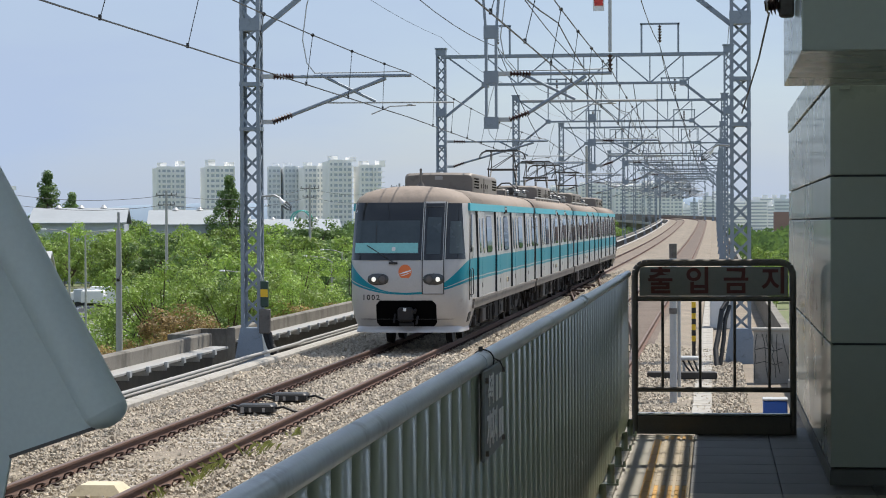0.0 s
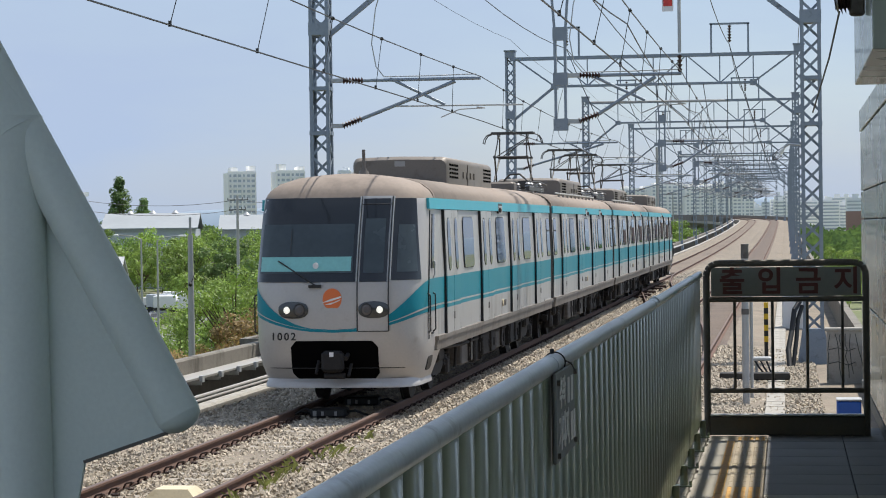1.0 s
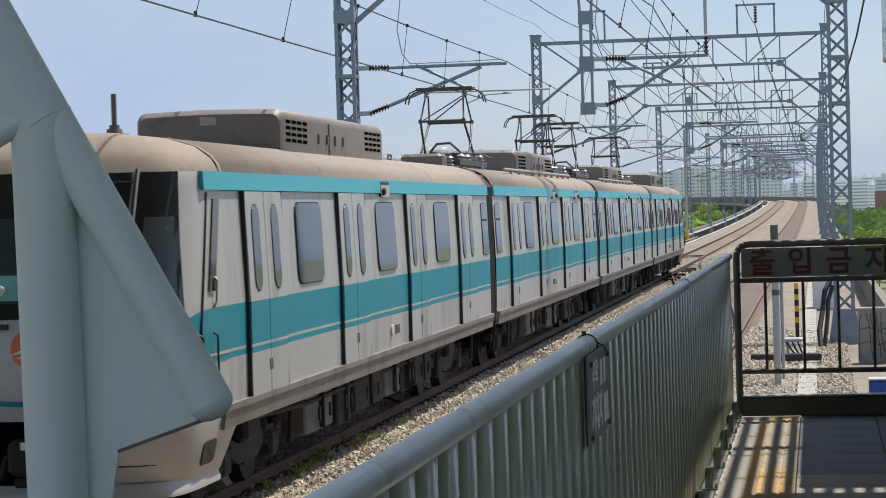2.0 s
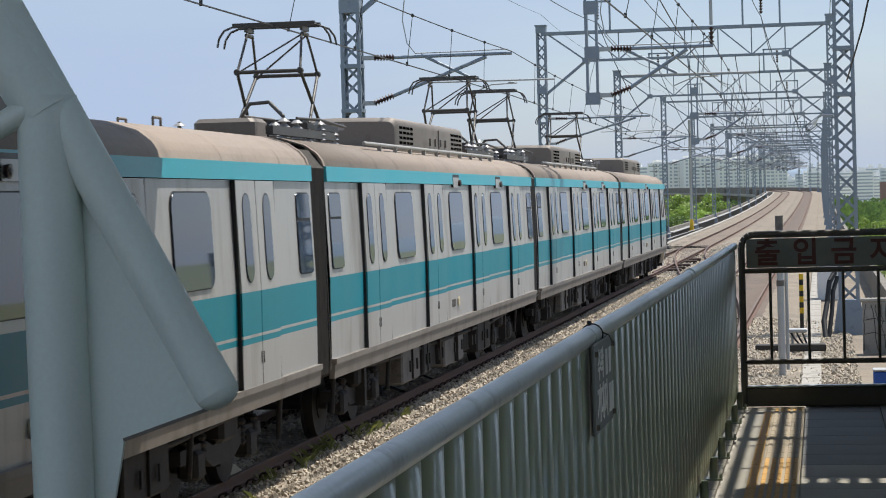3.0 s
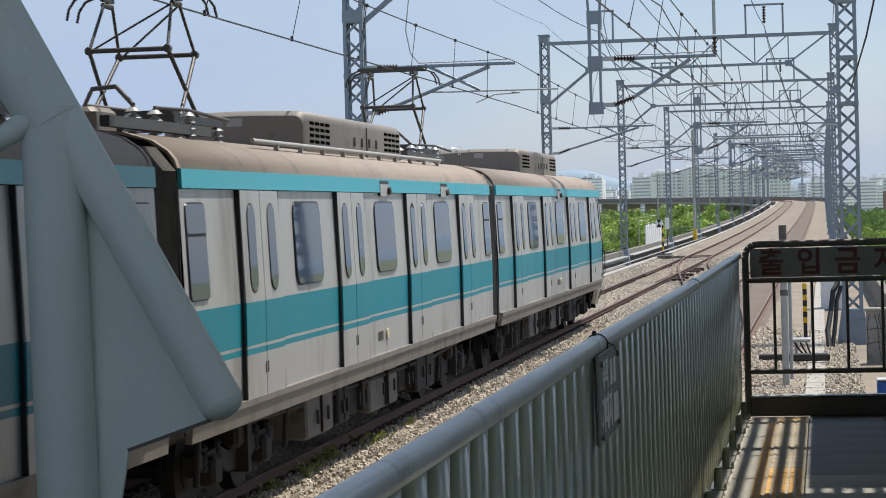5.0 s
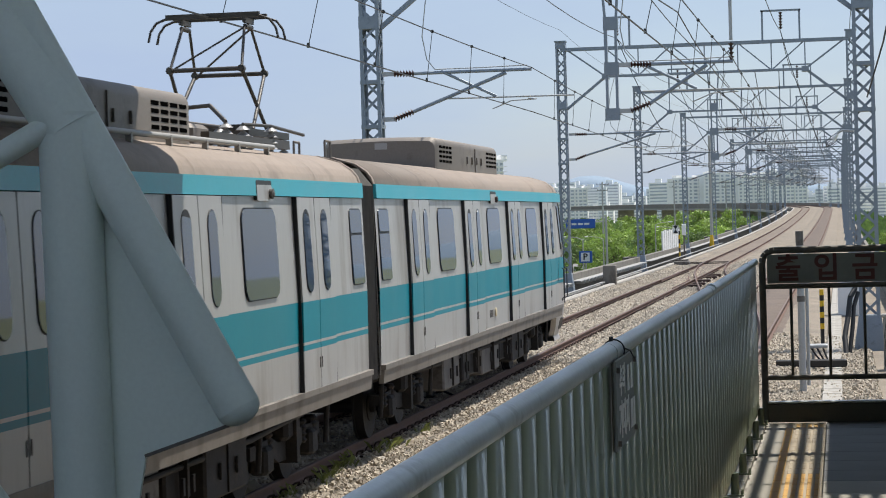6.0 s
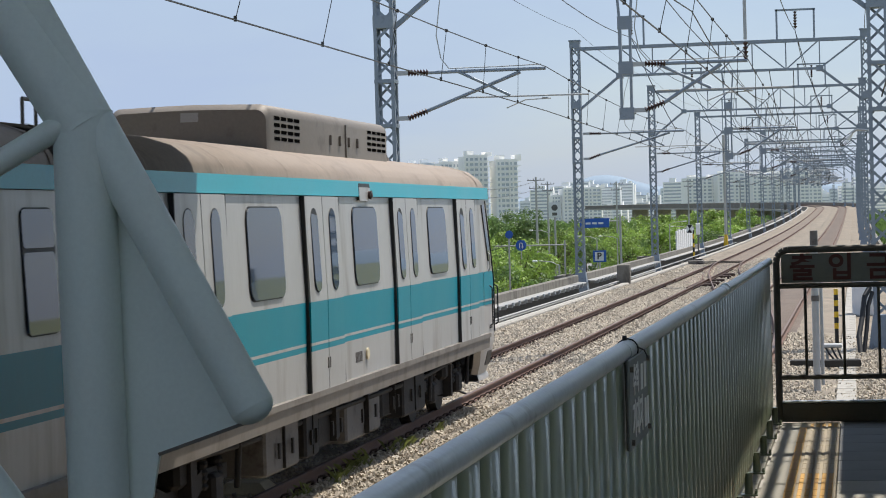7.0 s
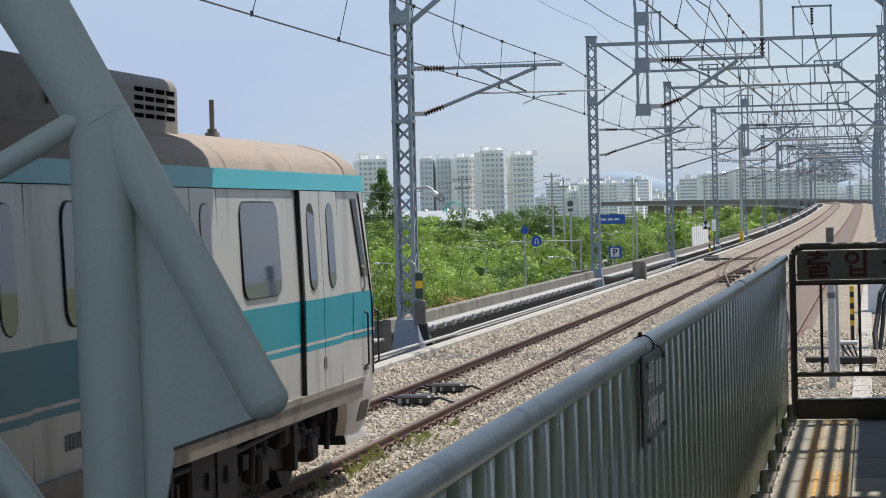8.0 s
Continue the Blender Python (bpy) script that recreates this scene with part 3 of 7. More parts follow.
def beacon(y, dx):
    b = thing("track_beacon", "black balise box between the rails with cables", "track beacon", pose(TRACK_1 + dx, y, -0.16))
    s = Shape()
    s.box(-0.3, 0.3, -0.2, 0.2, 0.02, 0.17, bev=0.03)
    part("case", s, BLACK, b)
    for x0, x1, z0, z1 in ((-0.24, -0.18, 0.04, 0.13), (-0.1, -0.06, 0.05, 0.12), (0.12, 0.16, 0.05, 0.12)):
        s = Shape()
        s.box(x0, x1, -0.21, -0.195, z0, z1)
        part("label_plate", s, GREY_INS, b)
    for pts in ([(0.3, 0, 0.1), (0.45, -0.1, 0.13), (0.6, -0.05, 0.06), (0.72, 0.02, 0.03)], [(-0.3, 0.05, 0.1), (-0.42, 0.1, 0.14), (-0.55, 0.05, 0.08), (-0.68, -0.1, 0.03)], [(-0.3, -0.08, 0.08), (-0.45, -0.12, 0.12), (-0.62, -0.18, 0.04)]):
        s = Shape()
        s.path(pts, 0.022, 6)
        part("cable", s, RUBBER, b)


# ---- overhead line ----
def insulator(s, a, b, n=7, r=0.085, mi=0):
    a, b = Vector(a), Vector(b)
    s.tube(a, b, 0.03, 8, mi)
    for k in range(n):
        c = a.lerp(b, (k + 0.5) / n)
        d = (b - a).normalized() * (b - a).length / n * 0.3
        s.tube(c - d, c + d, r, 10, mi, r2=r * 0.45)


def lattice_mast(x, y, height, w, label):
    z0 = rise(y) - 0.45
    m = thing("lattice_mast", label, "catenary mast", pose(x + bend(y), y, z0), group="portal masts along the line")
    far = y > 260
    c = 0.075
    for sx in (-1, 1):
        for sy in (-1, 1):
            s = Shape()
            X, Y = sx * (w / 2 - c / 2), sy * (w / 2 - c / 2)
            s.box(X - c / 2, X + c / 2, sy * w / 2 - 0.006, sy * w / 2 + 0.006, 0, height)
            s.box(sx * w / 2 - 0.006, sx * w / 2 + 0.006, Y - c / 2, Y + c / 2, 0, height)
            part("corner_angle", s, MAST, m)
    s = Shape()
    step = 0.42 if not far else 0.8
    n = int((height - 0.9) / step)
    for k in range(n):
        za, zb = 0.9 + k * step, 0.9 + (k + 1) * step
        flip = 1 if k % 2 else -1
        h = w / 2 - 0.014
        for sy in (-1, 1):
            s.bar((-h * flip * sy, sy * h, za), (h * flip * sy, sy * h, zb), 0.012, 0.062)
            s.bar((sy * h, -h * flip * sy, za), (sy * h, h * flip * sy, zb), 0.012, 0.045)
    part("lacing", s, MAST, m)["kind"] = "stuff"
    s = Shape()
    s.loft([[(-w * 0.85, -w * 0.85, 0), (w * 0.85, -w * 0.85, 0), (w * 0.85, w * 0.85, 0), (-w * 0.85, w * 0.85, 0)], [(-w / 2 - 0.02, -w / 2 - 0.02, 0.95), (w / 2 + 0.02, -w / 2 - 0.02, 0.95), (w / 2 + 0.02, w / 2 + 0.02, 0.95), (-w / 2 - 0.02, w / 2 + 0.02, 0.95)]], cap=True)
    s.box(-w, w, -w, w, -0.6, 0.02)
    for k in range(4):
        s.box(-w * 0.9, -w * 0.8, -w * 0.88 + k * w * 0.5, -w * 0.8 + k * w * 0.5, 0.02, 0.1)
    part("foot", s, MAST, m)
    for z in (height - 0.3, height - 2.9, 5.6, 6.65):
        s = Shape()
        s.box(-w / 2 - 0.015, w / 2 + 0.015, -w / 2 - 0.015, w / 2 + 0.015, z, z + 0.3 if z > height - 3 else z + 0.09)
        part("clamp_band", s, MAST, m)
    s = Shape()
    s.box(-w / 2 - 0.05, w / 2 + 0.05, -w / 2 - 0.05, w / 2 + 0.05, height - 0.02, height + 0.03)
    part("cap", s, MAST, m)
    return m


def portal(y, xl, xr, last=False):
    z = rise(y)
    bx = bend(y)
    p = thing("portal_beam", "blue-grey steel truss beam across both tracks", "portal beam", pose(bx, y, z), group="portal beams")
    zt, zb = 10.05, 8.85
    s = Shape()
    for dy in (-0.18, 0.18):
        s.bar((xl, dy, zt), (xr, dy, zt), 0.06, 0.13)
        s.bar((xl + 1.9, dy, zb), (xr - 1.9, dy, zb), 0.05, 0.09)
    part("chord", s, MAST, p)
    s = Shape()
    n = 6
    x0, x1 = xl + 1.9, xr - 1.9
    for k in range(n + 1):
        x = x0 + (x1 - x0) * k / n
        s.bar((x, 0, zb), (x, 0, zt), 0.05, 0.05)
        if k < n:
            xx = x0 + (x1 - x0) * (k + 1) / n
            a, b = ((x, zt), (xx, zb)) if k % 2 == 0 else ((x, zb), (xx, zt))
            s.bar((a[0], 0, a[1]), (b[0], 0, b[1]), 0.05, 0.055)
    s.bar((xl + 0.25, 0, zt), (x0, 0, zb), 0.06, 0.07)
    s.bar((xr - 0.25, 0, zt), (x1, 0, zb), 0.06, 0.07)
    part("web_member", s, MAST, p)
    for xa, xb in ((xl + 0.2, x0), (xr - 0.2, x1)):
        s = Shape()
        s.bar((xa, 0, 7.5), (xb, 0, zb), 0.1, 0.11)
        part("knee_brace", s, MAST, p)
    s = Shape()
    s.box(x0 - 0.15, x0 + 0.15, -0.2, 0.2, zb - 0.12, zb + 0.12)
    s.box(x1 - 0.15, x1 + 0.15, -0.2, 0.2, zb - 0.12, zb + 0.12)
    part("gusset", s, MAST, p)
    for xa, xb in ((-9.7, -8.65), (-3.05, -1.5)):
        s = Shape()
        s.box(xa - 0.04, xa + 0.04, -0.05, 0.05, zt, 11.35)
        s.box(xb - 0.04, xb + 0.04, -0.05, 0.05, zt, 11.35)
        s.box(xa - 0.06, xb + 0.06, -0.05, 0.05, 11.3, 11.38)
        part("feeder_frame", s, MAST, p)
    for xa in (-9.18, -2.28):
        s = Shape()
        insulator(s, (xa, 0, 11.28), (xa, 0, 10.55), 6, 0.09)
        part("insulator", s, BROWN_INS, p)
    # frame hanging between the tracks, for the arm over the near track
    d = thing("drop_post", "blue-grey twin-bar drop post hung from the portal beam", "drop post", pose(bx, y, z), group="drop posts")
    s = Shape()
    for dx in (-0.115, 0.115):
        s.box(-5.16 + dx - 0.03, -5.16 + dx + 0.03, -0.06, 0.06, 5.15, 7.4)
        s.bar((-5.16 + dx * 1.0, 0, 7.35), (-5.16 + dx * 2.0, 0, 8.85), 0.06, 0.06)
    part("bar", s, MAST, d)
    for zz in (5.15, 6.2, 7.25):
        s = Shape()
        s.box(-5.33, -4.99, -0.07, 0.07, zz, zz + (0.3 if zz > 5.2 else 0.28))
        part("batten", s, MAST, d)
    arm(y, xl + 0.25, TRACK_1, bx, z)
    arm(y, -5.0, TRACK_2, bx, z)


def arm(y, x0, xt, bx, z):
    """Bracket arm that holds the wires over a track."""
    a = thing("cantilever_arm", "galvanised bracket arm with brown ribbed insulators over the track", "catenary arm", pose(bx, y, z), group="catenary arms")
    xe = xt + 0.2
    s = Shape()
    s.tube((x0 + 0.75, 0, 6.42), (xe, 0, 6.42), 0.04, 8)
    s.tube((x0 + 0.72, 0, 5.52), (xe - 0.6, 0, 6.36), 0.045, 8)
    s.tube((xe - 2.15, 0, 6.45), (xe - 0.85, 0, 5.82), 0.035, 8)
    part("tube", s, MAST, a)
    s = Shape()
    s.tube((xe - 2.1, 0, 5.80), (xe + 1.0, 0, 5.78), 0.022, 6)
    s.path([(xe - 0.1, 0, 5.74), (xe + 0.1, 0.02, 5.72), (xe - 0.5, 0.02, 5.70), (xe - 0.95, 0.02, 5.52)], 0.016, 6)
    part("steady_arm", s, GALV, a)
    s = Shape()
    insulator(s, (x0 + 0.28, 0, 6.43), (x0 + 0.78, 0, 6.42), 7, 0.085)
    part("insulator", s, BROWN_INS, a)
    s = Shape()
    insulator(s, (x0 + 0.26, 0, 5.36), (x0 + 0.74, 0, 5.53), 7, 0.085)
    part("insulator", s, BROWN_INS, a)
    for zz in (6.43, 5.36):
        s = Shape()
        s.box(x0, x0 + 0.3, -0.06, 0.06, zz - 0.05, zz + 0.05)
        part("clamp", s, GALV, a)
    s = Shape()
    s.path([(xe - 2.3, 0.05, 6.5), (xe - 2.5, 0.1, 6.75), (xe - 2.6, 0.1, 7.3), (xe - 2.5, 0.1, 8.1), (xe - 2.3, 0.1, 8.8)], 0.014, 5)
    part("jumper", s, GALV, a)
    s = Shape()
    s.path([(xe - 2.3, 0, 6.5), (xe - 1.2, 0, 6.5), (xe - 0.1, 0, 6.52)], 0.014, 5)
    part("stay_rod", s, GALV, a)


def overhead_line():
    xr = 0.6
    for k, y in enumerate(MASTS_Y):
        xl = -10.85 if k == 0 else -11.6
        lattice_mast(xl, y, 10.85, 0.46 if k == 0 else 0.40, "tall blue-grey lattice mast on the viaduct edge")
        lattice_mast(xr, y, 10.85, 0.46 if k == 0 else 0.40, "tall blue-grey lattice mast beside the near track")
        portal(y, xl, xr)
    ys = [9] + MASTS_Y
    for xt, nm in ((TRACK_1, "far"), (TRACK_2, "near")):
        w = thing("catenary_wire", "dark contact and messenger wires over a track", "overhead wire", group="overhead wires")
        contact, mess, drop, ball = Shape(), Shape(), Shape(), Shape()
        for i, (ya, yb) in enumerate(zip(ys, ys[1:])):
            za, zb, ba, bb = rise(ya), rise(yb), bend(ya), bend(yb)
            sa, sb = (0.2 if i % 2 else -0.2), (-0.2 if i % 2 else 0.2)
            r1, r2 = (0.012, 0.011) if ya < 60 else (0.016, 0.014)
            contact.tube((xt + sa + ba, ya, 5.42 + za), (xt + sb + bb, yb, 5.42 + zb), r1, 5)
            pts = []
            for j in range(11):
                u = j / 10
                pts.append((xt + 0.2 + ba + (bb - ba) * u, ya + (yb - ya) * u, 6.46 - 2.3 * u * (1 - u) * 0.35 + za + (zb - za) * u))
            mess.path(pts, r2, 5)
            if ya < 250:
                for j in range(1, 10):
                    u = j / 10
                    p = pts[j]
                    q = (xt + sa + (sb - sa) * u + ba + (bb - ba) * u, p[1], 5.42 + za + (zb - za) * u)
                    drop.tube(p, q, 0.006, 4)
                    ball.tube((p[0], p[1] - 0.03, p[2]), (p[0], p[1] + 0.03, p[2]), 0.032, 6)
                    ball.tube((q[0], q[1], q[2] - 0.02), (q[0], q[1], q[2] + 0.05), 0.022, 6)
        part("contact_wire", contact, WIRE, w)
        part("messenger_wire", mess, WIRE, w)
        part("dropper", drop, WIRE, w)["kind"] = "stuff"
        part("dropper_clamp", ball, WIRE, w)["kind"] = "stuff"
    for x, z, sag in ((-9.18, 10.45, 0.5), (-2.28, 10.45, 0.5), (-11.6, 10.9, 0.35), (0.6, 10.9, 0.35), (-5.1, 9.2, 0.3), (-3.6, 7.6, 0.5)):
        s = Shape()
        for ya, yb in zip(ys, ys[1:]):
            pts = [(x + bend(ya) + (bend(yb) - bend(ya)) * j / 8, ya + (yb - ya) * j / 8, z + rise(ya) + (rise(yb) - rise(ya)) * j / 8 - 4 * sag * (j / 8) * (1 - j / 8)) for j in range(9)]
            s.path(pts, 0.016 if abs(x + 11.6) > 0.1 else 0.008, 5)
        solid("feeder_wire", s, WIRE, "thin dark feeder wire slung along the portals", "overhead wire", group="overhead wires")
    # jumpers and hangers between the beam and the wires
    for y in MASTS_Y[1:6]:
        z = rise(y)
        for x0, x1, za, zb in ((-2.3, -1.2, 10.5, 7.0), (-3.4, -3.0, 8.8, 6.5), (-9.2, -7.4, 10.5, 6.5), (-2.4, -2.4, 8.8, 6.9)):
            pts = [(x0 + (x1 - x0) * u, y + 0.4 * math.sin(u * 3), z + za + (zb - za) * u - 0.9 * u * (1 - u)) for u in (0, 0.2, 0.4, 0.6, 0.8, 1)]
            s = Shape()
            s.path(pts, 0.018, 5)
            solid("jumper_cable", s, WIRE, "slack dark jumper cable between portal beam and wire", "overhead wire", group="overhead wires")
    t = thing("hanging_rod", "grey hanger rod with small insulators below the beam", "hanger rod")
    s = Shape()
    s.tube((-2.39, 53, 6.9), (-2.39, 53, 10.0), 0.04, 8)
    part("rod", s, GALV, t)
    s = Shape()
    insulator(s, (-2.39, 53, 6.85), (-2.39, 53, 6.45), 4, 0.07)
    part("insulator", s, BROWN_INS, t)
    t = thing("section_sign", "small red and white plate hung under the beam", "track sign")
    s = Shape()
    s.box(-2.78, -2.52, 52.96, 53.0, 7.86, 8.15)
    part("plate", s, WHITE, t)
    s = Shape()
    s.box(-2.75, -2.55, 52.945, 52.958, 7.98, 8.15)
    part("red_panel", s, RED, t)
    s = Shape()
    s.tube((-2.65, 53.02, 8.1), (-2.65, 53.02, 8.85), 0.02, 6)
    part("hanger", s, GALV, t)


# ---- platform end ----
def platform():
    s = Shape()
    s.box(-0.95, 8.0, -20, 19.15, -1.0, FLOOR - 0.03)
    solid("platform_slab", s, CONCRETE, "concrete station platform slab", "platform", "structure")
    floor = thing("platform_floor", "platform floor of pale tiles with darker tiles near the gate", "floor", kind="structure")
    t = Shape()
    t.box(-0.145, 0.145, -0.295, 0.295, -0.03, 0.0, bev=0.004)
    first = part("tile", t, TILE, floor, at=pose(-0.80, 8.0, FLOOR))
    for k in range(20):
        y = 8.0 + k * 0.6
        if k:
            again(first, "tile", pose(-0.80, y, FLOOR), floor)
    t = Shape()
    t.box(-0.298, 0.298, -0.298, 0.298, -0.03, 0.0, bev=0.004)
    pale = part("tile", t, TILE, floor, at=pose(0.14, 8.0, FLOOR))
    dark = part("tile", t, DARK_TILE, floor, at=pose(0.14, 15.5, FLOOR))
    for i in range(5):
        for k in range(20):
            y = 8.0 + k * 0.6
            # Tiles beyond y = 15.15 take the darker colour.
            is_dark = y > 15.15
            if (i, k) == (0, 0):
                continue
            o = again(dark if is_dark else pale, "tile", pose(0.14 + i * 0.6, y if not is_dark else y, FLOOR), floor)
    dark.matrix_basis = pose(0.14, 19.4, FLOOR - 0.002)
    edge = thing("tactile_strip", "yellow and grey ribbed tactile paving strip", "tactile paving", kind="structure")
    b = Shape()
    b.box(-0.63, -0.48, 2, 19.0, FLOOR - 0.02, FLOOR - 0.003)
    part("pale_edge", b, TILE, edge)
    b = Shape()
    b.box(-0.48, -0.165, 2, 19.0, FLOOR - 0.02, FLOOR - 0.001)
    part("base", b, TACTILE_GREY, edge)
    line = Shape()
    line.box(-0.03, 0.03, -0.295, 0.295, 0, 0.006, bev=0.003)
    l0 = part("yellow_bar", line, TACTILE, edge, at=pose(-0.45, 8, FLOOR))
    for k in range(1, 18):
        again(l0, "yellow_bar", pose(-0.45, 8 + k * 0.6, FLOOR), edge)
    rib = Shape()
    rib.box(-0.014, 0.014, -0.14, 0.14, 0, 0.006, bev=0.003)
    r0 = part("rib", rib, TACTILE_GREY, edge, at=pose(-0.385, 11.0, FLOOR))
    y0 = part("rib", rib, TACTILE, edge, at=pose(-0.385, 10.7, FLOOR))
    for k in range(27):
        y = 11.0 + k * 0.295
        for i in range(5):
            if k == 0 and i == 0:
                continue
            again(y0 if y < 15.3 or y > 18.6 else r0, "rib", pose(-0.385 + i * 0.047, y, FLOOR), edge)


def fence():
    f = thing("platform_fence", "grey-green corrugated steel fence with a round handrail", "fence")
    s = Shape()
    ring = []
    y = 1.2
    prof = []
    for k in range(72):
        y = 1.237 + 0.245 * k
        prof += [(y, 0.003), (y + 0.004, 0.026), (y + 0.078, 0.026), (y + 0.083, 0.018), (y + 0.095, 0.009), (y + 0.125, 0.002), (y + 0.165, 0.0), (y + 0.235, 0.0)]
    s.loft([[(-0.70 - o, yy, 1.34) for yy, o in prof], [(-0.70 - o, yy, 2.515) for yy, o in prof], [(-0.712 - o, yy, 2.515) for yy, o in prof], [(-0.712 - o, yy, 1.34) for yy, o in prof]], closed=False, smooth=True)
    part("panel", s, FENCE, f, "corrugated panel with darker vertical dirt streaks")
    s = Shape()
    s.path([(-0.715, 1.0, 2.533), (-0.715, 7.05, 2.535), (-0.716, 12.6, 2.526), (-0.712, 19.0, 2.533)], 0.029, 20)
    part("handrail", s, FENCE_TOP, f, "worn round steel handrail")
    s = Shape()
    s.box(-0.745, -0.712, 1.2, 19.0, 1.28, 1.338, bev=0.008)
    part("bottom_rail", s, FENCE, f)
    post = Shape()
    post.tube((0, 0, 0), (0, 0, 0.14), 0.026, 12)
    post.box(-0.045, 0.055, -0.045, 0.045, 0, 0.01)
    for k in (-1, 1):
        post.tube((0.045, k * 0.03, 0.012), (0.045, k * 0.03, 0.035), 0.009, 6)
    p0 = part("post", post, FENCE, f, at=pose(-0.69, 3.63, FLOOR))
    for k in range(1, 14):
        again(p0, "post", pose(-0.69, 3.63 + k * 1.17, FLOOR), f)
    for yj in (7.0, 12.6, 17.4):
        s = Shape()
        s.tube((-0.715, yj - 0.06, 2.533), (-0.715, yj + 0.06, 2.533), 0.0315, 20)
        part("sleeve", s, FENCE_TOP, f)
    s = Shape()
    pts = [(-0.715 + 0.034 * math.sin(a), 7.12, 2.533 + 0.034 * math.cos(a)) for a in [k * 0.4 for k in range(-3, 9)]]
    s.path(pts, 0.0025, 6)
    s.path([(-0.682, 7.12, 2.54), (-0.672, 7.22, 2.525), (-0.665, 7.3, 2.49)], 0.0025, 6)
    s.tube((-0.72, 7.09, 2.56), (-0.72, 7.09, 2.578), 0.007, 8)
    part("wire_tie", s, RUBBER, f)
    # warning plate tied to the panel
    w = thing("warning_plate", "dark grey warning plate tied to the fence", "warning sign", pose(-0.684, 7.09, 2.385))
    s = Shape()
    s.box(-0.006, 0.006, -0.295, 0.295, -0.14, 0.135, bev=0.004)
    part("plate", s, PLATE, w)
    turn = Matrix.Rotation(radians(90), 4, "Z") @ Matrix.Rotation(radians(90), 4, "X")
    top, low = "\ucd94\ub77d", "\uae30\ub300\uc9c0"
    letters("lettering", top, 0.10, Matrix.Translation((0.008, -0.12, 0.06)) @ turn, w, WHITE, 0.001)
    letters("lettering", low, 0.12, Matrix.Translation((0.008, -0.08, -0.06)) @ turn, w, WHITE, 0.001)
    for y, z, h in ((0.07, 0.06, 0.08), (0.18, 0.06, 0.08), (0.17, -0.06, 0.09), (0.25, -0.06, 0.09)):
        s = Shape()
        s.box(0.007, 0.009, y - 0.03, y + 0.03, z - h / 2, z + h / 2)
        part("lettering_bar", s, WHITE, w)
    for y in (-0.27, 0.27):
        for z in (-0.115, 0.105):
            s = Shape()
            s.tube((0.004, y, z), (0.016, y, z), 0.009, 8)
            part("bolt", s, GATE, w)


def gate():
    g = thing("end_gate", "brown-grey steel gate with a no-entry board at the platform end", "gate", pose(0, 19.05, FLOOR))
    x0, x1, h = -0.655, 0.648, 1.425
    s = Shape()
    r = 0.028
    pts = [(x0, 0, 0), (x0, 0, h - 0.1)] + [(x0 + 0.1 - 0.1 * math.cos(a), 0, h - 0.1 + 0.1 * math.sin(a)) for a in (0.4, 0.8, 1.2, 1.57)]
    pts += [(x1 - 0.1 + 0.1 * math.sin(a), 0, h - 0.1 + 0.1 * math.cos(a)) for a in (0, 0.4, 0.8, 1.2, 1.57)] + [(x1, 0, 0)]
    s.path(pts, r, 12)
    part("frame", s, GATE, g)
    for z in (1.125, 0.37):
        s = Shape()
        s.tube((x0, 0, z), (x1, 0, z), 0.022, 10)
        part("crossbar", s, GATE, g)
    for x in (-0.425, -0.115, 0.17, 0.455):
        s = Shape()
        s.tube((x, 0, 0.37), (x, 0, 1.125), 0.0125, 8)
        part("bar", s, GATE, g)
    s = Shape()
    s.box(x0 + 0.02, x1 - 0.02, -0.02, 0.02, 0.0, 0.155, bev=0.006)
    part("kick_plate", s, GATE, g)
    s = Shape()
    s.box(x0 + 0.02, x1 - 0.02, -0.035, 0.035, 0.157, 0.175, bev=0.006)
    part("ledge", s, FENCE_TOP, g)
    s = Shape()
    s.box(x0 + 0.04, x1 - 0.04, -0.016, 0.012, 1.15, h - 0.035, bev=0.004)
    board = part("sign_board", s, BOARD, g, "faded pale board with dark red letters")
    up = Matrix.Rotation(radians(90), 4, "X")
    for k, c in enumerate("\ucd9c\uc785\uae08\uc9c0"):
        letters("letter", c, 0.235, Matrix.Translation((-0.442 + k * 0.312, -0.018, 1.262)) @ up, board, LETTER, 0.002)


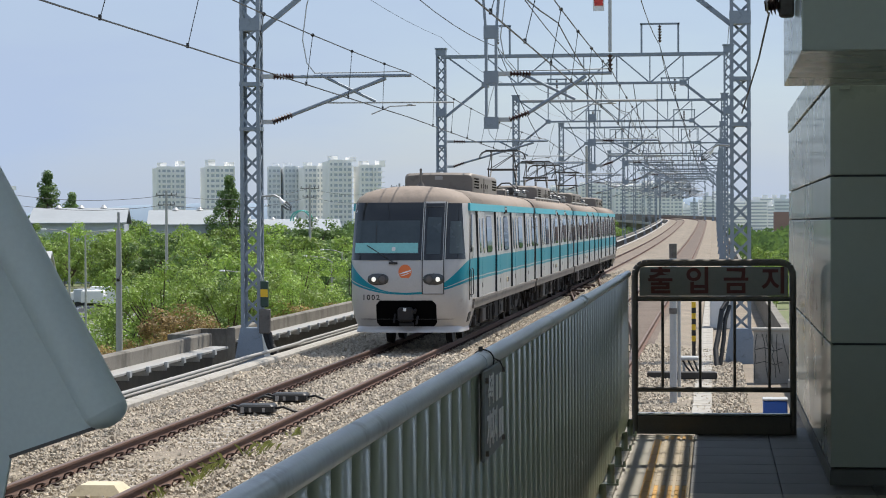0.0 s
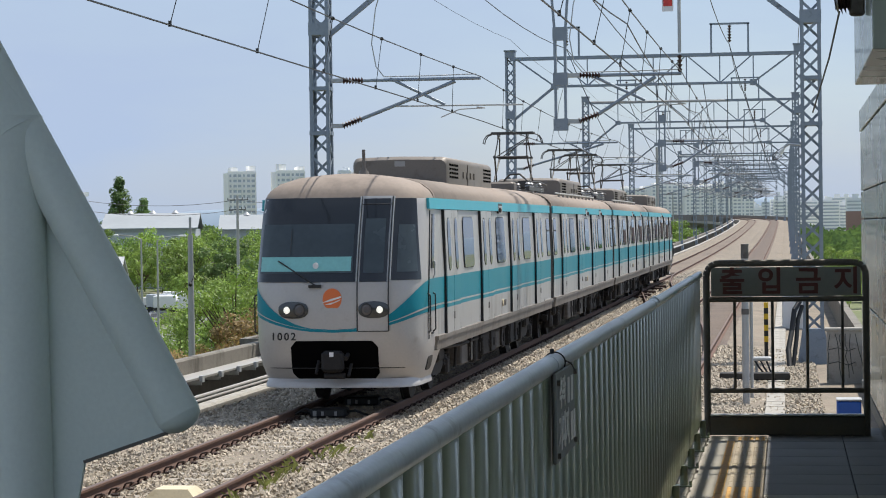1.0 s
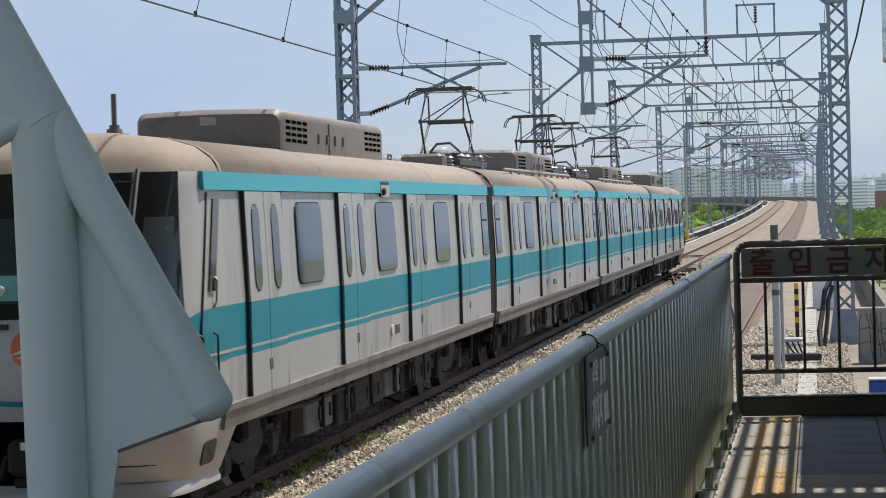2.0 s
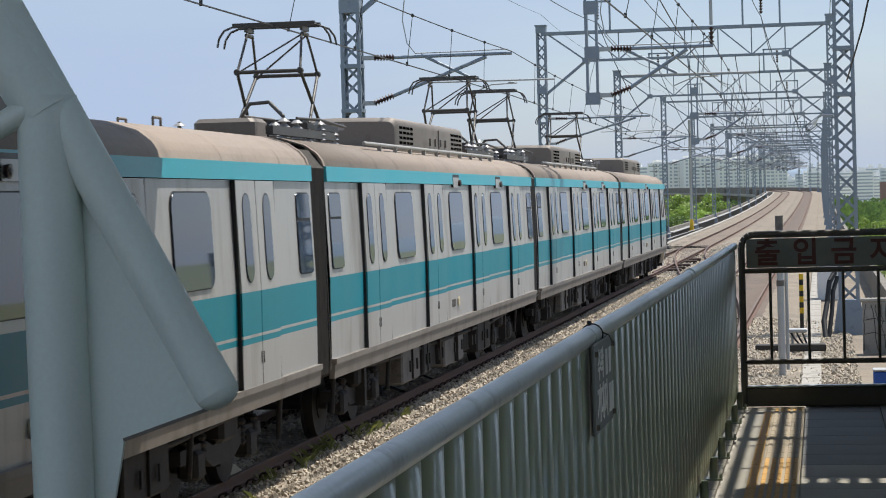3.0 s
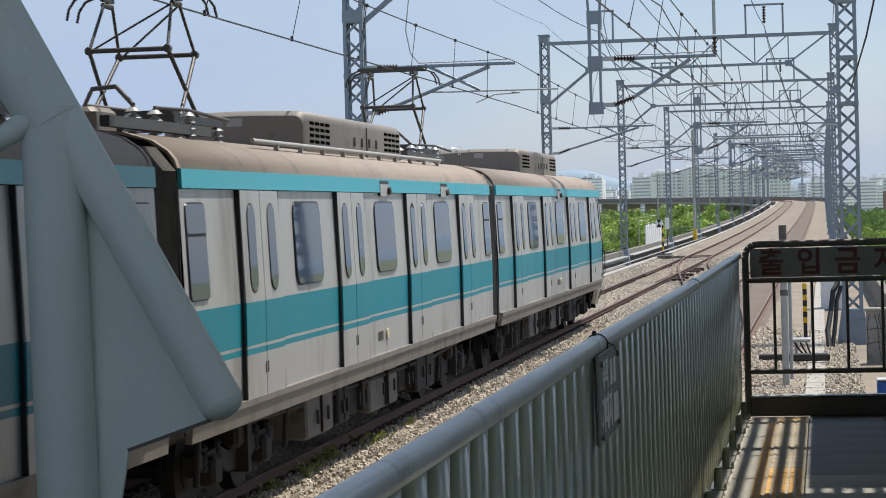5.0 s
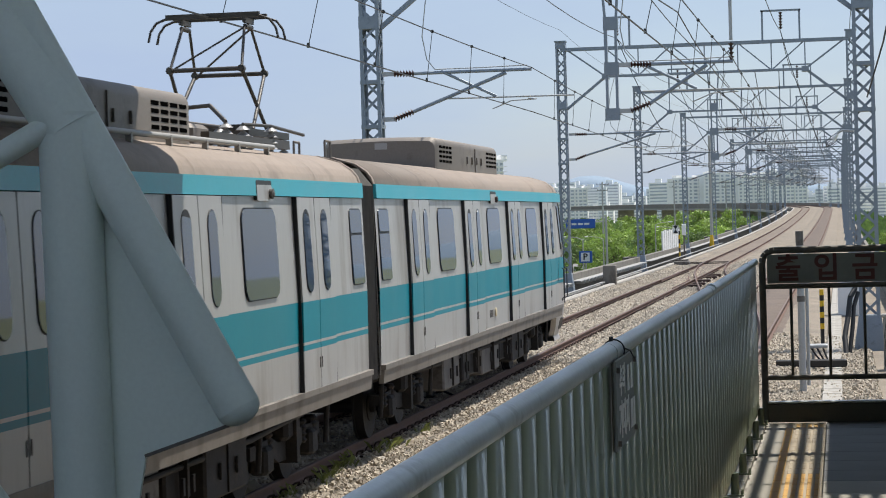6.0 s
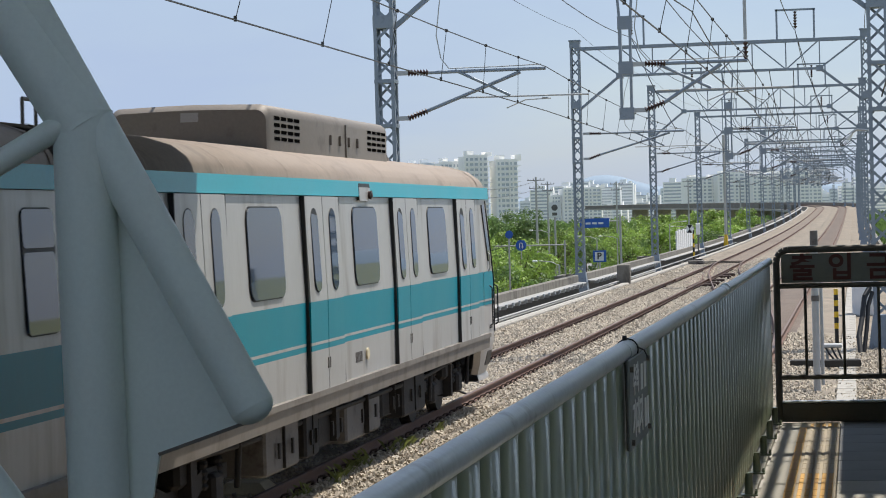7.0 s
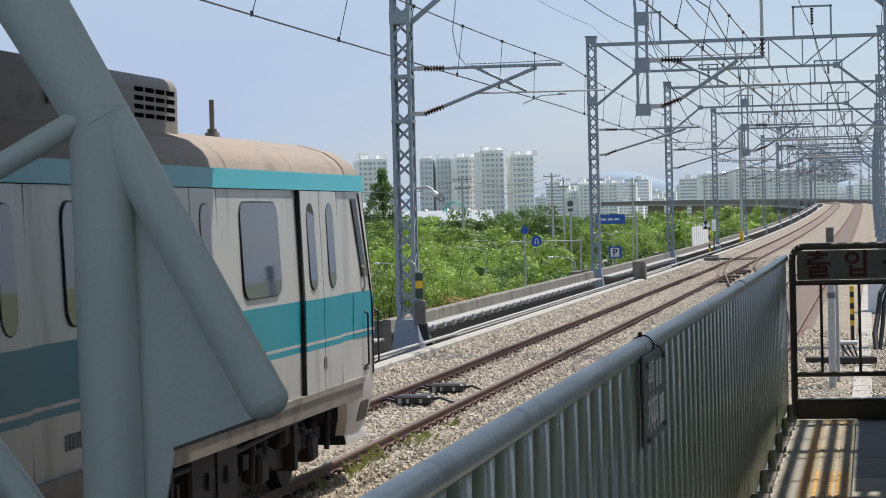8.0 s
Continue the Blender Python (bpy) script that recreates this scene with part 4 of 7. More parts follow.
def station_building():
    b = thing("station_wall", "pale green panelled station wall beside the platform end", "building")
    s = Shape()
    s.box(0.80, 6, 15.45, 24.0, 1.31, 3.86)
    part("core", s, JOINT, b)
    s = Shape()
    s.box(0.77, 6, 15.42, 24.2, FLOOR, 1.305)
    part("plinth", s, PLINTH, b)
    for z0, z1 in ((1.32, 2.135), (2.15, 2.975), (2.99, 3.26), (3.275, 3.87)):
        s = Shape()
        s.box(0.775, 6, 15.425, 15.449, z0, z1, bev=0.004)
        part("panel", s, PANEL, b)
        for y0, y1 in ((15.452, 18.2), (18.215, 21.1), (21.115, 24.0)):
            s = Shape()
            s.box(0.775, 0.799, y0, y1, z0, z1, bev=0.004)
            part("panel", s, PANEL, b)
    s = Shape()
    s.box(0.46, 6, 12.0, 15.1, 3.85, 4.4, bev=0.006)
    part("upper_beam", s, PANEL, b, "flush panels of the overhanging beam")
    s = Shape()
    s.box(0.765, 6, 15.43, 24.0, 3.885, 4.10, bev=0.004)
    part("lintel", s, PANEL, b)
    k = thing("call_box", "small pale box with a round button on the wall", "call box", pose(0.87, 15.423, 3.905))
    s = Shape()
    s.box(-0.04, 0.04, -0.03, 0.0, -0.07, 0.07, bev=0.008)
    part("case", s, PANEL, k)
    s = Shape()
    s.tube((0, -0.03, 0.01), (0, -0.045, 0.01), 0.022, 12)
    part("button", s, GATE, k)
    h = thing("wall_insulator", "brown ribbed insulator with a grey box at the wall corner", "insulator", pose(0.456, 13.0, 4.19))
    s = Shape()
    s.box(-0.085, 0.0, -0.05, 0.05, -0.075, 0.075, bev=0.012)
    part("box", s, UNDER_GREY, h)
    s = Shape()
    insulator(s, (-0.085, 0, 0.0), (-0.165, 0, -0.01), 4, 0.062)
    part("ribs", s, BROWN_INS, h)
    s = Shape()
    s.path([(-0.14, 0, -0.05), (-0.17, 1.5, -0.2), (-0.24, 4.5, -0.4)], 0.006, 5)
    part("wire", s, WIRE, h)


def roof_truss():
    """Painted steel tubes that carry the station roof, with a gusset plate."""
    t = thing("roof_truss", "grey-green painted steel tube truss with a gusset plate", "steel truss")
    y = 7.5
    s = Shape()
    s.tube((-2.54, y, -1.0), (-2.609, y, 3.36), 0.105, 28)
    part("post", s, TRUSS, t)
    s = Shape()
    a, b = Vector((-2.035, y, 2.335)), Vector((-3.28, y, 4.62))
    s.tube(a, b, 0.077, 28)
    d = (a - b).normalized()
    q = d.to_track_quat("Z", "Y")
    rings = []
    for k in range(5):
        an = k * math.pi / 8
        rings.append([tuple(a + d * 0.055 * math.sin(an) + q @ Vector((0.077 * math.cos(an) * math.cos(2 * math.pi * j / 28) + 0, 0.077 * math.cos(an) * math.sin(2 * math.pi * j / 28), 0))) for j in range(28)])
    s.loft(rings, smooth=True)
    part("diagonal_tube", s, TRUSS, t)
    s = Shape()
    s.tube((-2.598, y, 3.30), (-3.37, y, 4.53), 0.109, 28)
    part("upper_tube", s, TRUSS, t)
    s = Shape()
    s.tube((-2.60, y - 0.06, 3.345), (-3.35, y - 0.06, 2.95), 0.042, 18)
    part("brace_tube", s, TRUSS, t)
    s = Shape()
    s.tube((-3.09, y - 0.05, 2.27), (-2.76, y - 0.05, 1.83), 0.06, 18)
    part("lower_brace", s, TRUSS, t)
    s = Shape()
    s.prism([(-2.6, 3.30), (-2.02, 2.34), (-2.06, 2.285), (-2.376, 2.178), (-2.43, 1.9), (-2.43, -0.8), (-2.6, -0.8)], y + 0.03, y + 0.05)
    part("gusset_plate", s, TRUSS, t)
    s = Shape()
    s.bar((-2.376, y + 0.03, 2.175), (-2.06, y + 0.03, 2.282), 0.03, 0.012)
    part("plate_edge", s, GATE, t)
    for u in (0.18, 0.41, 0.62):
        s = Shape()
        s.tube((-2.46 + 0.36 * u, y + 0.01, 2.95 - 0.62 * u), (-2.46 + 0.36 * u, y + 0.025, 2.95 - 0.62 * u), 0.006, 6)
        part("weld_mark", s, GATE, t)
    # base of the post on the viaduct deck
    s = Shape()
    s.box(-3.0, -2.2, y - 0.4, y + 0.4, -1.0, -0.3, bev=0.03)
    part("footing", s, CONCRETE, t)


def station_roof():
    """Unseen roof over the tracks at the station, whose shade lies on the train."""
    r = thing("station_roof", "grey unseen station roof with slats added to stripe the sunlight", "roof", kind="structure")
    s = Shape()
    # Sheet edges are set by where sun should reach train, fence and floor.
    s.box(-15, -0.9, 2, 21.9, 8.2, 8.45)
    s.box(-0.895, 1.2, -12, 21.9, 8.2, 8.45)
    s.box(2.65, 8.0, -12, 23.0, 8.2, 8.45)
    part("roof_sheet", s, GALV, r)
    s = Shape()
    for k in range(5):
        s.box(-0.9, 7.6, 4 + k * 3.9, 4.15 + k * 3.9, 8.46, 8.6)
    part("cross_beam", s, GALV, r)
    # Slats and ties are added out of view to stripe the floor's sunlight.
    slat = Shape()
    slat.box(-0.028, 0.028, 2.0, 23.5, -0.02, 0.02)
    first = part("slat", slat, GALV, r, at=pose(0.646, 0, 5.5))
    for k in range(1, 11):
        again(first, "slat", pose(0.646 + k * 0.123, 0, 5.5), r)
    # Added panel out of view that keeps sun off the fence.
    edge = Shape()
    edge.box(-0.2, 0.555, 2.0, 23.5, 5.47, 5.52, bev=0.01)
    part("edge_panel", edge, GALV, r)
    tie = Shape()
    tie.box(0.34, 1.92, -0.02, 0.02, 5.525, 5.56)
    tie.tube((0.36, 0, 5.56), (0.36, 0, 8.2), 0.012, 6)
    tie.tube((1.90, 0, 5.56), (1.90, 0, 8.47), 0.012, 6)
    first = part("tie_bar", tie, GALV, r)
    for k in range(1, 17):
        again(first, "tie_bar", pose(0, 2.0 + k * 1.33, 0), r)
    s = Shape()
    for x in (-14.5, 7.6):
        for y in (9.5, 14.5):
            s.tube((x, y, GROUND if x < 0 else FLOOR), (x, y, 8.25), 0.15, 14)
    part("column", s, TRUSS, r)

    # Unseen walls, added to keep light off the fence and the train side.
    w = Shape()
    w.box(-0.95, 7.79, -12.2, -12.0, FLOOR, 8.19)
    solid("wall_behind", w, PANEL, "unseen plain wall added behind the camera to block light", "wall", "structure")
    w = Shape()
    w.box(-1.05, -0.951, -12.2, 0.8, FLOOR, 8.19)
    solid("wall_track_side", w, PANEL, "unseen plain wall added beside the tracks to block sky light", "wall", "structure")
    w = Shape()
    w.box(7.8, 8.0, -12, 15.2, FLOOR, 4.6)
    solid("wall_platform", w, PANEL, "unseen plain wall added beside the platform to block light", "wall", "structure")


def lineside():
    """Small things beyond the gate, along the near track."""
    p = thing("signal_post", "grey steel post beside the near track", "post", pose(-0.72, 40.2, -0.27))
    s = Shape()
    s.tube((0, 0, 0), (0, 0, 2.6), 0.062, 14)
    part("tube", s, GALV, p)
    s = Shape()
    s.tube((0, 0, 2.6), (0, 0, 2.85), 0.068, 14)
    s.tube((0, 0, 1.62), (0, 0, 1.72), 0.07, 14)
    part("cap", s, UNDER_GREY, p)
    s = Shape()
    s.tube((0.10, 0.1, 0.15), (0.10, 0.1, 2.2), 0.03, 10)
    part("conduit", s, GALV, p)
    m = thing("marker_post", "yellow and black striped marker post by the track", "marker post", pose(-0.48, 53, -0.25))
    for k in range(7):
        s = Shape()
        s.tube((0, 0, 0.45 + k * 0.13), (0, 0, 0.58 + k * 0.13), 0.05, 12)
        part("band", s, YELLOW if k % 2 == 0 else BLACK, m)
    s = Shape()
    s.tube((0, 0, 0), (0, 0, 0.45), 0.045, 12)
    part("foot", s, BLACK, m)
    b = Shape()
    b.box(-1.35, 0.05, 46.0, 46.2, -0.2, -0.05, bev=0.02)
    solid("buffer_beam", b, BLACK, "black steel beam lying across the ballast", "beam")
    j = thing("junction_box", "pale grey cable box on a stand with loops of cable", "junction box", pose(-0.52, 46.6, -0.27))
    s = Shape()
    s.box(-0.2, 0.2, -0.15, 0.15, 0.42, 0.5, bev=0.02)
    s.tube((-0.1, 0, 0), (-0.1, 0, 0.42), 0.03, 8)
    part("stand", s, GALV, j)
    s = Shape()
    for k in range(3):
        s.path([(-0.15 + 0.12 * k, -0.05, 0.45), (-0.05 + 0.1 * k, -0.2, 0.3), (0.1 + 0.06 * k, -0.22, 0.12), (0.35, -0.2, 0.06)], 0.02, 6)
    part("cable", s, RUBBER, j)
    s = Shape()
    s.path([(0.28, 52.2, 1.15), (0.16, 52.0, 0.95), (0.1, 51.8, 0.5), (0.02, 51.5, 0.1), (0.05, 51.2, -0.28)], 0.06, 8)
    s.path([(0.34, 52.2, 1.05), (0.24, 52.0, 0.75), (0.2, 51.8, 0.3), (0.12, 51.5, -0.28)], 0.05, 8)
    solid("mast_cable", s, RUBBER, "thick black cables down the foot of a mast", "cable")
    w = Shape()
    w.box(0.78, 1.54, 46.4, 46.6, -0.3, 0.75)
    w.box(0.74, 1.54, 46.36, 46.62, 0.75, 0.82, bev=0.015)
    solid("end_wall", w, CONCRETE, "pale concrete cross wall with thin dark lines", "wall")
    c = Shape()
    rng = random.Random(3)
    for k in range(6):
        x, z = 0.85 + 0.1 * k, 0.70
        pts = [(x, 46.395, z)]
        while z > -0.1:
            x += rng.uniform(-0.06, 0.06)
            z -= rng.uniform(0.1, 0.22)
            pts.append((min(1.5, max(0.8, x)), 46.395, z))
        c.path(pts, 0.007, 4)
    for z in (0.1, 0.38):
        c.path([(0.82, 46.395, z), (1.0, 46.395, z + 0.04), (1.2, 46.395, z - 0.03), (1.35, 46.395, z + 0.03)], 0.007, 4)
    solid("wall_cracks", c, JOINT, "dark branching lines on the cross wall", "crack", "stuff")
    b = thing("tool_box", "blue metal box on the concrete walkway", "box", pose(1.0, 38.4, -0.3))
    s = Shape()
    s.box(-0.2, 0.2, -0.2, 0.2, 0, 0.28, bev=0.02)
    part("body", s, BLUE, b)
    s = Shape()
    s.box(-0.21, 0.21, -0.21, 0.21, 0.285, 0.32, bev=0.01)
    part("lid", s, GALV, b)
    w = thing("white_cabinet", "small white equipment cabinet by the near masts", "cabinet", pose(0.2, 70, -0.3))
    s = Shape()
    s.box(-0.35, 0.35, -0.3, 0.3, 0, 1.55, bev=0.03)
    part("body", s, WHITE, w)
    s = Shape()
    s.box(-0.38, 0.38, -0.33, 0.33, 1.555, 1.6, bev=0.01)
    part("lid", s, GALV, w)
    # boxes on the first mast
    x = -10.5
    b = thing("switch_box", "dark green and grey switch boxes clamped to the mast", "switch box", pose(x, 52.75, 0))
    s = Shape()
    s.box(-0.09, 0.09, -0.12, 0.0, 1.0, 1.62, bev=0.02)
    part("green_box", s, GREEN_BOX, b)
    s = Shape()
    s.box(-0.085, 0.085, -0.135, -0.122, 1.24, 1.42)
    part("yellow_label", s, YELLOW, b)
    s = Shape()
    s.box(-0.12, 0.14, -0.16, 0.0, 0.38, 0.96, bev=0.02)
    part("grey_box", s, UNDER_GREY, b)
    s = Shape()
    s.path([(0.1, -0.06, 0.4), (0.18, -0.1, 0.1), (0.35, -0.2, -0.15), (0.38, -0.25, -0.3)], 0.07, 8)
    s.path([(0.0, -0.06, 0.4), (0.1, -0.1, 0.1), (0.26, -0.2, -0.15), (0.3, -0.25, -0.3)], 0.06, 8)
    part("cable", s, RUBBER, b)
    s = Shape()
    s.path([(-0.05, -0.06, 1.62), (-0.1, -0.06, 1.8), (-0.2, 0, 1.9)], 0.02, 6)
    part("conduit", s, GALV, b)
    f = thing("flood_lamp", "white flood lamp in a wire cage on the mast", "lamp", pose(-10.2, 52.9, 3.45))
    s = Shape()
    s.path([(-0.4, 0.1, 0.15), (-0.1, 0.0, 0.18), (0.05, 0, 0.1)], 0.025, 8)
    part("bracket", s, GALV, f)
    s = Shape()
    s.tube((0.02, 0, 0.1), (0.13, 0, -0.02), 0.03, 12, r2=0.065)
    part("shade", s, WHITE, f)
    s = Shape()
    for k in range(8):
        a = k * math.pi / 4
        s.path([(0.13 + 0.06 * math.cos(a), 0.08 * math.sin(a), -0.02 + 0.06 * math.cos(a)), (0.26 + 0.05 * math.cos(a), 0.07 * math.sin(a), -0.12 + 0.05 * math.cos(a)), (0.30, 0.03 * math.sin(a), -0.18)], 0.006, 4)
    part("cage", s, WIRE, f)
    o = copy_thing(f, pose(0.0, 52.7, 4.55, 0, 0, 160))
    o["label"] = "pale flood lamp in a wire cage on the near mast"
    box = thing("cream_trackbox", "cream plastic sensor box between the rails", "track box", pose(TRACK_1 + 0.22, 25.6, -0.19))
    s = Shape()
    s.loft([[(-0.32, -0.28, 0), (0.32, -0.28, 0), (0.32, 0.28, 0), (-0.32, 0.28, 0)], [(-0.32, -0.28, 0.05), (0.32, -0.28, 0.05), (0.32, 0.28, 0.05), (-0.32, 0.28, 0.05)], [(-0.2, -0.2, 0.17), (0.2, -0.2, 0.17), (0.2, 0.2, 0.17), (-0.2, 0.2, 0.17)]], cap=True)
    part("cover", s, CREAM, box)
    # far edge: grey cabinet, marker and signal near the second and third masts
    c = thing("lineside_cabinet", "small grey concrete cabinet on the ballast kerb", "cabinet", pose(-10.0, 99.5, -0.3))
    s = Shape()
    s.box(-0.28, 0.28, -0.3, 0.3, 0, 1.05, bev=0.03)
    part("body", s, WALL_STAIN, c)
    m = thing("marker_board", "black and yellow striped post with a crossed marker board", "track sign", pose(-10.45, 150, -0.22))
    for k in range(6):
        s = Shape()
        s.tube((0, 0, k * 0.29), (0, 0, k * 0.29 + 0.29), 0.06, 10)
        part("band", s, YELLOW if k % 2 else BLACK, m)
    s = Shape()
    s.box(-0.42, -0.04, -0.04, 0.0, 1.82, 2.36)
    part("board", s, WHITE, m)
    s = Shape()
    s.prism([(-0.41, 2.35), (-0.05, 2.35), (-0.23, 2.09)], -0.055, -0.043)
    s.prism([(-0.41, 1.83), (-0.05, 1.83), (-0.23, 2.09)], -0.055, -0.043)
    part("black_triangle", s, BLACK, m)
    s = Shape()
    s.tube((0, 0, 1.74), (0, 0, 2.0), 0.05, 10)
    s.box(-0.2, 0.0, -0.02, 0.02, 1.95, 2.0)
    part("neck", s, BLACK, m)
    g = thing("phone_post", "grey trackside post with a white box", "signal post", pose(-10.28, 152, -0.2))
    s = Shape()
    s.tube((0, 0, 0), (0, 0, 1.65), 0.05, 10)
    part("tube", s, UNDER_GREY, g)
    s = Shape()
    s.box(-0.13, 0.13, -0.1, 0.1, 1.65, 2.4, bev=0.03)
    part("box", s, WHITE, g)
    y = thing("yellow_foot_post", "pale pole with a yellow foot on the viaduct edge", "pole", pose(-10.9, 196, rise(196) - 0.2))
    s = Shape()
    s.tube((0, 0, 1.0), (0, 0, 9.5), 0.11, 10)
    part("shaft", s, POLE, y)
    s = Shape()
    s.tube((0, 0, 0), (0, 0, 1.0), 0.22, 10, r2=0.13)
    part("foot", s, YELLOW, y)


# ---- the train: 20 m cars; in a car's space the cab end is y = 0 and the body runs to y = -20 ----
def half_width(z):
    pts = [(0.40, 1.36), (0.7, 1.47), (1.0, 1.545), (2.1, 1.555), (3.42, 1.50), (3.55, 1.43), (3.68, 1.24), (3.77, 0.92), (3.82, 0.5), (3.84, 0.12)]
    for (za, wa), (zb, wb) in zip(pts, pts[1:]):
        if z <= zb:
            return wa + (wb - wa) * max(0, (z - za)) / (zb - za)
    return 0.1


def nose_at(z):
    pts = [(0.40, -0.05), (0.75, -0.30), (1.2, -0.40), (1.7, -0.41), (2.1, -0.36), (2.8, -0.10), (3.4, 0.18), (3.6, 0.32), (3.75, 0.55), (3.84, 0.85)]
    for (za, wa), (zb, wb) in zip(pts, pts[1:]):
        if z <= zb:
            u = max(0, (z - za)) / (zb - za)
            return wa + (wb - wa) * u
    return 0.6


NOSE = 1.4          # where the shaped cab end begins
EXPO = 5.0          # how square its plan is


def nose_y(x, z):
    """Where the cab front lies at x and z."""
    w = half_width(z)
    u = min(1.0, abs(x) / w)
    return -(NOSE - (NOSE - nose_at(z)) * (1 - u ** EXPO) ** (1 / EXPO))


BELT = [(1.04, 0), (1.13, 0), (1.60, 1), (1.66, 0), (1.70, 1), (2.10, 0), (3.24, 0)]
SIDE_Z = [1.04, 1.13, 1.60, 1.66, 1.69, 2.12, 2.7, 3.24]


def belt_slot(z):
    return 1 if (1.60 < z < 1.66 or 1.69 < z < 2.12) else 0


def side_patch(s, side, v0, v1, z0, z1, r, lift, depth, mi=0, lean=0.0, skew=0.0):
    """A rounded panel that follows the body side; v counts from the cab end."""
    pts = []
    for cx, cz, a0 in ((v1 - r, z1 - r, 0), (v0 + r, z1 - r, 90), (v0 + r, z0 + r, 180), (v1 - r, z0 + r, 270)):
        for k in range(5 if r > 0.02 else 1):
            a = radians(a0 + (k * 22.5 if r > 0.02 else 45))
            pts.append((cx + r * math.cos(a), cz + r * math.sin(a)))
    vm, zm = (v0 + v1) / 2, (z0 + z1) / 2
    front = [(side * (half_width(z) + lift - lean * (z - zm) + skew * (v - vm)), -v, z) for v, z in pts]
    rear = [(side * (half_width(z) + lift - depth), -v, z) for v, z in pts]
    s.loft([rear, front], mi)
    s.add(front, [tuple(range(len(front)))], mi)
    return s


def leaf(s, side, v0, v1, lift):
    """A door leaf split into the belt's colours."""
    zs = [1.14, 1.60, 1.66, 1.69, 2.12, 3.235]
    for za, zb in zip(zs, zs[1:]):
        mi = belt_slot((za + zb) / 2)
        q = [(side * (half_width(za) + lift), -v0, za), (side * (half_width(za) + lift), -v1, za), (side * (half_width(zb) + lift), -v1, zb), (side * (half_width(zb) + lift), -v0, zb)]
        p = [(side * (half_width(z) - 0.01), y, z) for (x, y, z), z in zip(q, (za, za, zb, zb))]
        s.loft([p, q], mi)
        s.add(q, [(0, 1, 2, 3)], mi)
    return s


def car_shell(car, v0, v1):
    """Body sides, roof and floor between two distances from the cab end."""
    n = 14
    vs = [v0 + (v1 - v0) * k / n for k in range(n + 1)]
    for side in (-1, 1):
        s = Shape()
        for za, zb in zip(SIDE_Z, SIDE_Z[1:]):
            s.loft([[(side * half_width(za), -v, za), (side * half_width(zb), -v, zb)] for v in vs], belt_slot((za + zb) / 2), closed=False)
        part("body_side", s, [SILVER, TEAL], car, "silver body side with a teal belt and thin line")
    s = Shape()
    s.box(-1.5, 1.5, -v1, -v0, 1.0, 1.06, 0)
    for v in (v0, v1):
        s.add([(-1.54, -v, 1.04), (1.54, -v, 1.04), (1.5, -v, 3.3), (-1.5, -v, 3.3)], [(0, 1, 2, 3)], 0)
    part("floor", s, SILVER, car)
    for side in (-1, 1):
        b = Shape()
        side_patch(b, side, v0 + (-0.70 if v0 == NOSE else 0.03), v1 - 0.02, 3.245, 3.425, 0.005, 0.035, 0.05)
        part("teal_band", b, TEAL_BAND, car, "light teal band under the roof edge")
        b = Shape()
        side_patch(b, side, v0 + (-0.3 if v0 == NOSE else 0.0), v1, 1.10, 1.165, 0.005, 0.066, 0.09)
        part("sill", b, SILL, car, "dirty ledge along the bottom of the side")
        b = Shape()
        side_patch(b, side, v0 + (-0.3 if v0 == NOSE else 0.0), v1, 0.93, 1.097, 0.005, 0.045, 0.07)
        part("sole_bar", b, SILL, car, "dirty brown-grey sole bar")
    r = Shape()
    prof = [(1.50, 3.42), (1.47, 3.50), (1.40, 3.58), (1.24, 3.68), (0.92, 3.77), (0.5, 3.82), (0, 3.84)]
    prof = prof + [(-x, z) for x, z in prof[-2::-1]]
    r.loft([[(x, -v, z) for x, z in prof] for v in (v0, v1)], closed=False, smooth=True)
    for v in (v0, v1):
        r.add([(x, -v, z) for x, z in prof], [tuple(range(len(prof)))])
    part("roof", r, ROOF, car, "dusty brown curved roof")
    for v in [v0 + 0.05, v1 - 0.05] + [v0 + 2.4 * k for k in range(1, 8)]:
        seam = Shape()
        wd = 0.05 if v in (v0 + 0.05, v1 - 0.05) else 0.008
        seam.loft([[(x * 1.004, -v - wd, z + 0.008) for x, z in prof], [(x * 1.004, -v + wd, z + 0.008) for x, z in prof]], closed=False, smooth=True)
        part("roof_seam", seam, ROOF, car)


